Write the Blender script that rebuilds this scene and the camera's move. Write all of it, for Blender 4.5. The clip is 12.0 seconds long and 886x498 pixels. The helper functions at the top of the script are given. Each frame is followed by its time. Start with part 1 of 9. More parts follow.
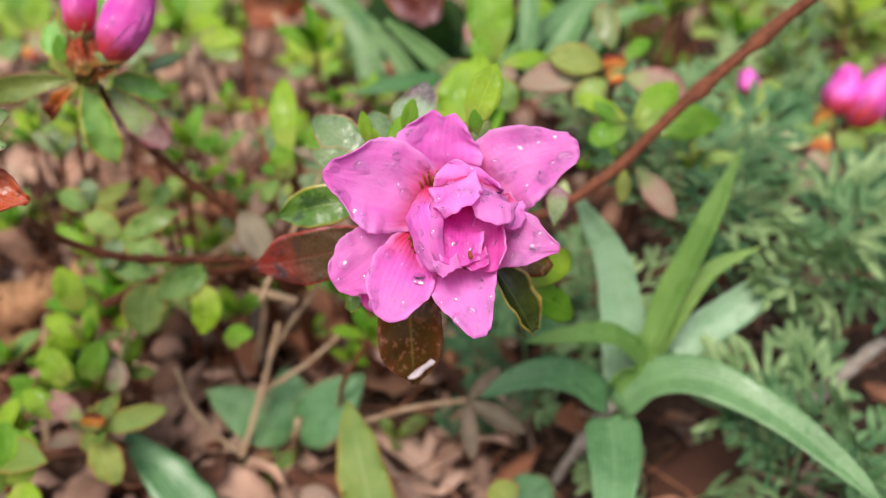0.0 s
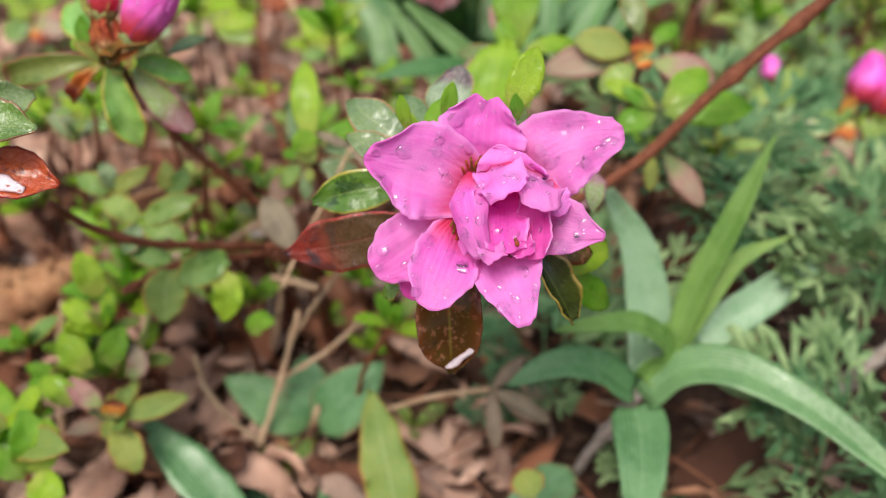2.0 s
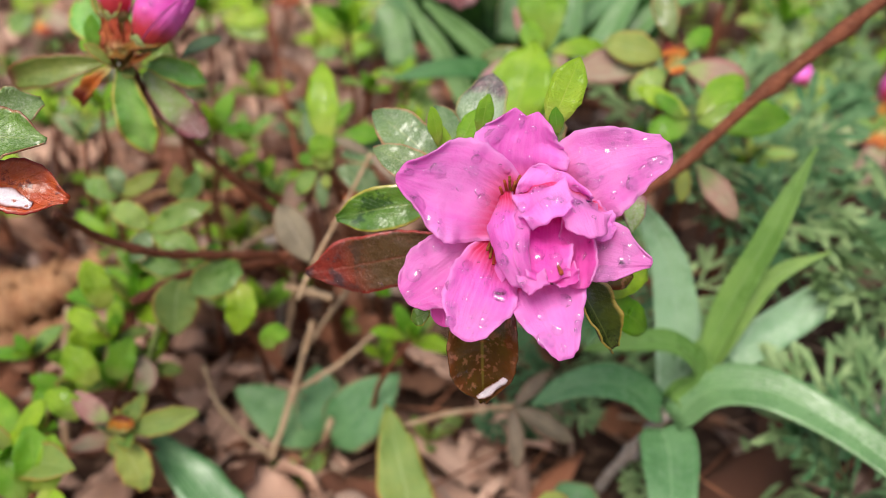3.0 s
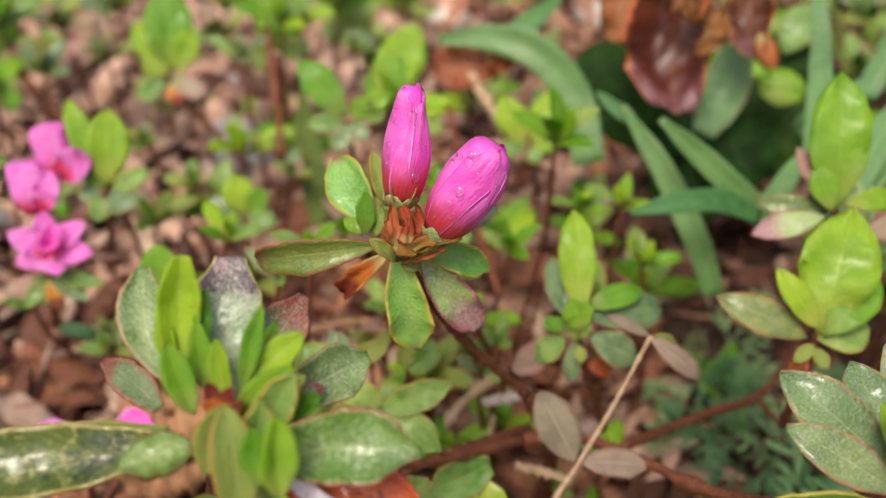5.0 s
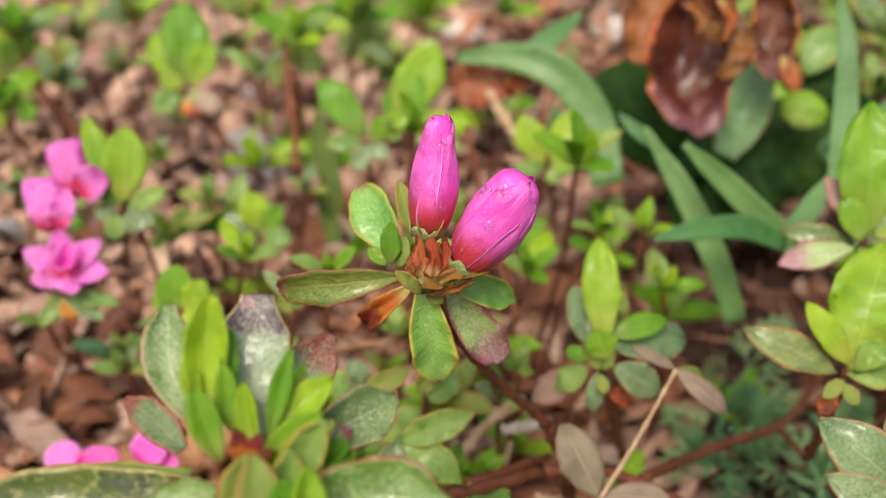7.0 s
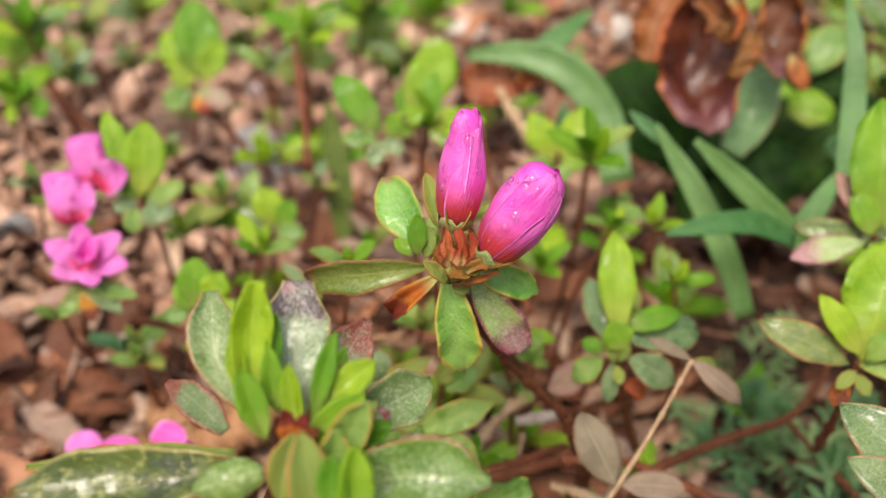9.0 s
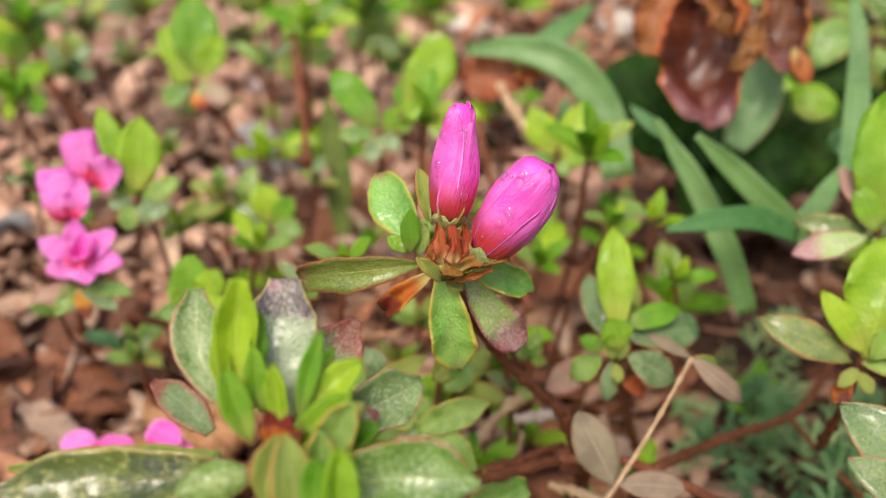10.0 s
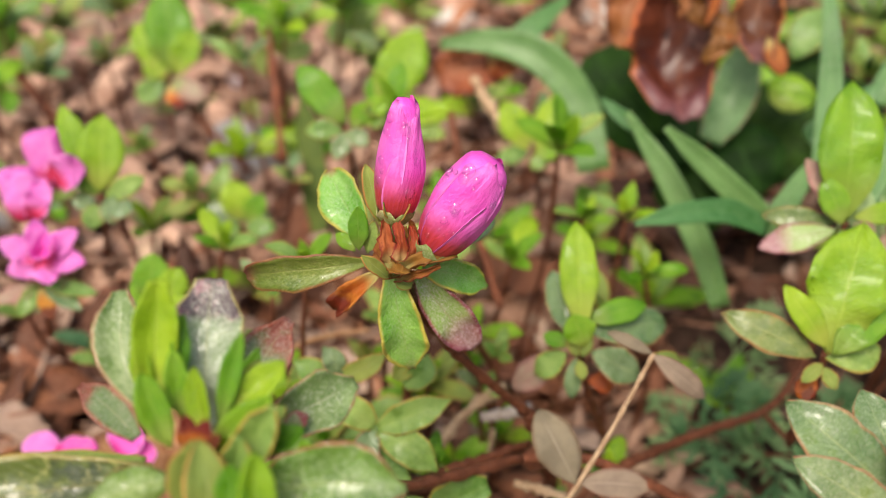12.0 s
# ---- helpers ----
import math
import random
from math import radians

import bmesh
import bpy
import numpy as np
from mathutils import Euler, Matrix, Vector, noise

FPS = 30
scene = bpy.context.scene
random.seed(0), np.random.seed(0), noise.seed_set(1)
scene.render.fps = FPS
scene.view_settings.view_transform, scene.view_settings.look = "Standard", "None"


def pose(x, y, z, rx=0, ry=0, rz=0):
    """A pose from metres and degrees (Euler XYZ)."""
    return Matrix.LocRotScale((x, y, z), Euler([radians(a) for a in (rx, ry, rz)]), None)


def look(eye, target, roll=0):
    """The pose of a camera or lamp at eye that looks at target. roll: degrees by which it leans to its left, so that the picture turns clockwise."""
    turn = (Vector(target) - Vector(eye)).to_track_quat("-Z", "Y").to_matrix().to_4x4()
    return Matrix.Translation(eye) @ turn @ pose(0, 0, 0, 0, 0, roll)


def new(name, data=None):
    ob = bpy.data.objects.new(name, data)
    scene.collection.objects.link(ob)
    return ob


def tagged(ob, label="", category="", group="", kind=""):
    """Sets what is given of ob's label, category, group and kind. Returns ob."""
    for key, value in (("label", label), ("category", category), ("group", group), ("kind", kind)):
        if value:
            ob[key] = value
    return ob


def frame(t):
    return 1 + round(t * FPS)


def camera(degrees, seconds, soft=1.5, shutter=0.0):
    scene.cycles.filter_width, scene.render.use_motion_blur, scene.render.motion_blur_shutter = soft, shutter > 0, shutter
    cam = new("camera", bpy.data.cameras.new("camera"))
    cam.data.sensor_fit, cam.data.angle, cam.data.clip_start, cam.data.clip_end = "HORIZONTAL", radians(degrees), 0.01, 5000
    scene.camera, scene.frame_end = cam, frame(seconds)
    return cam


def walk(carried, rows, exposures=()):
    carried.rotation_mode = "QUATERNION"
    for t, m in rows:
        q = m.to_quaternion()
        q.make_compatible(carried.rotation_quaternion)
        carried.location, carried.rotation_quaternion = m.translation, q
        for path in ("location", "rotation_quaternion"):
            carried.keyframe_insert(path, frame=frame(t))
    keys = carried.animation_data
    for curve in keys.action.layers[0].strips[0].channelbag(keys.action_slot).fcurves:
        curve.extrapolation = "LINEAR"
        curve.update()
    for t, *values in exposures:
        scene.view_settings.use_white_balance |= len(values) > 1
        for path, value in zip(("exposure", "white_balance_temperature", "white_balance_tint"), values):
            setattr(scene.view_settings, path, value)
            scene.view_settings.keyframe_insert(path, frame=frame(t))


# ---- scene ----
cam = camera(54.0, 12.0, soft=0.72)
cam.data.dof.use_dof = True
cam.data.dof.focus_distance = 0.168
cam.data.dof.aperture_fstop = 10.5
EYE, TILT = 0.262, -33.0
ROWS = [
    (0.0, 0.00000, 0.00000, -0.00000, -0.000, -0.000, -0.000),
    (0.5, -0.00011, 0.00180, 0.00131, 0.044, -0.106, -0.104),
    (1.0, -0.00164, 0.00178, 0.00123, 0.031, -0.324, -0.157),
    (1.5, -0.00703, 0.00294, 0.00031, -0.235, -0.568, -0.203),
    (2.0, -0.00953, 0.00405, -0.00002, -0.278, -0.858, -0.313),
    (2.5, -0.01175, 0.00775, -0.00157, -0.240, -1.135, -0.491),
    (4.3, -0.05295, 0.04824, 0.04414, 0.053, -2.084, -2.456),
    (4.5, -0.06331, 0.05272, 0.04854, 0.706, -1.850, -2.301),
    (5.0, -0.08810, 0.05943, 0.05541, 1.239, -1.873, -2.853),
    (5.5, -0.09806, 0.06565, 0.05756, 1.473, -1.747, -3.370),
    (6.0, -0.09473, 0.06671, 0.06262, 1.669, -1.646, -3.510),
    (6.5, -0.09295, 0.06385, 0.06184, 1.710, -1.493, -3.544),
    (7.0, -0.09258, 0.06312, 0.06024, 1.707, -1.400, -3.593),
    (9.0, -0.09879, 0.05877, 0.05806, 1.430, -1.403, -3.798),
    (9.5, -0.09757, 0.06125, 0.05739, 1.598, -1.551, -3.665),
    (10.0, -0.09638, 0.06200, 0.05817, 1.776, -1.653, -3.672),
    (10.5, -0.09332, 0.06289, 0.05888, 2.044, -1.750, -3.572),
    (11.0, -0.09181, 0.06302, 0.05624, 2.094, -1.799, -3.505),
    (11.5, -0.08976, 0.06457, 0.05768, 1.903, -1.919, -3.313),
    (12.0, -0.08579, 0.06579, 0.05921, 1.752, -1.999, -3.146),
]
walk(cam, [(t, pose(0, 0, EYE, TILT) @ pose(x, y, z, 90 + pitch, roll, yaw)) for t, x, y, z, yaw, pitch, roll in ROWS],
     exposures=[(0.0, 0.75, 6500, 10), (2.7, 0.75, 6500, 10), (4.3, 0.69, 6900, 10), (6.0, 0.75, 6950, 10), (9.0, 0.85, 7050, 10), (12.0, 0.87, 7050, 10)])

# ---- light: an overcast sky after rain ----
world = bpy.data.worlds.new("overcast_sky")
scene.world = world
world.use_nodes = True
wn = world.node_tree.nodes
sky = wn.new("ShaderNodeTexSky")
sky.sky_type, sky.sun_disc = "NISHITA", False
sky.sun_elevation, sky.sun_rotation = radians(59), radians(200)
sky.air_density, sky.dust_density, sky.ozone_density = 1.0, 6.0, 1.0
wn["Background"].inputs["Strength"].default_value = 0.09
world.node_tree.links.new(sky.outputs["Color"], wn["Background"].inputs["Color"])
sun_data = bpy.data.lights.new("sun", "SUN")
sun_data.energy, sun_data.angle, sun_data.color = 1.5, radians(26), (1.0, 0.96, 0.9)
sun = new("sun", sun_data)
sun.matrix_world = look((-1.6, -4.3, 7.7), (0, 0, 0))


# ---- materials ----
def material(name):
    mat = bpy.data.materials.new(name)
    mat.use_nodes = True
    nt = mat.node_tree
    return mat, nt.nodes, nt.links, nt.nodes["Principled BSDF"]


def node(nodes, kind, **values):
    n = nodes.new(kind)
    for key, value in values.items():
        n.inputs[key.replace("_", " ")].default_value = value
    return n


def noise_tex(nodes, links, vector, scale, detail=3.0, rough=0.6):
    n = node(nodes, "ShaderNodeTexNoise", Scale=scale, Detail=detail, Roughness=rough)
    if vector is not None:
        links.new(vector, n.inputs["Vector"])
    return n.outputs["Fac"]


def ramp(nodes, links, fac, a, b, lo=0.0, hi=1.0):
    m = nodes.new("ShaderNodeMapRange")
    m.inputs["From Min"].default_value, m.inputs["From Max"].default_value = a, b
    m.inputs["To Min"].default_value, m.inputs["To Max"].default_value = lo, hi
    m.interpolation_type = "SMOOTHSTEP"
    links.new(fac, m.inputs["Value"])
    return m.outputs["Result"]


def math_node(nodes, links, op, a, b=None):
    m = nodes.new("ShaderNodeMath")
    m.operation = op
    for slot, value in zip(m.inputs, (a, b)):
        if value is None:
            continue
        if isinstance(value, (int, float)):
            slot.default_value = value
        else:
            links.new(value, slot)
    return m.outputs[0]


def mix(nodes, links, fac, a, b, kind="MIX"):
    m = nodes.new("ShaderNodeMix")
    m.data_type, m.blend_type = "RGBA", kind
    for slot, value in ((m.inputs[0], fac), (m.inputs[6], a), (m.inputs[7], b)):
        if isinstance(value, (int, float)):
            slot.default_value = value
        elif isinstance(value, tuple):
            slot.default_value = (*value, 1.0)
        else:
            links.new(value, slot)
    return m.outputs[2]


def leaf_material(name, a, b, margin=None, margin_at=0.75, rib=None, speck=None, speck_amount=0.5, tip=None, tip_at=0.8,
                  rough=0.42, translucent=0.2, vary=0.12, blotch=None, blotch_at=0.55, stripes=0.0, sheen=0.5, coat=0.0, base=None,
                  grain=260.0, side_veins=14.0, base_at=0.28, tip_mix=None, groove=0.25, wrinkle=(34.0, 7.0, 0.9), speck_scale=11.0, silk=None):
    """A leaf or petal: u runs from stalk to tip, v across, with the rib at 0.5."""
    mat, nodes, links, bsdf = material(name)
    coord = nodes.new("ShaderNodeTexCoord")
    ob = coord.outputs["Object"]
    info = nodes.new("ShaderNodeObjectInfo")
    shift = nodes.new("ShaderNodeVectorMath")
    shift.operation = "ADD"
    links.new(ob, shift.inputs[0])
    links.new(info.outputs["Random"], shift.inputs[1])
    where = shift.outputs[0]
    sep = nodes.new("ShaderNodeSeparateXYZ")
    links.new(coord.outputs["UV"], sep.inputs[0])
    u, v = sep.outputs[0], sep.outputs[1]
    across = math_node(nodes, links, "ABSOLUTE", math_node(nodes, links, "MULTIPLY", math_node(nodes, links, "SUBTRACT", v, 0.5), 2.0))
    big = noise_tex(nodes, links, where, grain * 0.45, 4.0)
    fine = noise_tex(nodes, links, where, grain * 7.0, 3.0, 0.7)
    colour = mix(nodes, links, ramp(nodes, links, big, 0.32, 0.68), a, b)
    if blotch:
        spots = noise_tex(nodes, links, where, grain * 0.9, 5.0, 0.65)
        colour = mix(nodes, links, ramp(nodes, links, spots, blotch_at, blotch_at + 0.1), colour, blotch)
    if base:
        colour = mix(nodes, links, ramp(nodes, links, math_node(nodes, links, "ADD", u, math_node(nodes, links, "MULTIPLY", big, 0.3)), base_at, base_at + 0.34), base, colour)
    ragged = math_node(nodes, links, "MULTIPLY", math_node(nodes, links, "SUBTRACT", big, 0.5), 0.5)
    if tip_mix:
        tip = mix(nodes, links, ramp(nodes, links, noise_tex(nodes, links, where, grain * 1.7, 4.0, 0.7), 0.50, 0.66), tip, tip_mix)
    if tip:
        colour = mix(nodes, links, ramp(nodes, links, math_node(nodes, links, "ADD", u, ragged), tip_at - 0.08, tip_at + 0.08), colour, tip)
    if margin:
        edge = math_node(nodes, links, "ADD", across, math_node(nodes, links, "MULTIPLY", ragged, 0.6))
        colour = mix(nodes, links, ramp(nodes, links, edge, margin_at, 1.0), colour, margin)
    # veins: a rib and slanting side veins
    ribline = ramp(nodes, links, across, 0.015, 0.07, 1.0, 0.0)
    slant = math_node(nodes, links, "SUBTRACT", math_node(nodes, links, "MULTIPLY", u, side_veins), math_node(nodes, links, "MULTIPLY", across, side_veins * 0.3))
    wave = math_node(nodes, links, "ABSOLUTE", math_node(nodes, links, "SINE", math_node(nodes, links, "MULTIPLY", slant, math.pi)))
    vein = ramp(nodes, links, wave, 0.0, 0.35, 1.0, 0.0)
    if stripes:
        lines = math_node(nodes, links, "SINE", math_node(nodes, links, "MULTIPLY", v, 70.0))
        colour = mix(nodes, links, math_node(nodes, links, "MULTIPLY", ramp(nodes, links, lines, -0.2, 1.0), stripes), colour, rib or b)
    if rib:
        colour = mix(nodes, links, math_node(nodes, links, "MULTIPLY", math_node(nodes, links, "MULTIPLY", ribline, ramp(nodes, links, u, 0.55, 1.0, 1.0, 0.2)), 0.5), colour, rib)
        colour = mix(nodes, links, math_node(nodes, links, "MULTIPLY", vein, 0.10), colour, rib)
    if speck:
        dots = ramp(nodes, links, noise_tex(nodes, links, where, grain * speck_scale, 2.0, 0.6), 0.44 + 0.012 * (11.0 - speck_scale), 0.64)
        patch = ramp(nodes, links, noise_tex(nodes, links, where, grain * 0.8, 3.0), 0.30, 0.62, 0.35, 1.0)
        colour = mix(nodes, links, math_node(nodes, links, "MULTIPLY", math_node(nodes, links, "MULTIPLY", dots, patch), speck_amount), colour, speck)
    if silk:
        # short pale hairs laid along the blade
        strand = nodes.new("ShaderNodeCombineXYZ")
        for slot, value, times in ((0, u, 30.0), (1, v, 75.0), (2, info.outputs["Random"], 60.0)):
            links.new(math_node(nodes, links, "MULTIPLY", value, times), strand.inputs[slot])
        hair = ramp(nodes, links, noise_tex(nodes, links, strand.outputs[0], 1.0, 2.0, 0.5), 0.46, 0.66)
        cover = ramp(nodes, links, math_node(nodes, links, "ADD", across, ragged), 0.35, 0.95, 1.0, 0.1)
        colour = mix(nodes, links, math_node(nodes, links, "MULTIPLY", math_node(nodes, links, "MULTIPLY", hair, cover), silk), colour, speck or b)
    hsv = nodes.new("ShaderNodeHueSaturation")
    links.new(colour, hsv.inputs["Color"])
    links.new(ramp(nodes, links, info.outputs["Random"], 0.0, 1.0, 1.0 - vary, 1.0 + vary), hsv.inputs["Value"])
    links.new(ramp(nodes, links, info.outputs["Random"], 0.0, 1.0, 0.5 + vary * 0.12, 0.5 - vary * 0.12), hsv.inputs["Hue"])
    links.new(hsv.outputs["Color"], bsdf.inputs["Base Color"])
    links.new(ramp(nodes, links, big, 0.25, 0.75, rough - 0.1, rough + 0.14), bsdf.inputs["Roughness"])
    bsdf.inputs["Specular IOR Level"].default_value = sheen
    stretch = nodes.new("ShaderNodeCombineXYZ")
    for slot, value, times in ((0, u, wrinkle[0]), (1, v, wrinkle[1]), (2, info.outputs["Random"], 40.0)):
        links.new(math_node(nodes, links, "MULTIPLY", value, times), stretch.inputs[slot])
    if coat:
        wet = noise_tex(nodes, links, stretch.outputs[0], 0.32, 5.0, 0.68)
        links.new(ramp(nodes, links, wet, 0.46, 0.66, coat * 0.05, coat), bsdf.inputs["Coat Weight"])
        bsdf.inputs["Coat IOR"].default_value = 1.62
        bsdf.inputs["Coat Roughness"].default_value = 0.12
    height = math_node(nodes, links, "ADD", math_node(nodes, links, "MULTIPLY", math_node(nodes, links, "ADD", vein, ribline), -groove), math_node(nodes, links, "MULTIPLY", fine, 0.5))
    height = math_node(nodes, links, "ADD", height, math_node(nodes, links, "MULTIPLY", big, 0.8))
    height = math_node(nodes, links, "ADD", height, math_node(nodes, links, "MULTIPLY", noise_tex(nodes, links, stretch.outputs[0], 1.0, 3.0, 0.6), wrinkle[2]))
    bump = node(nodes, "ShaderNodeBump", Strength=0.55, Distance=0.0008)
    links.new(height, bump.inputs["Height"])
    links.new(bump.outputs["Normal"], bsdf.inputs["Normal"])
    if translucent:
        glow = nodes.new("ShaderNodeBsdfTranslucent")
        links.new(hsv.outputs["Color"], glow.inputs["Color"])
        links.new(bump.outputs["Normal"], glow.inputs["Normal"])
        both = nodes.new("ShaderNodeMixShader")
        both.inputs[0].default_value = translucent
        links.new(bsdf.outputs[0], both.inputs[1])
        links.new(glow.outputs[0], both.inputs[2])
        links.new(both.outputs[0], nodes["Material Output"].inputs["Surface"])
    return mat


def rough_material(name, colours, scale, rough=0.85, bump_strength=0.5, bump_distance=0.002, vary=0.25):
    """Soil, bark, stone or dry stuff: three colours by noise at two scales."""
    mat, nodes, links, bsdf = material(name)
    coord = nodes.new("ShaderNodeTexCoord")
    info = nodes.new("ShaderNodeObjectInfo")
    ob = coord.outputs["Object"]
    big, fine = noise_tex(nodes, links, ob, scale, 5.0), noise_tex(nodes, links, ob, scale * 7, 4.0, 0.7)
    colour = mix(nodes, links, ramp(nodes, links, big, 0.35, 0.65), colours[0], colours[1])
    colour = mix(nodes, links, ramp(nodes, links, fine, 0.5, 0.72), colour, colours[2])
    hsv = nodes.new("ShaderNodeHueSaturation")
    links.new(colour, hsv.inputs["Color"])
    links.new(ramp(nodes, links, info.outputs["Random"], 0.0, 1.0, 1.0 - vary, 1.0 + vary), hsv.inputs["Value"])
    links.new(hsv.outputs["Color"], bsdf.inputs["Base Color"])
    links.new(ramp(nodes, links, fine, 0.3, 0.7, rough - 0.2, rough), bsdf.inputs["Roughness"])
    bsdf.inputs["Specular IOR Level"].default_value = 0.2
    bump = node(nodes, "ShaderNodeBump", Strength=bump_strength, Distance=bump_distance)
    links.new(math_node(nodes, links, "ADD", big, math_node(nodes, links, "MULTIPLY", fine, 0.5)), bump.inputs["Height"])
    links.new(bump.outputs["Normal"], bsdf.inputs["Normal"])
    return mat


def litter_material(name, island, dry=0.0):
    """Fallen leaves: each one its own brown, from dark umber to pale tan."""
    mat, nodes, links, bsdf = material(name)
    coord = nodes.new("ShaderNodeTexCoord")
    if island:
        pick = nodes.new("ShaderNodeNewGeometry").outputs["Random Per Island"]
    else:
        pick = nodes.new("ShaderNodeObjectInfo").outputs["Random"]
    tones = nodes.new("ShaderNodeValToRGB")
    tones.color_ramp.elements[0].color = (0.060, 0.024, 0.015, 1)
    tones.color_ramp.elements[1].color = (0.620, 0.450, 0.310, 1)
    for at, c in ((0.25, (0.120, 0.048, 0.028)), (0.42, (0.270, 0.105, 0.058)), (0.58, (0.440, 0.185, 0.095)), (0.75, (0.470, 0.275, 0.185)), (0.86, (0.360, 0.245, 0.195)), (0.95, (0.560, 0.400, 0.310))):
        tones.color_ramp.elements.new(at).color = (*c, 1)
    links.new(pick, tones.inputs["Fac"])
    big = noise_tex(nodes, links, coord.outputs["Object"], 90.0, 5.0)
    fine = noise_tex(nodes, links, coord.outputs["Object"], 700.0, 4.0, 0.7)
    colour = mix(nodes, links, ramp(nodes, links, big, 0.4, 0.65, 0.0, 0.6), tones.outputs["Color"], (0.10, 0.043, 0.028))
    colour = mix(nodes, links, ramp(nodes, links, fine, 0.52, 0.75, 0.0, 0.4), colour, (0.36, 0.24, 0.15))
    # dry sets how far the browns go towards a pale tan
    if dry:
        colour = mix(nodes, links, ramp(nodes, links, noise_tex(nodes, links, coord.outputs["Object"], 22.0, 3.0), 0.3, 0.6, 0.5 * dry, dry), colour, (0.62, 0.40, 0.30))
    links.new(colour, bsdf.inputs["Base Color"])
    links.new(ramp(nodes, links, big, 0.3, 0.7, 0.4, 0.8), bsdf.inputs["Roughness"])
    bsdf.inputs["Specular IOR Level"].default_value = 0.25
    bump = node(nodes, "ShaderNodeBump", Strength=0.6, Distance=0.0012)
    links.new(math_node(nodes, links, "ADD", big, math_node(nodes, links, "MULTIPLY", fine, 0.4)), bump.inputs["Height"])
    links.new(bump.outputs["Normal"], bsdf.inputs["Normal"])
    return mat


def water_material():
    """Clear rain water: see-through, with a sky gloss that grows towards the rim."""
    mat, nodes, links, bsdf = material("water_drop")
    clear = nodes.new("ShaderNodeBsdfTransparent")
    clear.inputs["Color"].default_value = (0.98, 0.98, 0.99, 1)
    gloss = node(nodes, "ShaderNodeBsdfGlossy", Roughness=0.05)
    rim = node(nodes, "ShaderNodeFresnel", IOR=1.07)
    shine = nodes.new("ShaderNodeMath")
    shine.operation = "ADD"
    shine.inputs[1].default_value = 0.05
    links.new(rim.outputs[0], shine.inputs[0])
    both = nodes.new("ShaderNodeMixShader")
    links.new(shine.outputs[0], both.inputs[0])
    links.new(clear.outputs[0], both.inputs[1])
    links.new(gloss.outputs[0], both.inputs[2])
    links.new(both.outputs[0], nodes["Material Output"].inputs["Surface"])
    return mat


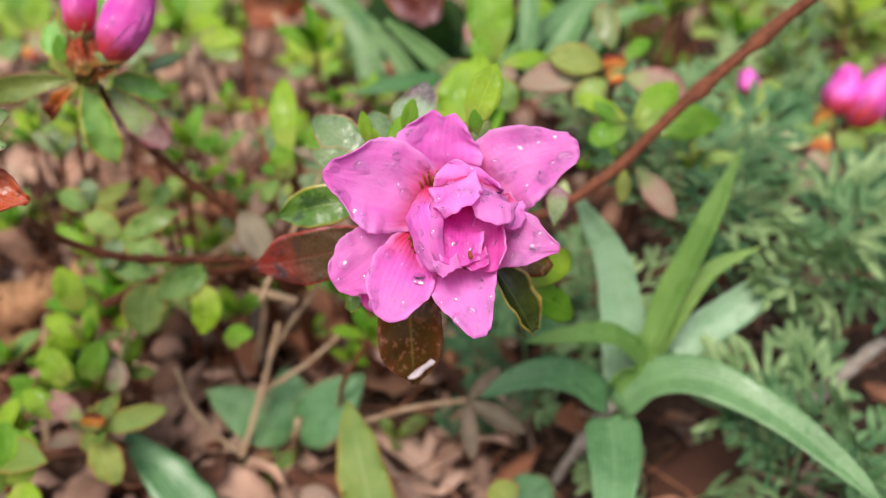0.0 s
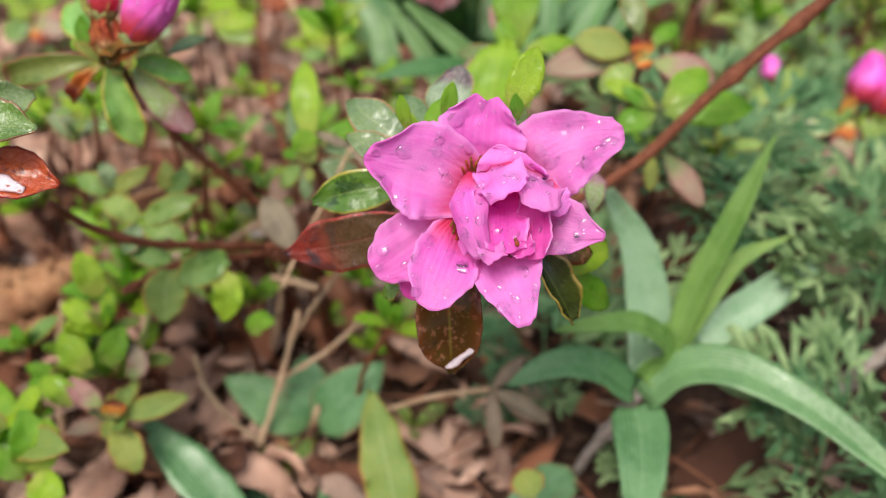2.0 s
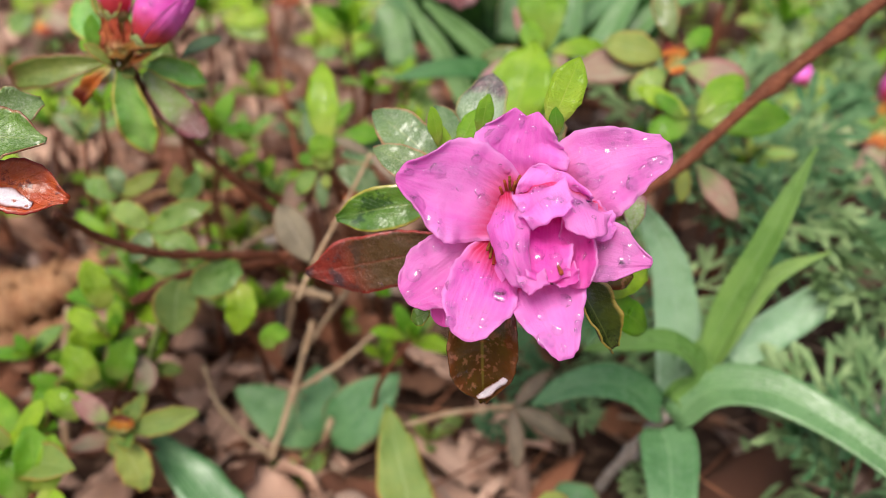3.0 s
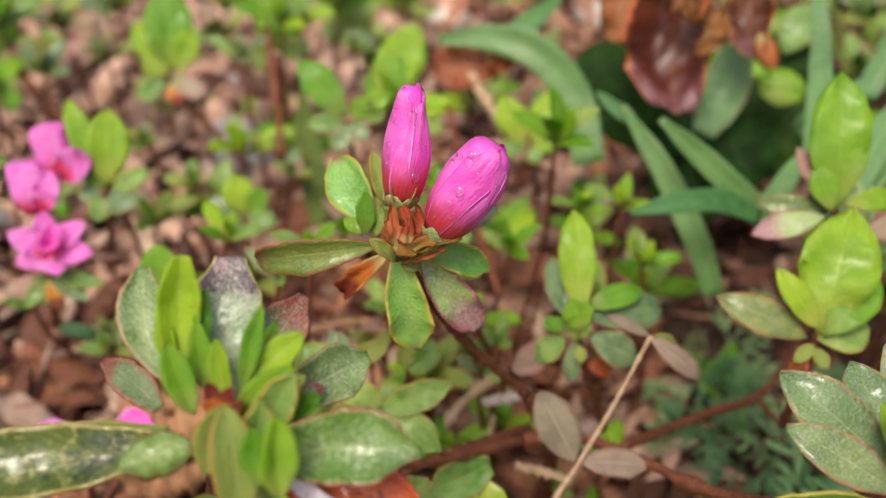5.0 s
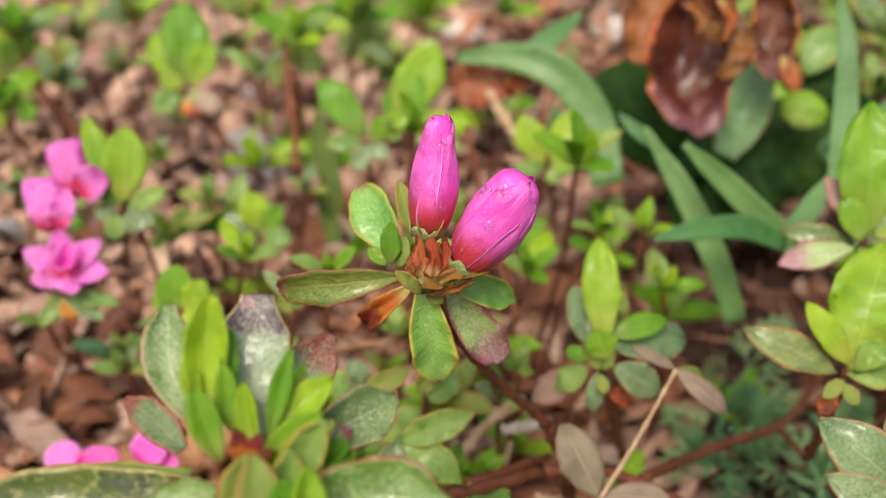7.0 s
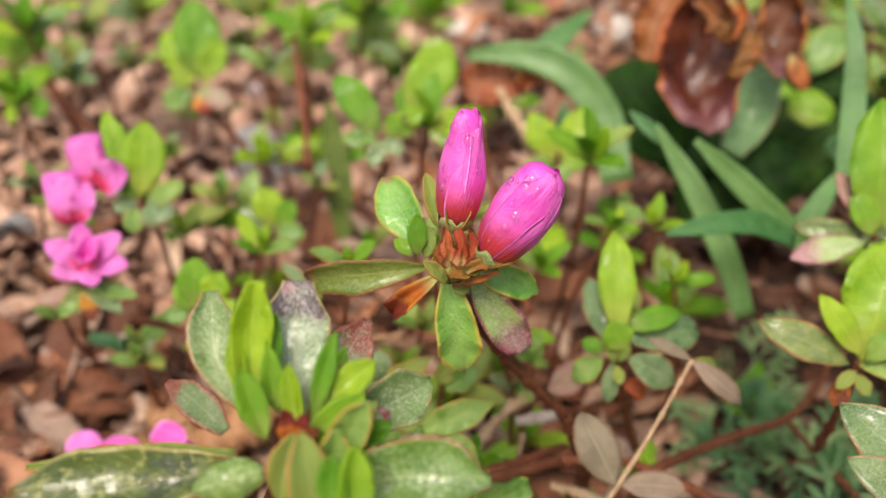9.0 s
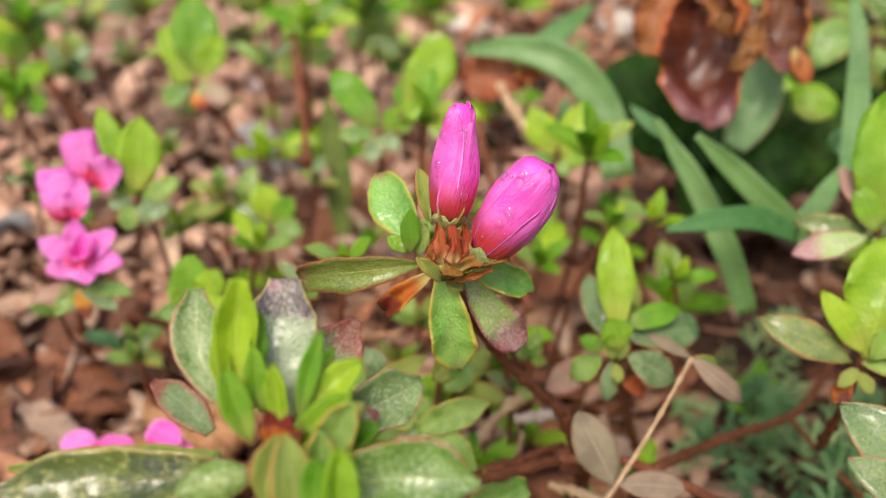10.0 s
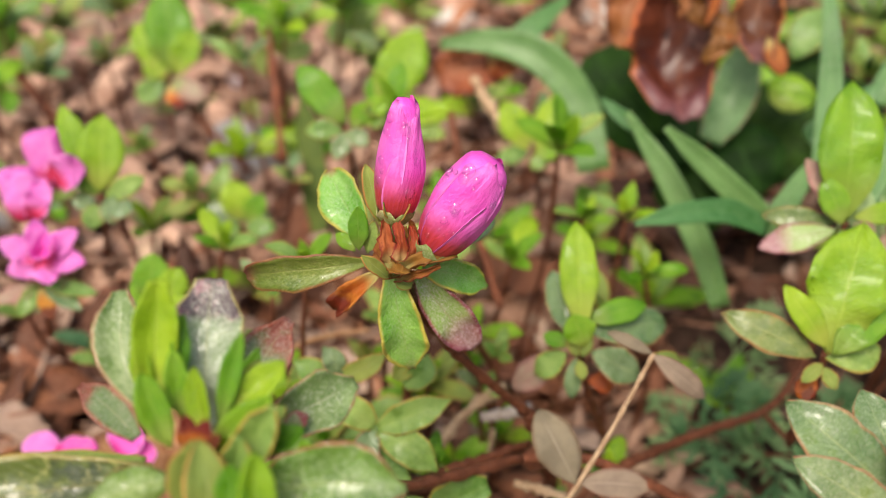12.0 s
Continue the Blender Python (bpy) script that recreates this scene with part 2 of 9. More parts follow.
M = {
    "bright": leaf_material("young_leaf_green", (0.20, 0.44, 0.012), (0.32, 0.56, 0.032), rib=(0.44, 0.62, 0.10), rough=0.34, translucent=0.45, vary=0.18, base=(0.38, 0.52, 0.08), coat=0.45),
    "green": leaf_material("leaf_green", (0.12, 0.255, 0.035), (0.24, 0.39, 0.08), margin=(0.44, 0.30, 0.04), margin_at=0.84, rib=(0.30, 0.44, 0.10), rough=0.3,
                           translucent=0.2, speck=(0.45, 0.58, 0.18), speck_amount=0.4, coat=0.5),
    "sage": leaf_material("sage_green_leaf", (0.15, 0.41, 0.025), (0.30, 0.57, 0.085), margin=(0.55, 0.44, 0.06), margin_at=0.8, rib=(0.30, 0.44, 0.10), rough=0.3,
                          translucent=0.15, speck=(0.68, 0.76, 0.56), speck_amount=0.12, silk=0.38, coat=0.9, tip=(0.34, 0.12, 0.05), tip_at=0.96, grain=200.0),
    "umber": leaf_material("dark_umber_leaf", (0.055, 0.085, 0.010), (0.12, 0.15, 0.020), margin=(0.30, 0.24, 0.06), margin_at=0.84, rib=(0.2, 0.17, 0.05), rough=0.4,
                           translucent=0.06, speck=(0.60, 0.55, 0.20), speck_amount=0.4, speck_scale=4.5, coat=0.8, grain=120.0, blotch=(0.03, 0.05, 0.008), blotch_at=0.52, tip=(0.16, 0.05, 0.02), tip_at=0.95),
    "scarlet": leaf_material("scarlet_leaf", (0.34, 0.018, 0.012), (0.48, 0.06, 0.03), margin=(0.22, 0.015, 0.01), rough=0.25, translucent=0.2, coat=0.6),
    "old": leaf_material("weathered_leaf_green", (0.06, 0.12, 0.018), (0.15, 0.22, 0.05), margin=(0.34, 0.16, 0.045), margin_at=0.8, rib=(0.30, 0.34, 0.12),
                         speck=(0.46, 0.50, 0.22), speck_amount=0.35, rough=0.26, translucent=0.1, blotch=(0.16, 0.20, 0.04), coat=0.7, tip=(0.2, 0.08, 0.03), tip_at=0.95),
    "olive": leaf_material("olive_leaf", (0.045, 0.11, 0.008), (0.13, 0.20, 0.020), margin=(0.24, 0.09, 0.03), margin_at=0.82, rib=(0.25, 0.28, 0.07),
                           speck=(0.50, 0.52, 0.22), speck_amount=0.15, silk=0.3, rough=0.28, translucent=0.08, coat=0.8, tip=(0.18, 0.05, 0.03), tip_at=0.93, grain=200.0),
    "grey": leaf_material("grey_green_leaf", (0.075, 0.16, 0.042), (0.17, 0.275, 0.105), margin=(0.42, 0.20, 0.09), margin_at=0.86, rib=(0.36, 0.44, 0.2),
                          speck=(0.56, 0.62, 0.44), speck_amount=0.3, rough=0.28, translucent=0.15, coat=0.75, blotch=(0.12, 0.22, 0.04)),
    # burnt and pale have a whitish wet sheen mixed into their body colours
    "burnt": leaf_material("leaf_with_burnt_tip", (0.14, 0.24, 0.085), (0.32, 0.42, 0.26), margin=(0.40, 0.34, 0.10), margin_at=0.9, rib=(0.42, 0.46, 0.22),
                           speck=(0.72, 0.76, 0.66), speck_amount=0.3, silk=0.5, tip=(0.045, 0.012, 0.03), tip_mix=(0.36, 0.17, 0.20), tip_at=0.72, rough=0.3, translucent=0.12, coat=0.7),
    "pale": leaf_material("wet_leaf_with_painted_sheen", (0.14, 0.25, 0.06), (0.30, 0.40, 0.18), margin=(0.44, 0.24, 0.12), margin_at=0.9, rib=(0.46, 0.50, 0.3),
                          speck=(0.68, 0.71, 0.52), speck_amount=0.32, speck_scale=7.0, silk=0.25, rough=0.26, translucent=0.15, coat=0.7, blotch=(0.12, 0.23, 0.04), blotch_at=0.52),
    "blush": leaf_material("leaf_blushed_red", (0.14, 0.23, 0.07), (0.22, 0.29, 0.12), margin=(0.38, 0.07, 0.06), margin_at=0.66, rib=(0.40, 0.40, 0.2),
                           tip=(0.26, 0.04, 0.035), tip_mix=(0.14, 0.11, 0.03), tip_at=0.72, speck=(0.6, 0.58, 0.5), speck_amount=0.4, rough=0.3, translucent=0.2, coat=0.7),
    "purple": leaf_material("purple_bronze_leaf", (0.33, 0.045, 0.12), (0.34, 0.15, 0.13), margin=(0.24, 0.03, 0.05), margin_at=0.75, rib=(0.34, 0.28, 0.12),
                            speck=(0.88, 0.76, 0.78), speck_amount=0.35, silk=0.5, rough=0.3, translucent=0.12, base=(0.24, 0.42, 0.06), base_at=0.62, coat=0.5, grain=180.0),
    "pink_leaf": leaf_material("pinkish_leaf", (0.42, 0.22, 0.18), (0.42, 0.34, 0.24), margin=(0.36, 0.16, 0.14), margin_at=0.6, rib=(0.45, 0.45, 0.25), rough=0.4,
                               translucent=0.2, base=(0.28, 0.36, 0.12)),
    "rust": leaf_material("rusted_leaf", (0.38, 0.060, 0.012), (0.54, 0.135, 0.028), blotch=(0.16, 0.022, 0.008), blotch_at=0.54, rough=0.22, translucent=0.08,
                          rib=(0.46, 0.12, 0.02), coat=0.6, margin=(0.26, 0.022, 0.010), margin_at=0.84, side_veins=9.0),
    # pale colour painted as sky glare on two leaves; fallen petals share it
    "film": leaf_material("pale_glare_and_faded_petal", (0.60, 0.50, 0.56), (0.78, 0.72, 0.77), rough=0.2, translucent=0.0, coat=0.8, side_veins=0.01, margin=(0.30, 0.10, 0.07), margin_at=0.6,
                          blotch=(0.34, 0.10, 0.06), blotch_at=0.57, grain=700.0),
    "amber": leaf_material("amber_withered_leaf", (0.66, 0.28, 0.03), (0.52, 0.14, 0.02), base=(0.56, 0.52, 0.18), tip=(0.20, 0.03, 0.012), tip_at=0.68, rough=0.35, translucent=0.25),
    "sepal": leaf_material("withered_bud_scale", (0.40, 0.11, 0.022), (0.58, 0.25, 0.060), margin=(0.30, 0.07, 0.018), margin_at=0.7, base=(0.58, 0.48, 0.18), blotch=(0.26, 0.05, 0.014), blotch_at=0.58, rough=0.4, translucent=0.4, vary=0.2),
    "wine": leaf_material("wet_wine_red_leaf", (0.060, 0.008, 0.004), (0.085, 0.06, 0.006), blotch=(0.15, 0.010, 0.006), blotch_at=0.54, margin=(0.10, 0.008, 0.005), margin_at=0.55,
                          rib=(0.24, 0.20, 0.03), rough=0.10, translucent=0.05, coat=1.0, grain=160.0, side_veins=0.01, speck=(0.55, 0.20, 0.13), speck_amount=0.35, speck_scale=3.6, groove=0.05, sheen=0.3, wrinkle=(5.0, 3.0, 0.4)),
    "mottled": leaf_material("mottled_red_brown_leaf", (0.25, 0.038, 0.010), (0.075, 0.017, 0.009), blotch=(0.03, 0.012, 0.018), blotch_at=0.50, margin=(0.30, 0.05, 0.02), margin_at=0.88,
                             rib=(0.16, 0.05, 0.015), rough=0.24, translucent=0.05, coat=0.5, base=(0.055, 0.042, 0.009), base_at=0.62, side_veins=0.01, grain=330.0, speck=(0.5, 0.32, 0.28), speck_amount=0.15),
    "glossy": leaf_material("glossy_dark_leaf", (0.05, 0.12, 0.010), (0.13, 0.24, 0.025), margin=(0.40, 0.34, 0.06), margin_at=0.86, rib=(0.2, 0.28, 0.06), rough=0.12,
                            translucent=0.06, coat=1.0, grain=140.0, blotch=(0.03, 0.075, 0.008), blotch_at=0.56, groove=0.1, wrinkle=(8.0, 4.0, 0.5)),
    "wet_green": leaf_material("wet_old_green_leaf", (0.045, 0.12, 0.012), (0.12, 0.24, 0.03), margin=(0.28, 0.11, 0.05), margin_at=0.91, rib=(0.24, 0.34, 0.08), rough=0.2,
                               translucent=0.06, coat=1.0, grain=200.0, blotch=(0.06, 0.12, 0.012), blotch_at=0.56, speck=(0.56, 0.64, 0.42), speck_amount=0.25, speck_scale=6.0, silk=0.35),
    "black_green": leaf_material("wet_black_green_leaf", (0.012, 0.026, 0.003), (0.045, 0.075, 0.008), margin=(0.36, 0.30, 0.05), margin_at=0.88, rib=(0.12, 0.15, 0.03), rough=0.12,
                                 translucent=0.03, coat=1.0, groove=0.05, wrinkle=(5.0, 3.0, 0.6)),
    "strap": leaf_material("strap_leaf_green", (0.055, 0.19, 0.050), (0.125, 0.30, 0.105), rib=(0.24, 0.42, 0.20), stripes=0.45, rough=0.26, translucent=0.25, side_veins=0.01,
                           speck=(0.34, 0.46, 0.3), speck_amount=0.25, grain=120.0, vary=0.12, coat=0.5),
    "strap_dark": leaf_material("shaded_strap_leaf", (0.055, 0.19, 0.040), (0.130, 0.31, 0.095), rib=(0.2, 0.38, 0.13), stripes=0.4, rough=0.34, translucent=0.3, side_veins=0.01,
                                speck=(0.3, 0.44, 0.24), speck_amount=0.2, grain=120.0, vary=0.15, coat=0.25),
    "strap_young": leaf_material("young_strap_leaf", (0.13, 0.29, 0.035), (0.24, 0.42, 0.08), rib=(0.34, 0.5, 0.18), stripes=0.4, rough=0.3, translucent=0.35, side_veins=0.01, grain=120.0, coat=0.3),
    "frost": leaf_material("strap_leaf_pale", (0.11, 0.27, 0.11), (0.23, 0.42, 0.23), rib=(0.24, 0.38, 0.24), stripes=0.4, rough=0.26, translucent=0.15, side_veins=0.01,
                           speck=(0.42, 0.52, 0.44), speck_amount=0.35, grain=120.0, coat=0.8),
    "heart": leaf_material("blue_green_leaf", (0.065, 0.20, 0.060), (0.135, 0.30, 0.115), margin=(0.32, 0.2, 0.1), margin_at=0.9, rib=(0.17, 0.34, 0.13), rough=0.34, translucent=0.15, coat=0.2,
                           speck=(0.2, 0.36, 0.2), speck_amount=0.4, vary=0.2),
    "lime": leaf_material("yellow_green_leaf", (0.31, 0.38, 0.075), (0.24, 0.35, 0.075), margin=(0.5, 0.27, 0.06), margin_at=0.85, rib=(0.42, 0.5, 0.2), rough=0.4, translucent=0.3),
    # green taken almost to black: the gap's shade is in the colour
    "shade_green": leaf_material("shade_darkened_green_leaf", (0.008, 0.028, 0.003), (0.022, 0.065, 0.007), rib=(0.04, 0.10, 0.02), rough=0.5, translucent=0.1, sheen=0.12),
    "feather": leaf_material("feathery_leaf_green", (0.10, 0.225, 0.085), (0.26, 0.42, 0.20), rough=0.5, translucent=0.25, vary=0.35, sheen=0.25),
    "dry": leaf_material("dry_leaf_grey_brown", (0.20, 0.155, 0.105), (0.30, 0.24, 0.165), margin=(0.22, 0.13, 0.08), rib=(0.44, 0.36, 0.28), rough=0.55, translucent=0.15),
    "dead": leaf_material("dead_leaf_brown", (0.065, 0.017, 0.008), (0.15, 0.048, 0.017), blotch=(0.04, 0.012, 0.010), blotch_at=0.54, margin=(0.46, 0.15, 0.035), margin_at=0.84,
                          rib=(0.2, 0.08, 0.03), rough=0.36, translucent=0.08, coat=0.4, grain=130.0, tip=(0.15, 0.06, 0.06), tip_at=0.78),
    "bronze": leaf_material("bronze_dead_leaf", (0.22, 0.065, 0.018), (0.34, 0.13, 0.038), blotch=(0.09, 0.025, 0.012), blotch_at=0.55, margin=(0.16, 0.05, 0.02), rough=0.45, translucent=0.15,
                            rib=(0.36, 0.2, 0.1), grain=130.0),
    "petal": leaf_material("pink_petal", (0.90, 0.20, 0.72), (0.96, 0.40, 0.85), margin=(0.95, 0.40, 0.84), margin_at=0.75, rough=0.42, translucent=0.5,
                           vary=0.04, base=(0.82, 0.055, 0.17), base_at=0.27, grain=110.0, side_veins=0.01, sheen=0.2, stripes=0.16, wrinkle=(4.0, 22.0, 0.5), groove=0.06),
    "petal_deep": leaf_material("magenta_petal", (0.85, 0.085, 0.56), (0.91, 0.20, 0.68), margin=(0.94, 0.38, 0.82), margin_at=0.8, rough=0.36,
                                translucent=0.45, vary=0.05, base=(0.76, 0.03, 0.32), base_at=0.2, grain=110.0, side_veins=0.01, sheen=0.4, stripes=0.12, wrinkle=(4.0, 22.0, 0.3), groove=0.06),
    "bud": leaf_material("magenta_bud_petal", (0.80, 0.065, 0.52), (0.90, 0.19, 0.68), base=(0.54, 0.04, 0.06), base_at=0.33, margin=(0.93, 0.24, 0.72), margin_at=0.9,
                         rough=0.36, translucent=0.12, vary=0.05, grain=170.0, side_veins=0.01, stripes=0.05, wrinkle=(6.0, 12.0, 0.6), groove=0.06),
    "dull_olive": leaf_material("dull_olive_leaf", (0.065, 0.11, 0.018), (0.12, 0.17, 0.035), rib=(0.16, 0.2, 0.06), rough=0.6, translucent=0.15, sheen=0.2),
    "calyx": leaf_material("hairy_green_calyx", (0.22, 0.30, 0.06), (0.34, 0.40, 0.12), margin=(0.45, 0.36, 0.14), rough=0.5, translucent=0.2, speck=(0.7, 0.72, 0.5), speck_amount=0.4),
    "bark": rough_material("shrub_bark", ((0.12, 0.034, 0.016), (0.20, 0.064, 0.031), (0.34, 0.17, 0.11)), 300.0, 0.5, 0.9, 0.0010, 0.15),
    "straw": rough_material("straw_stem", ((0.42, 0.30, 0.19), (0.30, 0.19, 0.11), (0.54, 0.43, 0.30)), 200.0, 0.7, 0.4, 0.0006, 0.15),
    "grey_stem": rough_material("grey_stem", ((0.34, 0.30, 0.27), (0.24, 0.19, 0.16), (0.46, 0.43, 0.40)), 240.0, 0.75, 0.6, 0.0008, 0.15),
    "green_stem": rough_material("green_stem", ((0.26, 0.36, 0.10), (0.34, 0.42, 0.14), (0.42, 0.44, 0.2)), 240.0, 0.55, 0.3, 0.0005, 0.12),
    "soil": rough_material("damp_soil", ((0.035, 0.018, 0.011), (0.085, 0.045, 0.030), (0.19, 0.115, 0.08)), 26.0, 0.85, 0.9, 0.006, 0.0),
    "stone": rough_material("pebble", ((0.36, 0.35, 0.35), (0.25, 0.24, 0.24), (0.48, 0.47, 0.46)), 60.0, 0.7, 0.4, 0.001, 0.15),
    "pale_stone": rough_material("pale_pebble", ((0.62, 0.58, 0.54), (0.5, 0.46, 0.42), (0.7, 0.68, 0.65)), 60.0, 0.7, 0.4, 0.001, 0.1),
    "wood": rough_material("weathered_wood", ((0.40, 0.22, 0.11), (0.27, 0.13, 0.065), (0.5, 0.31, 0.18)), 45.0, 0.7, 0.7, 0.002, 0.1),
    "litter": litter_material("fallen_leaf_browns", False),
    "litter_far": litter_material("leaf_litter_browns", True),
    "litter_pale": litter_material("pale_leaf_litter_tans", True, 0.8),
    "water": water_material(),
}


# ---- building helpers ----
def thing(name, at, label, category, group=""):
    ob = new(name)
    ob.empty_display_size = 0.01
    ob.location = at
    return tagged(ob, label, category, group)


def part(name, mesh, mat, parent, label=""):
    """Links a mesh, given in the coordinates of the whole thing, as one part of it."""
    ob = new(name, mesh)
    if mat is not None and not mesh.materials:
        mesh.materials.append(M[mat])
    ob.parent = parent
    return tagged(ob, label)


def mesh_of(name, verts, faces, uvs=None):
    me = bpy.data.meshes.new(name)
    me.from_pydata([tuple(v) for v in verts], [], faces)
    me.polygons.foreach_set("use_smooth", [True] * len(me.polygons))
    if uvs is not None:
        layer = me.uv_layers.new(name="UVMap")
        index = np.zeros(len(me.loops), dtype=np.int32)
        me.loops.foreach_get("vertex_index", index)
        layer.data.foreach_set("uv", np.asarray(uvs, dtype=np.float32)[index].ravel())
    me.update()
    return me


def unit(v):
    v = np.asarray(v, float)
    return v / (np.linalg.norm(v) + 1e-12)


def spline(points, n):
    """n + 1 places evenly along a smooth curve through the points."""
    p = np.asarray(points, float)
    if len(p) == 2:
        return p[0] + (p[1] - p[0]) * np.linspace(0, 1, n + 1)[:, None]
    ext = np.vstack([2 * p[0] - p[1], p, 2 * p[-1] - p[-2]])
    dense = []
    for i in range(len(p) - 1):
        a, b, c, d = ext[i:i + 4]
        s = np.linspace(0, 1, 24, endpoint=i == len(p) - 2)[:, None]
        dense.append(0.5 * (2 * b + (c - a) * s + (2 * a - 5 * b + 4 * c - d) * s ** 2 + (3 * b - a - 3 * c + d) * s ** 3))
    dense = np.vstack(dense)
    far = np.r_[0, np.cumsum(np.linalg.norm(np.diff(dense, axis=0), axis=1))]
    want = np.linspace(0, far[-1], n + 1)
    return np.stack([np.interp(want, far, dense[:, k]) for k in range(3)], 1)


def smooth_steps(values, u):
    """A smooth curve through evenly spaced values, at u from 0 to 1."""
    f = min(max(u, 0.0), 1.0) * (len(values) - 1)
    i = min(int(f), len(values) - 2)
    k = f - i
    a, b = values[max(i - 1, 0)], values[i]
    c, d = values[i + 1], values[min(i + 2, len(values) - 1)]
    return 0.5 * (2 * b + (c - a) * k + (2 * a - 5 * b + 4 * c - d) * k * k + (3 * b - a - 3 * c + d) * k ** 3)


class Blade:
    """The surface of a leaf or petal along a centre line: width by p and q, cupped, ruffled and slightly thick."""

    def __init__(self, line, width, normal, cup=0.1, p=0.9, q=0.78, ruffle=0.0, waves=3.0, fold=0.0, twist=0.0, notch=0.0, curl=0.0, seed=0, thick=0.0003, jag=0.0, crumple=0.0, lobes=0.0, widths=None, dome=0.0, skew=0.0):
        self.crumple, self.lobes, self.seed, self.widths, self.dome, self.skew = crumple, lobes, seed, widths, dome, skew
        self.line, self.width, self.cup, self.p, self.q = np.asarray(line, float), width, cup, p, q
        self.ruffle, self.waves, self.fold, self.notch, self.thick, self.curl, self.jag = ruffle, waves, fold, notch, thick, curl, jag
        n = len(self.line)
        tang = np.gradient(self.line, axis=0)
        tang /= np.linalg.norm(tang, axis=1)[:, None] + 1e-12
        side = np.cross(tang, np.asarray(normal, float))
        side /= np.linalg.norm(side, axis=1)[:, None] + 1e-12
        up = np.cross(side, tang)
        turn = np.radians(twist) * np.linspace(0, 1, n)[:, None]
        self.side, self.up = side * np.cos(turn) + up * np.sin(turn), up * np.cos(turn) - side * np.sin(turn)
        self.tang = tang
        rng = np.random.RandomState(seed + 11)
        self.phase = rng.uniform(0, 6.28, 4)
        self.top = p / (p + q)
        self.most = self.top ** p * (1 - self.top) ** q

    def half(self, u):
        if self.widths:
            return 0.5 * self.width * float(smooth_steps(self.widths, u))
        u = np.clip(u, 0.004, 0.996)
        return 0.5 * self.width * u ** self.p * (1 - u) ** self.q / self.most

    def at(self, u, v):
        """The place at u along and v across (-1 to 1)."""
        f = u * (len(self.line) - 1)
        i = min(int(f), len(self.line) - 2)
        k = f - i
        pick = lambda a: a[i] * (1 - k) + a[i + 1] * k
        h = self.half(u)
        jag = 1 + self.jag * math.sin(37 * u + self.phase[0]) * math.sin(23 * u + self.phase[1])
        s = (v + self.skew * math.sin(math.pi * u)) * h * jag
        lift = self.cup * h * v * v - self.fold * h * (1 - abs(v)) + self.curl * h * abs(v) ** 4
        wave = math.sin(self.waves * 6.28 * u + self.phase[2] + (1.6 if v > 0 else 0)) * abs(v) ** 1.5 + 0.4 * math.sin(self.waves * 2.7 * 6.28 * u + self.phase[3]) * abs(v) ** 3
        lift += self.ruffle * h * wave
        if self.crumple:
            lift += self.crumple * self.width * (noise.noise(Vector((u * 3.2, v * 1.7, self.seed * 1.7))) + 0.5 * noise.noise(Vector((u * 8.0, v * 4.2, self.seed * 2.3))))
        if self.lobes:
            s *= 1 + self.lobes * noise.noise(Vector((u * 5.0, 1.0 if v > 0 else 9.0, self.seed * 3.1))) + 0.35 * self.lobes * noise.noise(Vector((u * 17.0, 1.0 if v > 0 else 9.0, self.seed * 1.3)))
        back = -self.notch * self.width * (1 - min(abs(v) * 2.2, 1.0)) * u ** 8 + (self.ruffle * 0.05 * self.width * math.sin(7 * v + self.phase[1]) * u ** 4)
        back -= self.dome * h * v * v * max(0.0, (u - 0.45) / 0.55) ** 2
        return pick(self.line) + pick(self.side) * s + pick(self.up) * lift + pick(self.tang) * back

    def spot(self, u, v):
        a, b, c = self.at(u, v), self.at(min(u + 0.02, 1), v), self.at(u, v + 0.02)
        n = unit(np.cross(c - a, b - a))
        if n @ self.up[int(u * (len(self.line) - 1))] < 0:
            n = -n
        return a, n

    def mesh(self, name, nu=14, nv=6, origin=(0, 0, 0)):
        origin = np.asarray(origin, float)
        top, uvs = [], []
        for i in range(nu + 1):
            u = (i / nu) ** 0.9 if i < nu else 1.0
            for j in range(nv + 1):
                v = 2 * j / nv - 1
                top.append(self.at(u, v) - origin)
                uvs.append((u, j / nv))
        top = np.array(top)
        grid = top.reshape(nu + 1, nv + 1, 3)
        nrm = np.cross(np.gradient(grid, axis=1), np.gradient(grid, axis=0)).reshape(-1, 3)
        nrm /= np.linalg.norm(nrm, axis=1)[:, None] + 1e-12
        low = top - nrm * self.thick
        m, w = len(top), nv + 1
        if (nrm * np.repeat(self.up[np.linspace(0, len(self.line) - 1, nu + 1).astype(int)], w, 0)).sum() < 0:
            low = top + nrm * self.thick
        faces = []
        for i in range(nu):
            for j in range(nv):
                a, b, c, d = i * w + j, i * w + j + 1, (i + 1) * w + j + 1, (i + 1) * w + j
                faces += [(a, b, c, d), (m + d, m + c, m + b, m + a)]
            a, b = i * w, (i + 1) * w
            faces += [(a, b, m + b, m + a), (b + nv, a + nv, m + a + nv, m + b + nv)]
        for j in range(nv):
            faces += [(j + 1, j, m + j, m + j + 1)]
            e = nu * w + j
            faces += [(e, e + 1, m + e + 1, m + e)]
        return mesh_of(name, np.vstack([top, low]), faces, uvs + uvs)


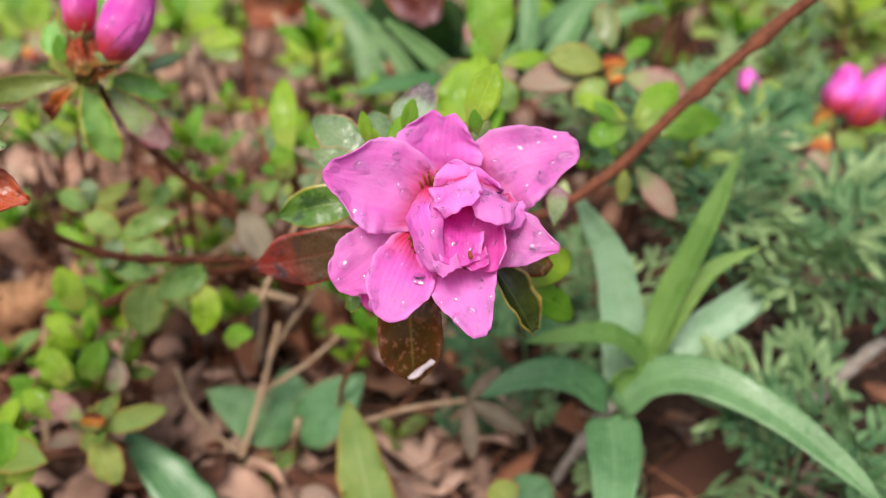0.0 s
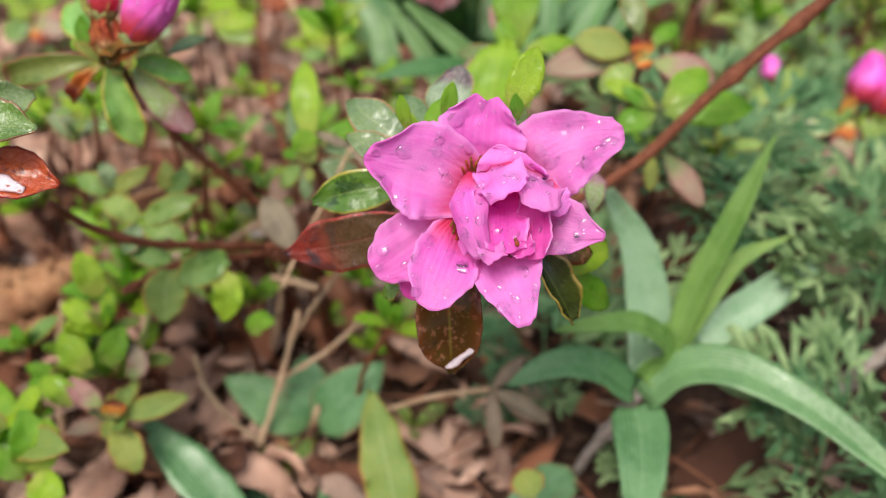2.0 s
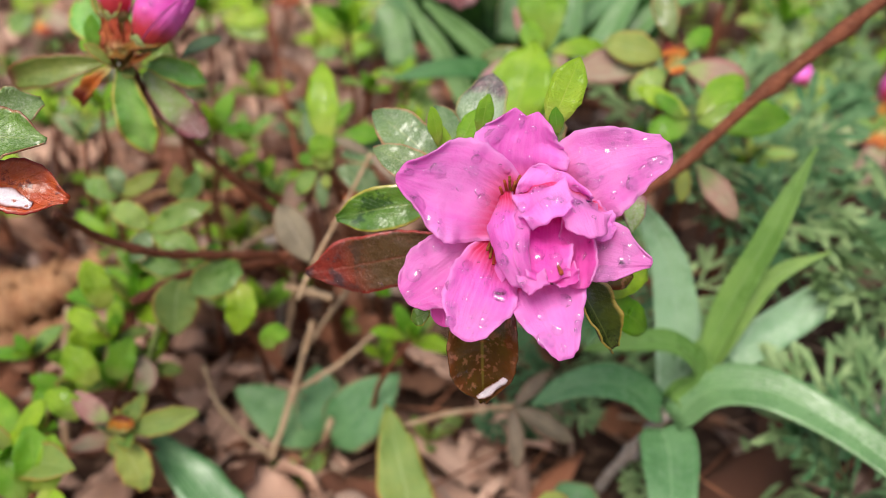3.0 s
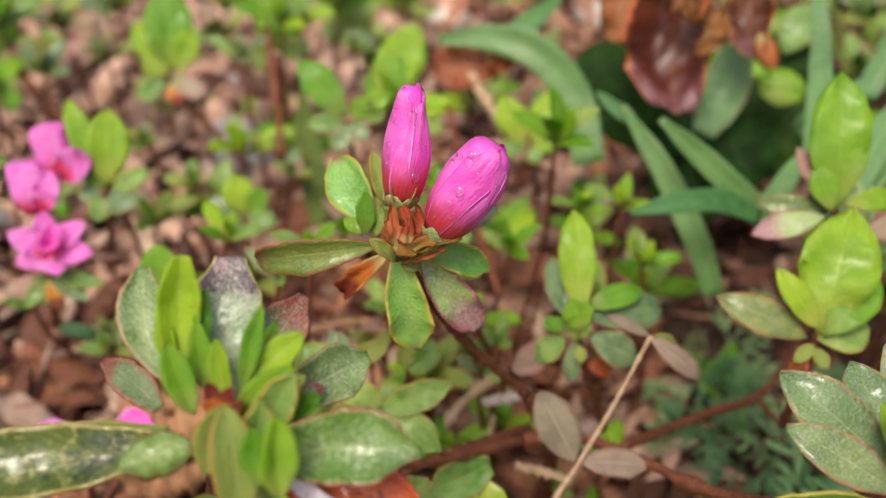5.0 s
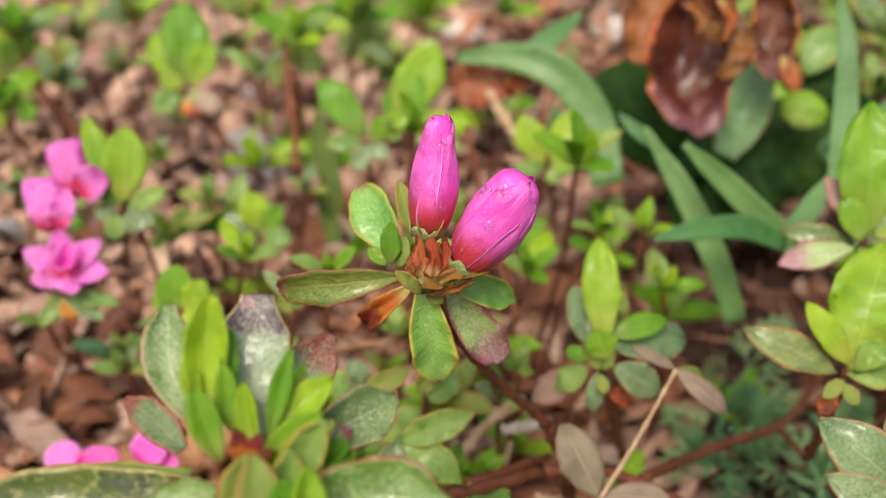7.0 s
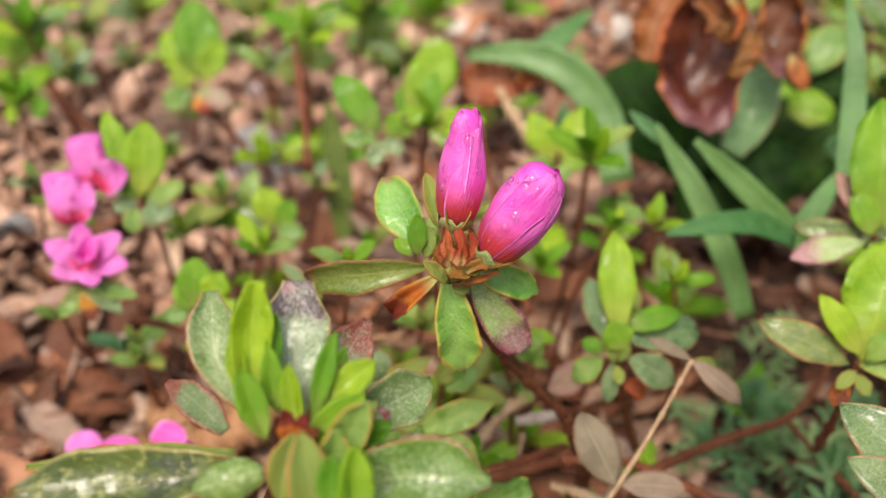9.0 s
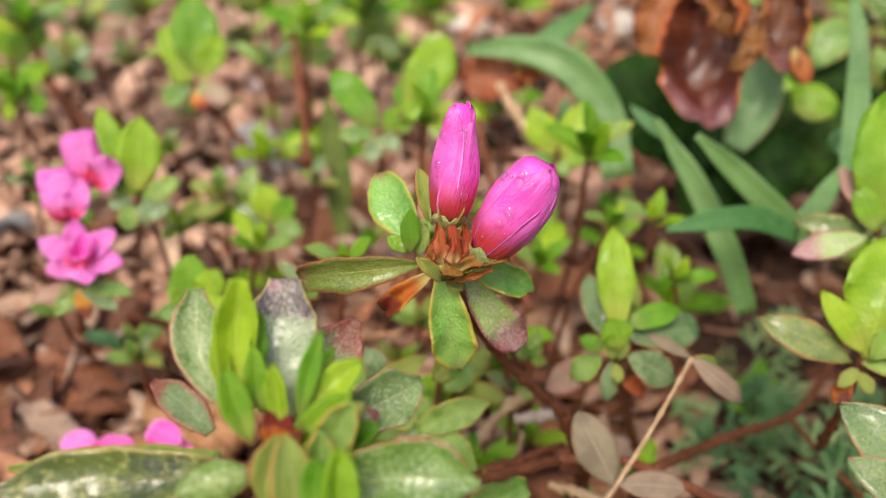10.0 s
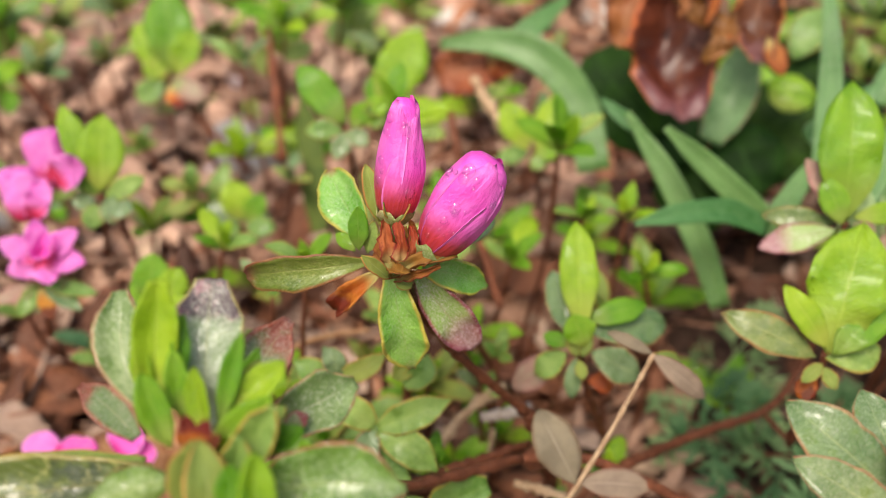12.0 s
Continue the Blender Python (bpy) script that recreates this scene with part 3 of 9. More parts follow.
def arched(base, tip, normal, bend, n=14):
    """A centre line from base to tip that bulges along the normal by bend times its length and droops at the tip."""
    base, tip = np.asarray(base, float), np.asarray(tip, float)
    chord = tip - base
    far = np.linalg.norm(chord)
    nn = np.asarray(normal, float)
    nn = unit(nn - chord * (nn @ chord) / (far * far))
    s = np.linspace(0, 1, n + 1)[:, None]
    return base + chord * s + nn * far * bend * 4 * s * (1 - s)


COUNT = [0]


def drops_on(blade, parent, origin, count, size, seed, low=0.25, high=0.95):
    """Rain drops that lie on a blade's upper side."""
    rng = random.Random(seed)
    for _ in range(count):
        u, v = rng.uniform(low, high), rng.uniform(-0.85, 0.85)
        a, n = blade.spot(u, v)
        r = size * (0.3 + 0.95 * rng.random() ** 3.2)
        x = unit(np.cross(n, (0.3, 0.5, 0.8)))
        y = np.cross(n, x)
        stretch = rng.uniform(0.9, 1.35)
        verts, faces = [], []
        rings, around = 4, 9
        for i in range(rings):
            e = math.pi / 2 * i / rings - 0.12
            for k in range(around):
                th = 2 * math.pi * k / around
                verts.append(a - origin + (x * math.cos(th) * stretch + y * math.sin(th)) * r * math.cos(e) * (1 + 0.22 * noise.noise(Vector((2 * math.cos(th), 2 * math.sin(th), seed + r * 9000)))) + n * r * 0.34 * math.sin(e))
        verts.append(a - origin + n * r * 0.34)
        for i in range(rings - 1):
            for k in range(around):
                b = (k + 1) % around
                faces.append((i * around + k, i * around + b, (i + 1) * around + b, (i + 1) * around + k))
        for k in range(around):
            faces.append(((rings - 1) * around + k, (rings - 1) * around + (k + 1) % around, rings * around))
        faces.append(tuple(reversed(range(around))))
        part("water_drop", mesh_of("water_drop", verts, faces), "water", parent)


def leaf(plant, base, tip, width, normal, kind, bend=0.08, drops=0, label="", name="leaf", nu=14, nv=6, drop_size=0.0007, **shape):
    """One leaf of a plant, a mesh of its own."""
    COUNT[0] += 1
    shape.setdefault("seed", COUNT[0])
    shape.setdefault("ruffle", 0.06)
    shape.setdefault("jag", 0.03)
    shape.setdefault("crumple", 0.05)
    shape.setdefault("lobes", 0.12)
    blade = Blade(arched(base, tip, normal, bend), width, normal, **shape)
    origin = np.array(plant.location if plant.parent is None else plant.parent.location)
    ob = part(name, blade.mesh(name, nu, nv, origin), kind, plant, label)
    if drops:
        drops_on(blade, plant if plant.parent else ob, origin, drops, drop_size, COUNT[0])
    return ob


def petal(plant, points, width, normal, kind="petal", drops=0, **shape):
    """One petal of the open flower along a curve, with its own outline of widths from foot to rim."""
    COUNT[0] += 1
    shape = {"widths": (0.5, 0.85, 1.0, 0.95, 0.6), "dome": 0.5, "cup": 0.1, "ruffle": 0.1, "waves": 2.2, "lobes": 0.08, "crumple": 0.05, "jag": 0.03, "seed": COUNT[0], "thick": 0.0003, **shape}
    blade = Blade(spline(points, 16), width, normal, **shape)
    origin = np.array(plant.parent.location)
    ob = part("petal", blade.mesh("petal", 26, 18, origin), kind, plant)
    if drops:
        drops_on(blade, plant, origin, int(drops * 1.4), 0.0015, COUNT[0])
    return ob


def bract(plant, points, width, normal, **shape):
    """A papery withered scale at the foot of the buds."""
    COUNT[0] += 1
    shape = {"widths": (0.8, 1.0, 0.9, 0.75, 0.3), "cup": 0.5, "ruffle": 0.5, "waves": 1.6, "lobes": 0.7, "crumple": 0.34, "jag": 0.22, "twist": 50 * math.sin(COUNT[0] * 2.1), "seed": COUNT[0], "thick": 0.0002, **shape}
    blade = Blade(spline(points, 12), width, normal, **shape)
    return part("bract", blade.mesh("bract", 16, 8, np.array(plant.location)), "sepal", plant)


def blade_leaf(plant, points, width, normal, kind, name="leaf", label="", drops=0, **shape):
    """One leaf along a curve, with its own outline of widths from stalk to tip."""
    COUNT[0] += 1
    shape = {"widths": (0.25, 0.75, 1.0, 0.85, 0.12), "dome": 0.2, "cup": 0.2, "ruffle": 0.08, "lobes": 0.07, "crumple": 0.04, "jag": 0.02, "seed": COUNT[0], "thick": 0.0004, **shape}
    blade = Blade(spline(points, 18), width, normal, **shape)
    origin = np.array(plant.location)
    ob = part(name, blade.mesh(name, 24, 12, origin), kind, plant, label)
    if drops:
        drops_on(blade, ob, origin, drops, 0.0008, COUNT[0])
    return ob


def strap(plant, points, width, normal, kind, **shape):
    """One long arching leaf of a strap-leaved plant, folded along its rib."""
    COUNT[0] += 1
    shape = {"p": 0.16, "q": 0.62, "fold": 0.22, "cup": 0.05, "ruffle": 0.03, "waves": 2.0, "lobes": 0.06, "crumple": 0.03, "seed": COUNT[0], "thick": 0.0005, **shape}
    blade = Blade(spline(points, 30), width, normal, **shape)
    return part("leaf", blade.mesh("leaf", 30, 8, np.array(plant.location)), kind, plant)


def tube_mesh(name, points, r0, r1, origin=(0, 0, 0), n=32, around=9, knots=0.12, seed=0):
    line = spline(points, n)
    tang = np.gradient(line, axis=0)
    rng = np.random.RandomState(seed + 5)
    verts, faces, uvs = [], [], []
    ref = np.array((0.31, 0.52, 0.79))
    for i, (c, t) in enumerate(zip(line, tang)):
        x = unit(np.cross(t, ref))
        y = unit(np.cross(t, x))
        r = (r0 + (r1 - r0) * i / n) * (1 + knots * rng.uniform(-1, 1) + (0.35 * knots / 0.1 if knots and rng.rand() < 0.14 else 0))
        c = c + (x * rng.uniform(-1, 1) + y * rng.uniform(-1, 1)) * r * knots
        for k in range(around):
            th = 2 * math.pi * k / around
            verts.append(c - origin + (x * math.cos(th) + y * math.sin(th)) * r)
            uvs.append((i / n, k / around))
    for i in range(n):
        for k in range(around):
            b = (k + 1) % around
            faces.append((i * around + k, i * around + b, (i + 1) * around + b, (i + 1) * around + k))
    faces += [tuple(reversed(range(around))), tuple(n * around + k for k in range(around))]
    return mesh_of(name, verts, faces, uvs)


def stem(plant, points, r0, r1, kind="bark", name="stem", **more):
    COUNT[0] += 1
    more.setdefault("seed", COUNT[0])
    return part(name, tube_mesh(name, points, r0, r1, np.array(plant.location), **more), kind, plant)


POINTED = (0.62, 0.90, 1.0, 0.96, 0.84, 0.69, 0.56)
OPENING = (0.45, 0.75, 0.92, 1.0, 1.0, 0.98, 0.95)
EGG, SPINDLE = (0.40, 0.74, 0.93, 1.0, 0.99, 0.90, 0.74), (0.46, 0.82, 0.98, 1.0, 0.88, 0.74, 0.60)


def bud(plant, base, tip, width, toward, seed=0, drops=0, kind="bud", outline=SPINDLE):
    """A closed bud: a full heart inside petals wound round each other, blunt and frilled at the top."""
    base, tip = np.asarray(base, float), np.asarray(tip, float)
    origin = np.array(plant.location)
    axis, far = unit(tip - base), np.linalg.norm(tip - base)
    x = unit(np.asarray(toward, float) - axis * (np.asarray(toward, float) @ axis))
    y = np.cross(axis, x)
    rng = random.Random(seed)

    def radius(u, th):
        r = 0.5 * width * smooth_steps(outline, u)
        r *= math.sqrt(max(0.0, 1 - max(0.0, (u - 0.86) / 0.16) ** 3.0)) * min(1.0, 0.55 + u * 7)
        return r * (1 + 0.05 * math.sin(3 * th + 2.5 * u + seed) + 0.09 * noise.noise(Vector((1.6 * math.cos(th), 1.6 * math.sin(th), 3.5 * u + seed * 3.0))) + 0.035 * noise.noise(Vector((4.5 * math.cos(th), 4.5 * math.sin(th), 5.0 * u + seed))))

    nu, nv = 22, 24
    verts, uvs, faces = [], [], []
    for i in range(nu + 1):
        u = i / nu
        for j in range(nv + 1):
            th = math.pi + 2 * math.pi * j / nv
            verts.append(base - origin + axis * u * far * 0.985 + (x * math.cos(th) + y * math.sin(th)) * radius(u, th) * 0.97)
            uvs.append((u, 0.25 + 0.5 * j / nv))
    for i in range(nu):
        for j in range(nv):
            a = i * (nv + 1) + j
            faces.append((a, a + nv + 1, a + nv + 2, a + 1))
    verts.append(base - origin + axis * far * 0.99)
    uvs.append((0.99, 0.5))
    faces += [(nu * (nv + 1) + j, len(verts) - 1, nu * (nv + 1) + j + 1) for j in range(nv)]
    first = part("flower_bud", mesh_of("flower_bud", verts, faces, uvs), kind, plant, "closed magenta bud wet with rain")
    for k in range(4):
        start, span = (0.2, 2.3, 4.2, 5.6)[k] + 0.9 * seed, (2.7, 2.5, 2.3, 2.0)[k]
        nu, nv = 22, 16
        verts, uvs, faces = [], [], []
        reach = (1.0, 0.94, 0.985, 0.90)[k]
        for layer in (0, 1):
            for i in range(nu + 1):
                u = i / nu
                for j in range(nv + 1):
                    w = j / nv
                    th = start + span * (w - 0.5) * (1.0 - 0.30 * u ** 3) + 0.7 * u
                    edge = max(0.0, (w - 0.75) / 0.25)
                    r = radius(u, th) * (1.0 + 0.016 * (k % 2) + 0.030 * edge * (0.4 + u) + 0.022 * u * math.sin(17 * w + 3 * u + k)) + 0.00014 * k - 0.00022 * layer
                    frill = max(0.0, (u - 0.86) / 0.14)
                    r += 0.07 * width * frill * (0.35 + 0.65 * math.sin(5.2 * th + 2 * k + seed))
                    z = u * far * reach * (1 - 0.13 * u ** 4 * abs(2 * w - 1) ** 1.6 + 0.018 * u ** 6 * math.sin(15 * w + k + seed))
                    verts.append(base - origin + axis * z + (x * math.cos(th) + y * math.sin(th)) * max(r, 0.0002))
                    uvs.append((u, w))
        m, s = (nu + 1) * (nv + 1), nv + 1
        for i in range(nu):
            for j in range(nv):
                a, b, c, d = i * s + j, i * s + j + 1, (i + 1) * s + j + 1, (i + 1) * s + j
                faces += [(a, d, c, b), (m + a, m + b, m + c, m + d)]
            faces += [(i * s, (i + 1) * s, m + (i + 1) * s, m + i * s), ((i + 1) * s + nv, i * s + nv, m + i * s + nv, m + (i + 1) * s + nv)]
        for j in range(nv):
            e = nu * s + j
            faces += [(e, e + 1, m + e + 1, m + e)]
        part("petal", mesh_of("petal", verts, faces, uvs), kind, first)
    for _ in range(drops):
        th, u = rng.uniform(-1.2, 1.2), rng.uniform(0.08, 0.85)
        n = x * math.cos(th) + y * math.sin(th)
        a = base + axis * u * far + n * (radius(u, th) * 1.02 + 0.0002)
        r = 0.0004 + 0.0010 * rng.random() ** 2.2
        ball = bmesh.new()
        bmesh.ops.create_uvsphere(ball, u_segments=10, v_segments=7, radius=r)
        for vert in ball.verts:
            vert.co = Vector(a - origin) + vert.co - Vector(n) * (0.45 * vert.co.dot(Vector(n)))
        me = bpy.data.meshes.new("water_drop")
        ball.to_mesh(me)
        ball.free()
        me.polygons.foreach_set("use_smooth", [True] * len(me.polygons))
        part("water_drop", me, "water", first)
    return first


def cup_mesh(base, top, r0, r1, origin, seed):
    """A small cup with a toothed rim and short bristles round it."""
    base, top = np.asarray(base, float), np.asarray(top, float)
    axis, far = unit(top - base), np.linalg.norm(top - base)
    x = unit(np.cross(axis, (0.3, 0.5, 0.8)))
    y = np.cross(axis, x)
    rng = random.Random(seed)
    verts, faces, uvs = [], [], []
    rings, around = 5, 20
    for layer in (0.0, 0.00025):
        for i in range(rings):
            u = i / (rings - 1)
            for k in range(around):
                th = 2 * math.pi * k / around
                out = x * math.cos(th) + y * math.sin(th)
                tooth = 0.25 * far * u * u * (math.cos(5 * th + seed) + 0.4 * math.sin(9 * th))
                verts.append(base - origin + axis * (far * u + tooth) + out * (r0 + (r1 - r0) * math.sin(u * 1.5) - layer))
                uvs.append((u, 0.5 + 0.45 * math.sin(th)))
    m = rings * around
    for i in range(rings - 1):
        for k in range(around):
            a, b = i * around + k, i * around + (k + 1) % around
            faces += [(a, b, b + around, a + around), (m + a, m + a + around, m + b + around, m + b)]
    for k in range(around):
        a, b = (rings - 1) * around + k, (rings - 1) * around + (k + 1) % around
        faces.append((a, b, m + b, m + a))
    for _ in range(46):
        th, u = rng.uniform(0, 6.283), rng.uniform(0.1, 1.0)
        out = x * math.cos(th) + y * math.sin(th)
        a = base - origin + axis * far * u + out * (r0 + (r1 - r0) * math.sin(u * 1.5))
        s, i = np.cross(out, axis) * 0.00006, len(verts)
        verts += [a - s, a + s, a + out * rng.uniform(0.0006, 0.0012) + axis * rng.uniform(0.0002, 0.0009)]
        uvs += [(0.5, 0.9), (0.5, 0.9), (0.9, 0.95)]
        faces.append((i, i + 1, i + 2))
    return mesh_of("calyx", verts, faces, uvs)


def sprig(at, size, count, kinds, lean=(0, 0), seed=0, spread=0.9, label="", slim=0.38, foot=None, group="azalea sprigs"):
    """A young shrub tip: a whorl of small leaves on a thin stalk that runs down into the litter."""
    rng = random.Random(seed * 7 + 3)
    at = np.asarray(at, float)
    s = thing("azalea_sprig", at, label or "small azalea sprig with fresh green leaves above the litter", "plant", group)
    foot = foot if foot is not None else (at[0] + rng.uniform(-0.02, 0.02), at[1] + rng.uniform(0.0, 0.03), 0.002)
    stem(s, [at, at * 0.6 + np.asarray(foot) * 0.4 + (rng.uniform(-0.006, 0.006), 0, 0), foot], 0.0008, 0.0013, "bark", n=10, around=6)
    turn = rng.uniform(0, 6.28)
    for k in range(count):
        th = turn + 2.4 * k
        out = 0.25 + spread * (k + 0.6) / count
        d = unit((math.cos(th) * out + lean[0], math.sin(th) * out * 0.8 + lean[1] - 0.15, 1.05 - 0.85 * (k + 0.3) / count))
        far = size * rng.uniform(0.8, 1.25) * (0.75 + 0.35 * k / count)
        nrm = unit(np.array((0, -0.4, 1.0)) - 0.35 * d + np.array((rng.uniform(-0.3, 0.3), rng.uniform(-0.3, 0.3), 0)))
        leaf(s, at, at + d * far, far * slim * rng.uniform(0.85, 1.15), nrm, kinds[k % len(kinds)], bend=0.09, nu=8, nv=4, cup=rng.uniform(0.1, 0.4), fold=rng.uniform(0.0, 0.25), p=rng.uniform(0.8, 1.1), q=rng.uniform(0.6, 1.0))
    return s


def feather_mesh(base, tip, width, normal, origin, seed):
    """A finely divided leaf: a rib with pairs of leaflets, each cut into narrow pointed fingers."""
    rng = random.Random(seed)
    line = arched(base, tip, normal, 0.12, 20)
    chord = unit(line[-1] - line[0])
    nn = unit(np.asarray(normal, float) - chord * (np.asarray(normal, float) @ chord))
    side = np.cross(chord, nn)
    verts, faces, uvs = [], [], []

    def finger(a, d, far, w, droop=0.0):
        d = unit(d)
        s = unit(np.cross(d, nn)) * w
        i = len(verts)
        for f, k, dip in ((0.0, 0.45, 0.0), (0.35, 0.8, 0.0), (0.68, 1.0, 0.3), (0.9, 0.6, 0.7)):
            c = a + d * far * f - nn * far * droop * dip
            verts.extend([c - s * k + nn * w * 0.4 - origin, c - origin, c + s * k + nn * w * 0.4 - origin])
            uvs.extend([(0.1 + 0.8 * f, 0.2), (0.1 + 0.8 * f, 0.5), (0.1 + 0.8 * f, 0.8)])
        verts.append(a + d * far - nn * far * droop - origin)
        uvs.append((0.98, 0.5))
        for r in range(3):
            q = i + 3 * r
            faces.extend([(q, q + 1, q + 4, q + 3), (q + 1, q + 2, q + 5, q + 4)])
        faces.extend([(i + 9, i + 10, i + 12), (i + 10, i + 11, i + 12)])

    far = np.linalg.norm(line[-1] - line[0])
    for i in range(0, 20, 4):
        finger(line[i], line[min(i + 4, 20)] - line[i], np.linalg.norm(line[min(i + 4, 20)] - line[i]) * 1.3, far * 0.014)
    for k, i in enumerate((8, 12, 16, 19)):
        u = i / 20
        reach = width * 0.5 * (0.9, 1.0, 0.9, 0.7)[k] * rng.uniform(0.85, 1.15)
        for sgn in (-1, 1):
            d = unit(side * sgn * (1.15 - 0.75 * u) + chord * (0.25 + 0.95 * u) + nn * rng.uniform(-0.05, 0.3))
            finger(line[i], d, reach * 0.6, far * 0.016)
            joint = line[i] + d * reach * 0.42
            for a in (-0.75, -0.05, 0.6):
                finger(joint, d + np.cross(nn, d) * (a + rng.uniform(-0.12, 0.12)) + nn * rng.uniform(-0.1, 0.2), reach * rng.uniform(0.65, 0.95), far * 0.036, rng.uniform(0.0, 0.25))
    for a in (-0.45, 0.0, 0.45):
        finger(line[-1], chord + side * a, width * 0.32, far * 0.036, 0.1)
    return mesh_of("leaf", verts, faces, uvs)


def feathery(at, size, count, seed, lean=(0, -0.3)):
    """A tuft of feathery, grey-green leaves."""
    rng = random.Random(seed * 13 + 1)
    at = np.asarray(at, float)
    s = thing("feathery_plant", at, "low tuft of finely divided grey-green leaves on damp soil", "plant", "feathery tufts")
    turn = rng.uniform(0, 6.28)
    for k in range(count):
        th = turn + 2.4 * k
        out = rng.uniform(0.4, 1.1)
        d = unit((math.cos(th) * out + lean[0], math.sin(th) * out + lean[1], rng.uniform(0.15, 0.8)))
        far = size * rng.uniform(0.9, 1.35)
        nrm = unit(np.array((0, -0.5, 1.0)) - 0.4 * d)
        COUNT[0] += 1
        part("leaf", feather_mesh(at, at + d * far, far * 0.8, nrm, at, COUNT[0]), "feather", s)
    return s


# ---- ground: one sheet of damp soil to the horizon ----
def ground_height(x, y):
    h = 0.012 * noise.noise(Vector((x * 3.1, y * 3.1, 0.0))) + 0.006 * noise.noise(Vector((x * 14.0, y * 14.0, 2.0))) + 0.0025 * noise.noise(Vector((x * 55.0, y * 55.0, 4.0)))
    return h * min(1.0, 6.0 / (1.0 + math.hypot(x, y)))


def build_ground():
    n = 190
    s = np.linspace(-1, 1, n)
    far = np.sinh(s * 7.3) / math.sinh(7.3) * 260.0
    near = s * 1.15
    xs = near + far
    ys = xs + 0.45
    verts = [(x, y, ground_height(x, y)) for y in ys for x in xs]
    faces = [(j * n + i, j * n + i + 1, (j + 1) * n + i + 1, (j + 1) * n + i) for j in range(n - 1) for i in range(n - 1)]
    g = new("ground", mesh_of("ground", verts, faces))
    g.data.materials.append(M["soil"])
    tagged(g, "damp dark brown garden soil strewn with leaf litter", "soil", kind="structure")


def litter_leaf_mesh(seed, grid=(9, 6)):
    """A dead leaf lying flat, curled and crumpled."""
    rng = random.Random(seed)
    far = 1.0
    blade = Blade(arched((0, 0, 0), (far, 0, 0), (0, 0, 1), rng.uniform(-0.12, 0.16), 10), far * rng.uniform(0.2, 0.46), (0, 0, 1), cup=rng.uniform(-0.3, 0.35), p=rng.uniform(0.5, 0.9),
                  q=rng.uniform(0.4, 0.7), ruffle=0.3, waves=rng.uniform(1.5, 3.0), curl=rng.uniform(-0.3, 0.3), seed=seed, thick=0.006, jag=0.16, crumple=0.09, lobes=0.35, twist=rng.uniform(-50, 50))
    return blade.mesh("fallen_leaf", *grid)


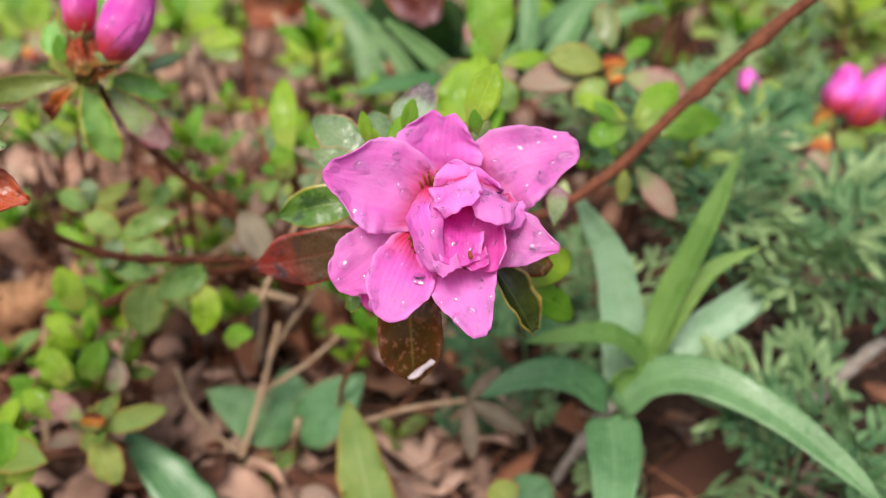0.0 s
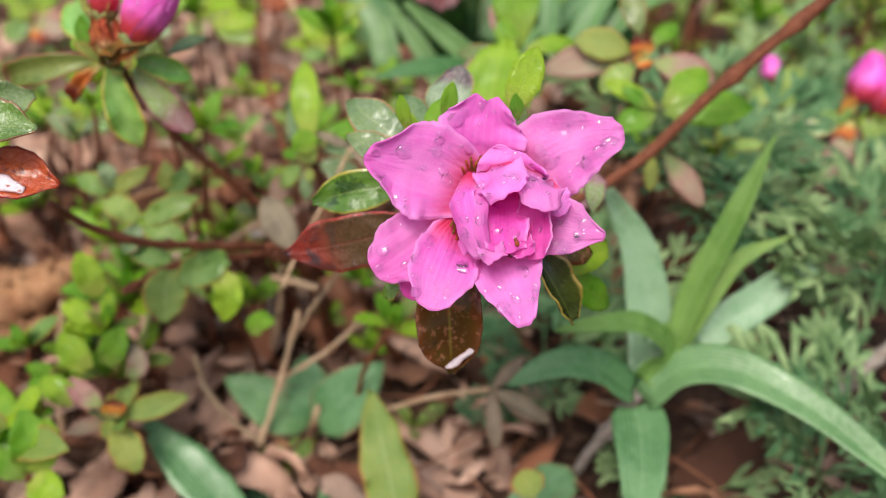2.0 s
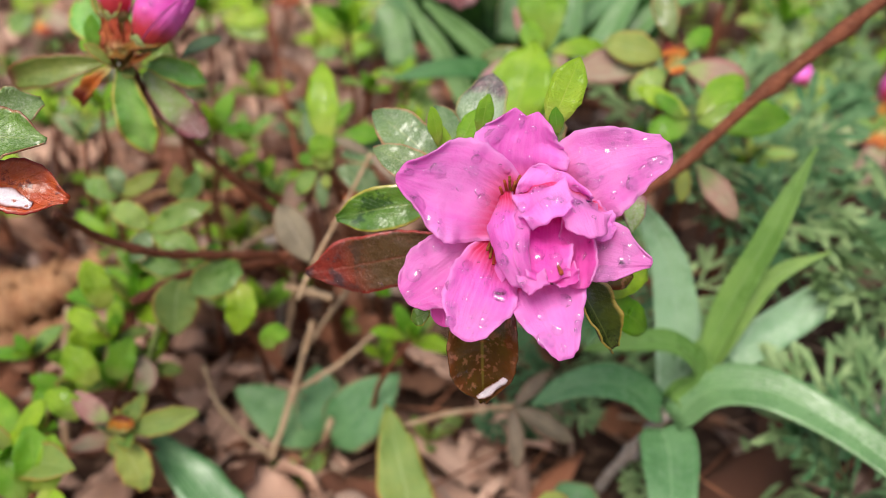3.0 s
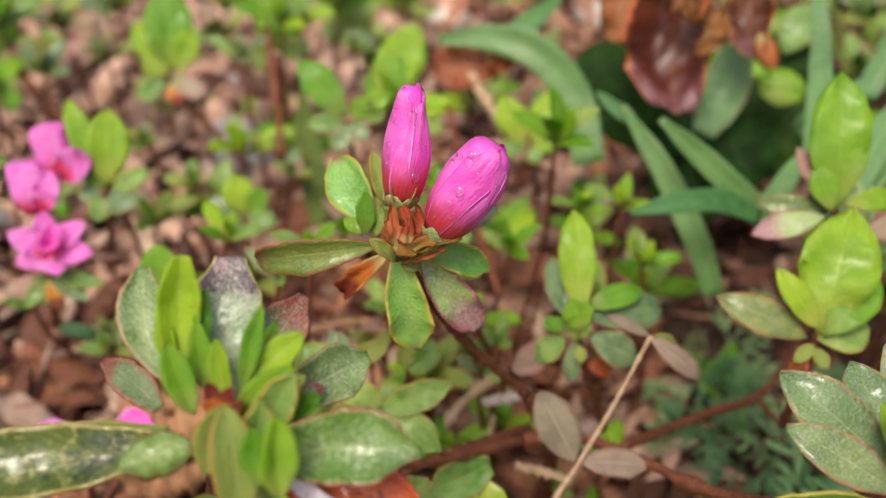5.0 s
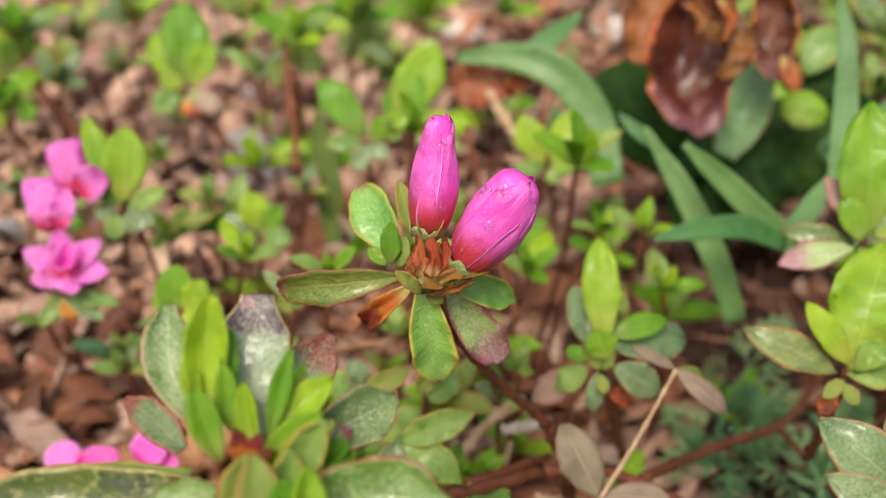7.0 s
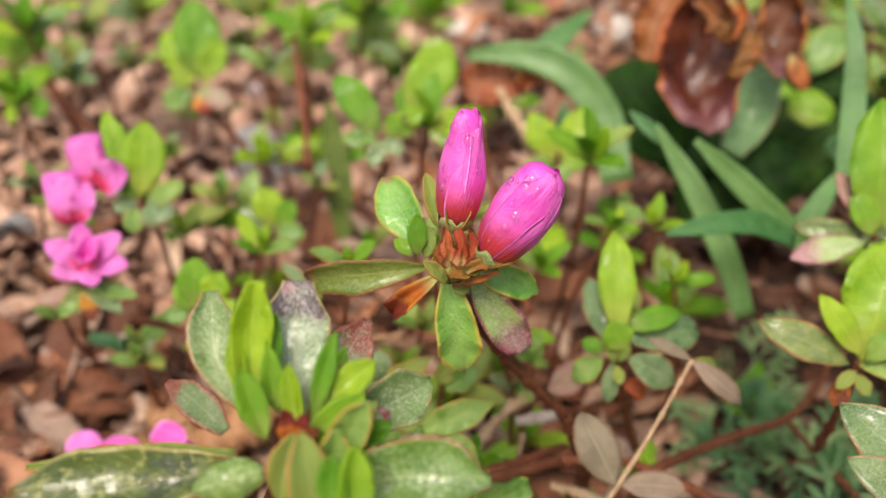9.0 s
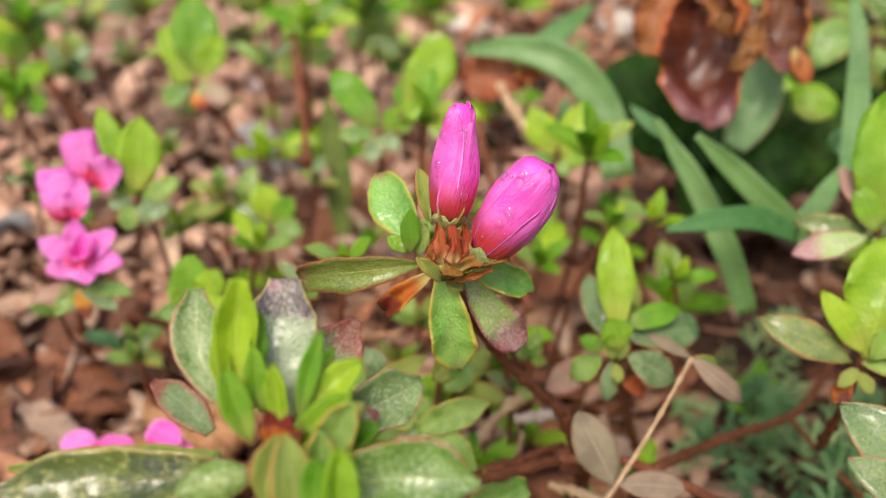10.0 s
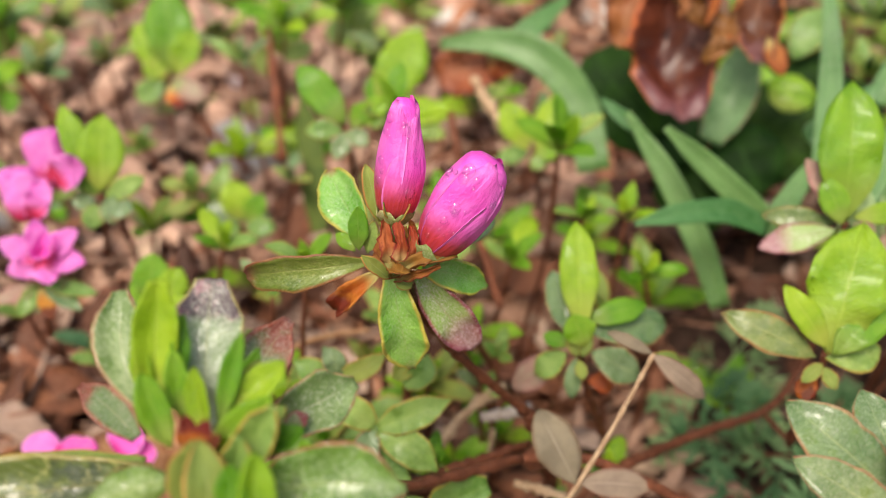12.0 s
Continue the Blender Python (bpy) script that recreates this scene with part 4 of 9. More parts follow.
def build_litter():
    rng = random.Random(4)
    kinds = [litter_leaf_mesh(k) for k in range(10)]
    for me in kinds:
        me.materials.append(M["litter"])
    for k in range(290):
        y = 0.16 + 0.62 * rng.random()
        x = rng.uniform(-0.30, 0.30) * (0.7 + y)  - 0.05
        if x > (0.02 if y < 0.42 else 0.16) and rng.random() < 0.8:
            x -= 0.30
        size = rng.uniform(0.020, 0.050) * (0.6 if y < 0.21 else 1.0)
        ob = new("fallen_leaf", kinds[k % 10])
        ob.matrix_world = pose(x, y, ground_height(x, y) + rng.uniform(0.003, 0.020), rng.uniform(-38, 38), rng.uniform(-38, 38), rng.uniform(0, 360)) @ Matrix.Diagonal((size, size, size, 1))
        tagged(ob, "curled brown dead leaf lying on the damp soil", "fallen leaf", "leaf litter")
    # the countless rest as one layer
    edge = random.Random(12)
    layers = {"leaf_litter": [[], [], 0], "dry_leaf_litter": [[], [], 0]}
    flat = []
    for me in [litter_leaf_mesh(20 + k, (5, 3)) for k in range(8)] + [litter_leaf_mesh(40 + k, (4, 2)) for k in range(8)]:
        flat.append((np.array([v.co for v in me.vertices]), [tuple(p.vertices) for p in me.polygons]))
    for k in range(18500):
        y = 0.05 + 1.9 * rng.random() ** 1.15
        x = rng.uniform(-0.75, 0.75) * (0.45 + 0.7 * y)
        if k >= 13000:
            x, y = rng.uniform(-0.75, 0.0) * (0.3 + 0.9 * (y - 0.05)), 0.3 + 1.0 * rng.random() ** 1.3
        elif k >= 9000:
            x, y = rng.gauss(0, 0.9), 0.5 + rng.gauss(0, 0.9)
        if x > (0.02 if y < 0.42 else 0.16) and 0 < y < 0.95 and x < 0.7 and rng.random() < 0.8:
            continue
        size = rng.uniform(0.011, 0.044)
        m = pose(x, y, ground_height(x, y) + rng.uniform(-0.002, 0.016), rng.uniform(-34, 34), rng.uniform(-34, 34), rng.uniform(0, 360))
        v, f = flat[k % 8 + (8 if k >= 9000 else 0)]
        r = np.array(m.to_3x3())
        drift = noise.noise(Vector((x * 6, y * 6, 7.0)))
        border = x + 0.16 * noise.noise(Vector((x * 3, y * 3, 1.0))) + edge.gauss(0, 0.03 + 0.05 * y)
        # the paler tan goes to the far left and a near patch
        dry = (border < -0.06 and y > 0.41 + 0.05 * drift) or (-0.165 < x < 0.01 and y < 0.325 + 0.05 * drift)
        heap = layers["dry_leaf_litter" if dry else "leaf_litter"]
        heap[0].append((v * size) @ r.T + np.array(m.translation))
        heap[1] += [tuple(heap[2] + i for i in q) for q in f]
        heap[2] += len(v)
    bits, ends, count = [], [], 0
    for k in range(2600):
        y = 0.12 + 1.3 * rng.random()
        x = rng.uniform(-0.7, 0.7) * (0.4 + 0.7 * y)
        z = ground_height(x, y) + rng.uniform(0.002, 0.016)
        th, far, r = rng.uniform(0, 3.14), rng.uniform(0.012, 0.07), rng.uniform(0.0003, 0.0010)
        a = np.array((x, y, z))
        mid = a + np.array((math.cos(th), math.sin(th), rng.uniform(-0.1, 0.35))) * far * 0.5 + np.array((rng.uniform(-1, 1), rng.uniform(-1, 1), 0)) * far * 0.08
        e = mid + np.array((math.cos(th + 0.2), math.sin(th + 0.2), rng.uniform(-0.3, 0.2))) * far * 0.5
        for c in (a, mid, e):
            for q in range(4):
                w = math.pi / 2 * q
                bits.append(c + r * (np.array((-math.sin(th), math.cos(th), 0)) * math.cos(w) + np.array((0, 0, 1)) * math.sin(w)))
        for ring in (0, 4):
            for q in range(4):
                n = (q + 1) % 4
                ends.append((count + ring + q, count + ring + n, count + ring + 4 + n, count + ring + 4 + q))
        count += 12
    crumbs = new("twig_litter", mesh_of("twig_litter", bits, ends))
    crumbs.data.materials.append(M["litter_far"])
    tagged(crumbs, "scattered bits of dry twig and stalk in the litter", "leaf litter", kind="stuff")
    for name, mat, words in (("leaf_litter", "litter_far", "layer of small damp brown dead leaves over the soil"), ("dry_leaf_litter", "litter_pale", "paler tan dead leaves and crumbs over the soil")):
        layer = new(name, mesh_of(name, np.vstack(layers[name][0]), layers[name][1]))
        layer.data.materials.append(M[mat])
        tagged(layer, words, "leaf litter", kind="stuff")


def build_green_cover():
    """A thick low growth of fresh leaves behind the strap-leaved plants."""
    rng = random.Random(31)
    for name, kind, count in (("fresh_ground_cover", "bright", 420), ("green_ground_cover", "green", 520)):
        verts, faces, uvs, n = [], [], [], 0
        shapes = []
        for k in range(6):
            me = Blade(arched((0, 0, 0), (1, 0, 0), (0, 0, 1), 0.1, 8), rng.uniform(0.28, 0.45), (0, 0, 1), cup=0.3, fold=0.15, ruffle=0.08, seed=300 + k, thick=0.01).mesh("leaf", 6, 4)
            shapes.append((np.array([v.co for v in me.vertices]), [tuple(p.vertices) for p in me.polygons], [(q.uv[0], q.uv[1]) for q in me.uv_layers[0].data], [v for p in me.polygons for v in p.vertices]))
        for k in range(count):
            y = rng.uniform(0.44, 1.15)
            x = 0.085 + 0.05 * (y - 0.44) + (0.10 + 0.38 * y) * rng.random()
            tuft = noise.noise(Vector((x * 11, y * 11, 5.0)))
            if tuft < -0.12:
                continue
            size = rng.uniform(0.018, 0.034)
            m = pose(x, y, ground_height(x, y) + rng.uniform(0.012, 0.035) + 0.06 * max(0.0, tuft), rng.uniform(-30, 30), rng.uniform(-75, 5), rng.uniform(0, 360))
            v, f, uv, corner = shapes[k % 6]
            at = dict(zip(corner, uv))
            verts.append((v * size) @ np.array(m.to_3x3()).T + np.array(m.translation))
            faces += [tuple(n + i for i in q) for q in f]
            uvs += [at[i] for i in range(len(v))]
            n += len(v)
        ob = new(name, mesh_of(name, np.vstack(verts), faces, uvs))
        ob.data.materials.append(M[kind])
        tagged(ob, "thick low growth of small fresh green leaves on the soil", "ground cover", kind="stuff")


def pebble(x, y, size, kind, seed, label):
    bm = bmesh.new()
    bmesh.ops.create_icosphere(bm, subdivisions=3, radius=size)
    for v in bm.verts:
        k = 1 + 0.25 * noise.noise(v.co / size * 0.9 + Vector((seed, 0, 0))) + 0.06 * noise.noise(v.co / size * 4 + Vector((seed, 3, 0)))
        v.co = Vector((v.co.x * k, v.co.y * k * 0.8, v.co.z * k * 0.62))
    me = bpy.data.meshes.new("pebble")
    bm.to_mesh(me)
    bm.free()
    me.polygons.foreach_set("use_smooth", [True] * len(me.polygons))
    me.materials.append(M[kind])
    ob = new("pebble", me)
    ob.location = (x, y, ground_height(x, y) + size * 0.62)
    tagged(ob, label, "stone", "pebbles")


def build_seedlings():
    """Low green seedlings and sprig tips scattered through the litter."""
    rng = random.Random(9)
    for k in range(56):
        y = rng.uniform(0.34, 1.25)
        x = rng.uniform(-0.62, 0.55) * y + (-0.04 if y < 0.6 else 0)
        z = ground_height(x, y) + rng.uniform(0.02, 0.07)
        sprig((x, y, z), rng.uniform(0.016, 0.03), rng.randint(5, 8), rng.choice((["bright", "bright", "green"], ["green", "bright", "grey"], ["green", "heart"], ["bright", "lime", "pink_leaf"])),
              seed=200 + k, label="low green seedling rising from the leaf litter", group="seedlings")


build_ground()
build_litter()
build_green_cover()
build_seedlings()


# ---- plants ----
flower_shoot = thing("azalea_shoot", (0.0021, 0.1727, 0.1516), "azalea shoot bearing one open double pink flower, wet with rain", "shrub shoot", "azalea shoots")
stem(flower_shoot, [(0.0020, 0.1638, 0.1617), (0.0022, 0.1741, 0.1483), (0.0025, 0.1980, 0.1262), (-0.0271, 0.2372, 0.0947)], 0.00160, 0.00190, "bark", "stem")
leaf(flower_shoot, (-0.0134, 0.1833, 0.1633), (-0.0316, 0.1943, 0.1740), 0.0102, (-0.01, -0.70, 0.71), "grey")
leaf(flower_shoot, (-0.0128, 0.1796, 0.1614), (-0.0312, 0.1868, 0.1686), 0.0080, (0.03, -0.66, 0.75), "grey")
leaf(flower_shoot, (-0.0118, 0.1847, 0.1635), (-0.0176, 0.1989, 0.1734), 0.0090, (-0.19, -0.61, 0.77), "grey")
leaf(flower_shoot, (-0.0099, 0.1873, 0.1654), (-0.0042, 0.2070, 0.1780), 0.0116, (-0.20, -0.48, 0.85), "burnt")
leaf(flower_shoot, (0.0046, 0.1865, 0.1624), (0.0099, 0.2003, 0.1717), 0.0099, (-0.26, -0.47, 0.85), "old")
leaf(flower_shoot, (0.0057, 0.1874, 0.1619), (-0.0073, 0.1827, 0.1606), 0.0065, (0.08, -0.45, 0.89), "amber", crumple=0.2, lobes=0.3, label="withered orange leaf")
leaf(flower_shoot, (-0.0084, 0.1842, 0.1627), (-0.0080, 0.1911, 0.1691), 0.0052, (-0.24, -0.65, 0.72), "lime")
leaf(flower_shoot, (-0.0138, 0.1803, 0.1677), (-0.0170, 0.1867, 0.1751), 0.0034, (-0.13, -0.78, 0.61), "bright")
leaf(flower_shoot, (-0.0125, 0.1820, 0.1702), (-0.0082, 0.1894, 0.1772), 0.0045, (-0.24, -0.59, 0.77), "bright")
leaf(flower_shoot, (-0.0055, 0.1872, 0.1671), (-0.0037, 0.1909, 0.1723), 0.0047, (-0.32, -0.72, 0.62), "sepal")
blade_leaf(flower_shoot, [(-0.0139, 0.1696, 0.1544), (-0.0300, 0.1709, 0.1493), (-0.0458, 0.1733, 0.1438)], 0.0137, (0.25, -0.93, 0.25), "mottled", widths=(0.5, 0.85, 1.0, 0.85, 0.15), cup=0.15, label='mottled red-brown leaf with dark blotches', drops=3)
blade_leaf(flower_shoot, [(-0.0179, 0.1756, 0.1618), (-0.0275, 0.1740, 0.1612), (-0.0388, 0.1759, 0.1569)], 0.0094, (0.13, -0.85, 0.50), "glossy", widths=(0.4, 0.85, 1.0, 0.8, 0.15), cup=0.3, label='glossy dark green leaf with a pale rim')
blade_leaf(flower_shoot, [(-0.0075, 0.1564, 0.1514), (-0.0071, 0.1518, 0.1418), (-0.0065, 0.1490, 0.1286)], 0.0137, (-0.00, -0.78, 0.63), "wine", widths=(0.8, 0.95, 1.0, 0.78, 0.08), cup=0.55, dome=0.1, label='wet wine-red leaf with an olive middle', drops=4)
blade_leaf(flower_shoot, [(0.0111, 0.1591, 0.1548), (0.0159, 0.1565, 0.1472), (0.0206, 0.1555, 0.1385)], 0.0077, (0.20, -0.45, 0.87), "black_green", widths=(0.5, 0.95, 1.0, 0.85, 0.3), cup=0.9, fold=0.0, dome=0.0, label='glossy dark leaf with a yellow rim')
# strip coloured like the sky's reflection at the leaf tip
blade_leaf(flower_shoot, [(-0.0079, 0.1479, 0.1314), (-0.0048, 0.1479, 0.1338), (-0.0011, 0.1486, 0.1370)], 0.0021, (-0.01, -0.75, 0.66), "film", name='film', label='pale painted sky glare at a leaf tip', lobes=0.6, crumple=0.15, widths=(0.35, 0.9, 1.0, 0.8, 0.3), cup=-0.5, thick=0.0003)
leaf(flower_shoot, (0.0109, 0.1626, 0.1543), (0.0255, 0.1672, 0.1486), 0.0080, (0.45, -0.62, 0.65), "wine")
leaf(flower_shoot, (-0.0180, 0.1550, 0.1481), (-0.0217, 0.1556, 0.1453), 0.0038, (-0.49, -0.71, 0.51), "glossy")
leaf(flower_shoot, (0.0061, 0.1787, 0.1773), (0.0119, 0.1853, 0.1911), 0.0074, (-0.11, -0.88, 0.47), "bright")
leaf(flower_shoot, (0.0077, 0.1774, 0.1772), (0.0068, 0.1787, 0.1828), 0.0030, (0.05, -0.97, 0.23), "bright")
leaf(flower_shoot, (-0.0082, 0.1780, 0.1762), (-0.0068, 0.1800, 0.1849), 0.0038, (-0.04, -0.97, 0.24), "bright")
leaf(flower_shoot, (-0.0167, 0.1796, 0.1732), (-0.0183, 0.1813, 0.1813), 0.0031, (0.18, -0.95, 0.23), "bright")
leaf(flower_shoot, (0.0141, 0.1676, 0.1438), (0.0320, 0.1821, 0.1422), 0.0110, (0.39, -0.39, 0.83), "bright")
leaf(flower_shoot, (0.0168, 0.1673, 0.1432), (0.0330, 0.1752, 0.1279), 0.0083, (0.68, -0.61, 0.41), "bright")
leaf(flower_shoot, (0.0268, 0.1792, 0.1523), (0.0295, 0.1932, 0.1555), 0.0056, (-0.01, -0.22, 0.98), "purple")
flower = part("flower", tube_mesh("flower", [(0.0014, 0.1675, 0.1564), (0.0013, 0.1580, 0.1638), (0.0013, 0.1534, 0.1678)], 0.0014, 0.0032, np.array(flower_shoot.location)), "sepal", flower_shoot, "open double pink flower, petals dotted with rain")
petal(flower, [(0.0002, 0.1613, 0.1674), (-0.0115, 0.1587, 0.1743), (-0.0243, 0.1569, 0.1789)], 0.0194, (0.06, -0.87, 0.49), "petal", drops=20, widths=(0.35, 0.78, 1.0, 0.92, 0.38), cup=0.22, dome=0.75, ruffle=0.08, fold=0.05)
petal(flower, [(0.0002, 0.1650, 0.1676), (-0.0008, 0.1671, 0.1781), (0.0004, 0.1703, 0.1865)], 0.0198, (-0.01, -0.89, 0.46), "petal", drops=15, widths=(0.5, 0.85, 1.0, 0.86, 0.5), cup=0.2, dome=0.45, ruffle=0.2, notch=0.08, skew=-0.08)
petal(flower, [(0.0045, 0.1644, 0.1666), (0.0158, 0.1664, 0.1751), (0.0291, 0.1680, 0.1793)], 0.0181, (-0.10, -0.88, 0.47), "petal", drops=22, widths=(0.5, 0.95, 1.0, 0.76, 0.36), cup=0.12, dome=0.5, ruffle=0.12)
petal(flower, [(0.0062, 0.1587, 0.1634), (0.0153, 0.1536, 0.1648), (0.0242, 0.1508, 0.1640)], 0.0127, (-0.09, -0.84, 0.54), "petal", drops=14, widths=(0.6, 1.0, 1.0, 0.74, 0.16), cup=0.15, dome=0.6)
petal(flower, [(-0.0047, 0.1603, 0.1640), (-0.0140, 0.1536, 0.1612), (-0.0228, 0.1482, 0.1566)], 0.0138, (0.07, -0.83, 0.55), "petal", drops=12, widths=(0.5, 0.8, 0.95, 1.0, 0.62), cup=0.15, dome=0.45, ruffle=0.15)
petal(flower, [(-0.0083, 0.1593, 0.1589), (-0.0131, 0.1536, 0.1539), (-0.0157, 0.1501, 0.1485)], 0.0087, (0.06, -0.81, 0.58), "petal_deep", drops=3, widths=(0.6, 0.9, 1.0, 0.95, 0.6), cup=0.1, dome=0.5)
petal(flower, [(-0.0046, 0.1579, 0.1641), (-0.0084, 0.1453, 0.1613), (-0.0116, 0.1386, 0.1547)], 0.0131, (0.04, -0.82, 0.57), "petal", drops=19, widths=(0.35, 0.8, 1.0, 1.0, 0.62), cup=0.15, dome=0.5, ruffle=0.12)
petal(flower, [(0.0020, 0.1566, 0.1621), (0.0047, 0.1441, 0.1594), (0.0075, 0.1368, 0.1519)], 0.0143, (-0.04, -0.81, 0.59), "petal", drops=19, widths=(0.6, 0.95, 1.0, 0.74, 0.34), cup=0.18, dome=0.5, ruffle=0.14, skew=0.06)
petal(flower, [(-0.0056, 0.1573, 0.1631), (-0.0063, 0.1520, 0.1623), (-0.0047, 0.1476, 0.1611)], 0.0068, (0.02, -0.83, 0.55), "petal", drops=3, widths=(0.6, 0.9, 1.0, 0.95, 0.6), dome=0.6, cup=0.3)
petal(flower, [(0.0059, 0.1619, 0.1701), (0.0061, 0.1586, 0.1760), (0.0072, 0.1591, 0.1786)], 0.0138, (-0.04, -0.69, 0.72), "petal", drops=7, widths=(0.7, 0.9, 1.0, 1.0, 0.8), cup=0.25, ruffle=0.35, dome=0.2)
petal(flower, [(-0.0040, 0.1613, 0.1728), (-0.0058, 0.1502, 0.1742), (-0.0044, 0.1452, 0.1701), (-0.0015, 0.1424, 0.1641)], 0.0059, (-0.44, -0.76, 0.47), "petal", drops=9, widths=(0.55, 0.95, 1.0, 0.95, 0.6), cup=-0.55, ruffle=0.2, dome=0.25)
petal(flower, [(-0.0004, 0.1600, 0.1744), (-0.0015, 0.1491, 0.1742), (-0.0015, 0.1440, 0.1702), (-0.0002, 0.1422, 0.1656)], 0.0036, (-0.00, -0.85, 0.53), "petal", drops=4, widths=(0.7, 1.0, 1.0, 0.9, 0.6), cup=-0.6, ruffle=0.25, dome=0.3)
petal(flower, [(0.0048, 0.1592, 0.1714), (0.0037, 0.1518, 0.1693), (0.0034, 0.1460, 0.1677), (0.0036, 0.1415, 0.1664)], 0.0091, (-0.03, -0.84, 0.53), "petal_deep", drops=3, widths=(0.45, 0.78, 1.0, 1.0, 0.85), cup=0.12, ruffle=0.25, dome=0.15, crumple=0.06)
petal(flower, [(0.0088, 0.1557, 0.1734), (0.0099, 0.1497, 0.1679), (0.0096, 0.1424, 0.1641)], 0.0068, (-0.42, -0.77, 0.49), "petal_deep", drops=3, widths=(0.6, 0.9, 1.0, 1.0, 0.7), cup=0.35, ruffle=0.15, dome=0.3)
petal(flower, [(0.0015, 0.1617, 0.1753), (0.0022, 0.1515, 0.1779), (0.0039, 0.1457, 0.1764)], 0.0103, (-0.25, -0.53, 0.81), "petal", drops=8, widths=(0.5, 0.85, 1.0, 1.0, 0.8), cup=-0.22, ruffle=0.32, dome=0.3, notch=0.08)
petal(flower, [(0.0085, 0.1605, 0.1752), (0.0102, 0.1505, 0.1764), (0.0118, 0.1451, 0.1737)], 0.0094, (0.35, -0.70, 0.62), "petal", drops=8, widths=(0.6, 0.95, 1.0, 1.0, 0.75), cup=-0.25, ruffle=0.18, dome=0.35)
petal(flower, [(0.0116, 0.1596, 0.1721), (0.0137, 0.1543, 0.1712), (0.0150, 0.1513, 0.1686)], 0.0076, (0.30, -0.71, 0.64), "petal", drops=3, widths=(0.7, 0.95, 1.0, 0.9, 0.6), cup=-0.1, ruffle=0.2, dome=0.5)
petal(flower, [(0.0001, 0.1485, 0.1660), (0.0003, 0.1429, 0.1667), (0.0017, 0.1400, 0.1659)], 0.0053, (-0.01, -0.83, 0.56), "petal", drops=3, widths=(0.7, 0.95, 1.0, 1.0, 0.8), cup=-0.2, ruffle=0.35, dome=0.2)
petal(flower, [(0.0063, 0.1476, 0.1666), (0.0065, 0.1431, 0.1669), (0.0073, 0.1412, 0.1658)], 0.0049, (-0.05, -0.83, 0.56), "petal_deep", drops=2, widths=(0.7, 0.95, 1.0, 1.0, 0.8), cup=-0.2, ruffle=0.35, dome=0.2)
part("stamen", tube_mesh("stamen", [(-0.0016, 0.1640, 0.1696), (-0.0033, 0.1615, 0.1732), (-0.0041, 0.1600, 0.1763)], 0.00035, 0.00030, np.array(flower_shoot.location), n=6, around=6), "sepal", flower)
part("stamen", tube_mesh("stamen", [(-0.0016, 0.1640, 0.1696), (-0.0027, 0.1618, 0.1735), (-0.0031, 0.1604, 0.1769)], 0.00035, 0.00030, np.array(flower_shoot.location), n=6, around=6), "sepal", flower)
part("stamen", tube_mesh("stamen", [(-0.0016, 0.1640, 0.1696), (-0.0022, 0.1615, 0.1731), (-0.0020, 0.1599, 0.1762)], 0.00035, 0.00030, np.array(flower_shoot.location), n=6, around=6), "sepal", flower)
part("stamen", tube_mesh("stamen", [(-0.0016, 0.1640, 0.1696), (-0.0017, 0.1618, 0.1736), (-0.0011, 0.1606, 0.1771)], 0.00035, 0.00030, np.array(flower_shoot.location), n=6, around=6), "sepal", flower)
part("stamen", tube_mesh("stamen", [(-0.0023, 0.1636, 0.1691), (-0.0040, 0.1610, 0.1724), (-0.0049, 0.1593, 0.1752)], 0.00035, 0.00030, np.array(flower_shoot.location), n=6, around=6), "sepal", flower)
part("stamen", tube_mesh("stamen", [(-0.0047, 0.1603, 0.1640), (-0.0062, 0.1561, 0.1649), (-0.0071, 0.1527, 0.1653)], 0.00035, 0.00030, np.array(flower_shoot.location), n=6, around=6), "sepal", flower)
part("stamen", tube_mesh("stamen", [(-0.0044, 0.1603, 0.1640), (-0.0059, 0.1557, 0.1642), (-0.0066, 0.1519, 0.1640)], 0.00035, 0.00030, np.array(flower_shoot.location), n=6, around=6), "sepal", flower)
part("stamen", tube_mesh("stamen", [(-0.0040, 0.1600, 0.1635), (-0.0053, 0.1552, 0.1635), (-0.0059, 0.1513, 0.1630)], 0.00035, 0.00030, np.array(flower_shoot.location), n=6, around=6), "sepal", flower)
part("stamen", tube_mesh("stamen", [(0.0053, 0.1442, 0.1678), (0.0053, 0.1403, 0.1691)], 0.00030, 0.00050, np.array(flower_shoot.location), n=6, around=6), "sepal", flower)

bud_shoot = thing("azalea_shoot", (-0.1018, 0.2389, 0.1627), "azalea shoot with two closed magenta buds and a whorl of leaves", "shrub shoot", "azalea shoots")
stem(bud_shoot, [(-0.1011, 0.2371, 0.1671), (-0.0971, 0.2388, 0.1552), (-0.0900, 0.2417, 0.1415), (-0.0799, 0.2477, 0.1249), (-0.0675, 0.2565, 0.1052)], 0.00095, 0.00130, "bark", "stem")
stem(bud_shoot, [(-0.1011, 0.2321, 0.1686), (-0.1009, 0.2333, 0.1756), (-0.1010, 0.2344, 0.1807)], 0.00085, 0.00120, "calyx", "pedicel", knots=0.04)
stem(bud_shoot, [(-0.0999, 0.2323, 0.1689), (-0.0978, 0.2311, 0.1722), (-0.0951, 0.2307, 0.1750)], 0.00085, 0.00120, "calyx", "pedicel", knots=0.04)
bud(bud_shoot, (-0.1009, 0.2351, 0.1797), (-0.0997, 0.2420, 0.2032), 0.0093, (0.05, -0.85, 0.53), seed=1, drops=22, outline=POINTED)
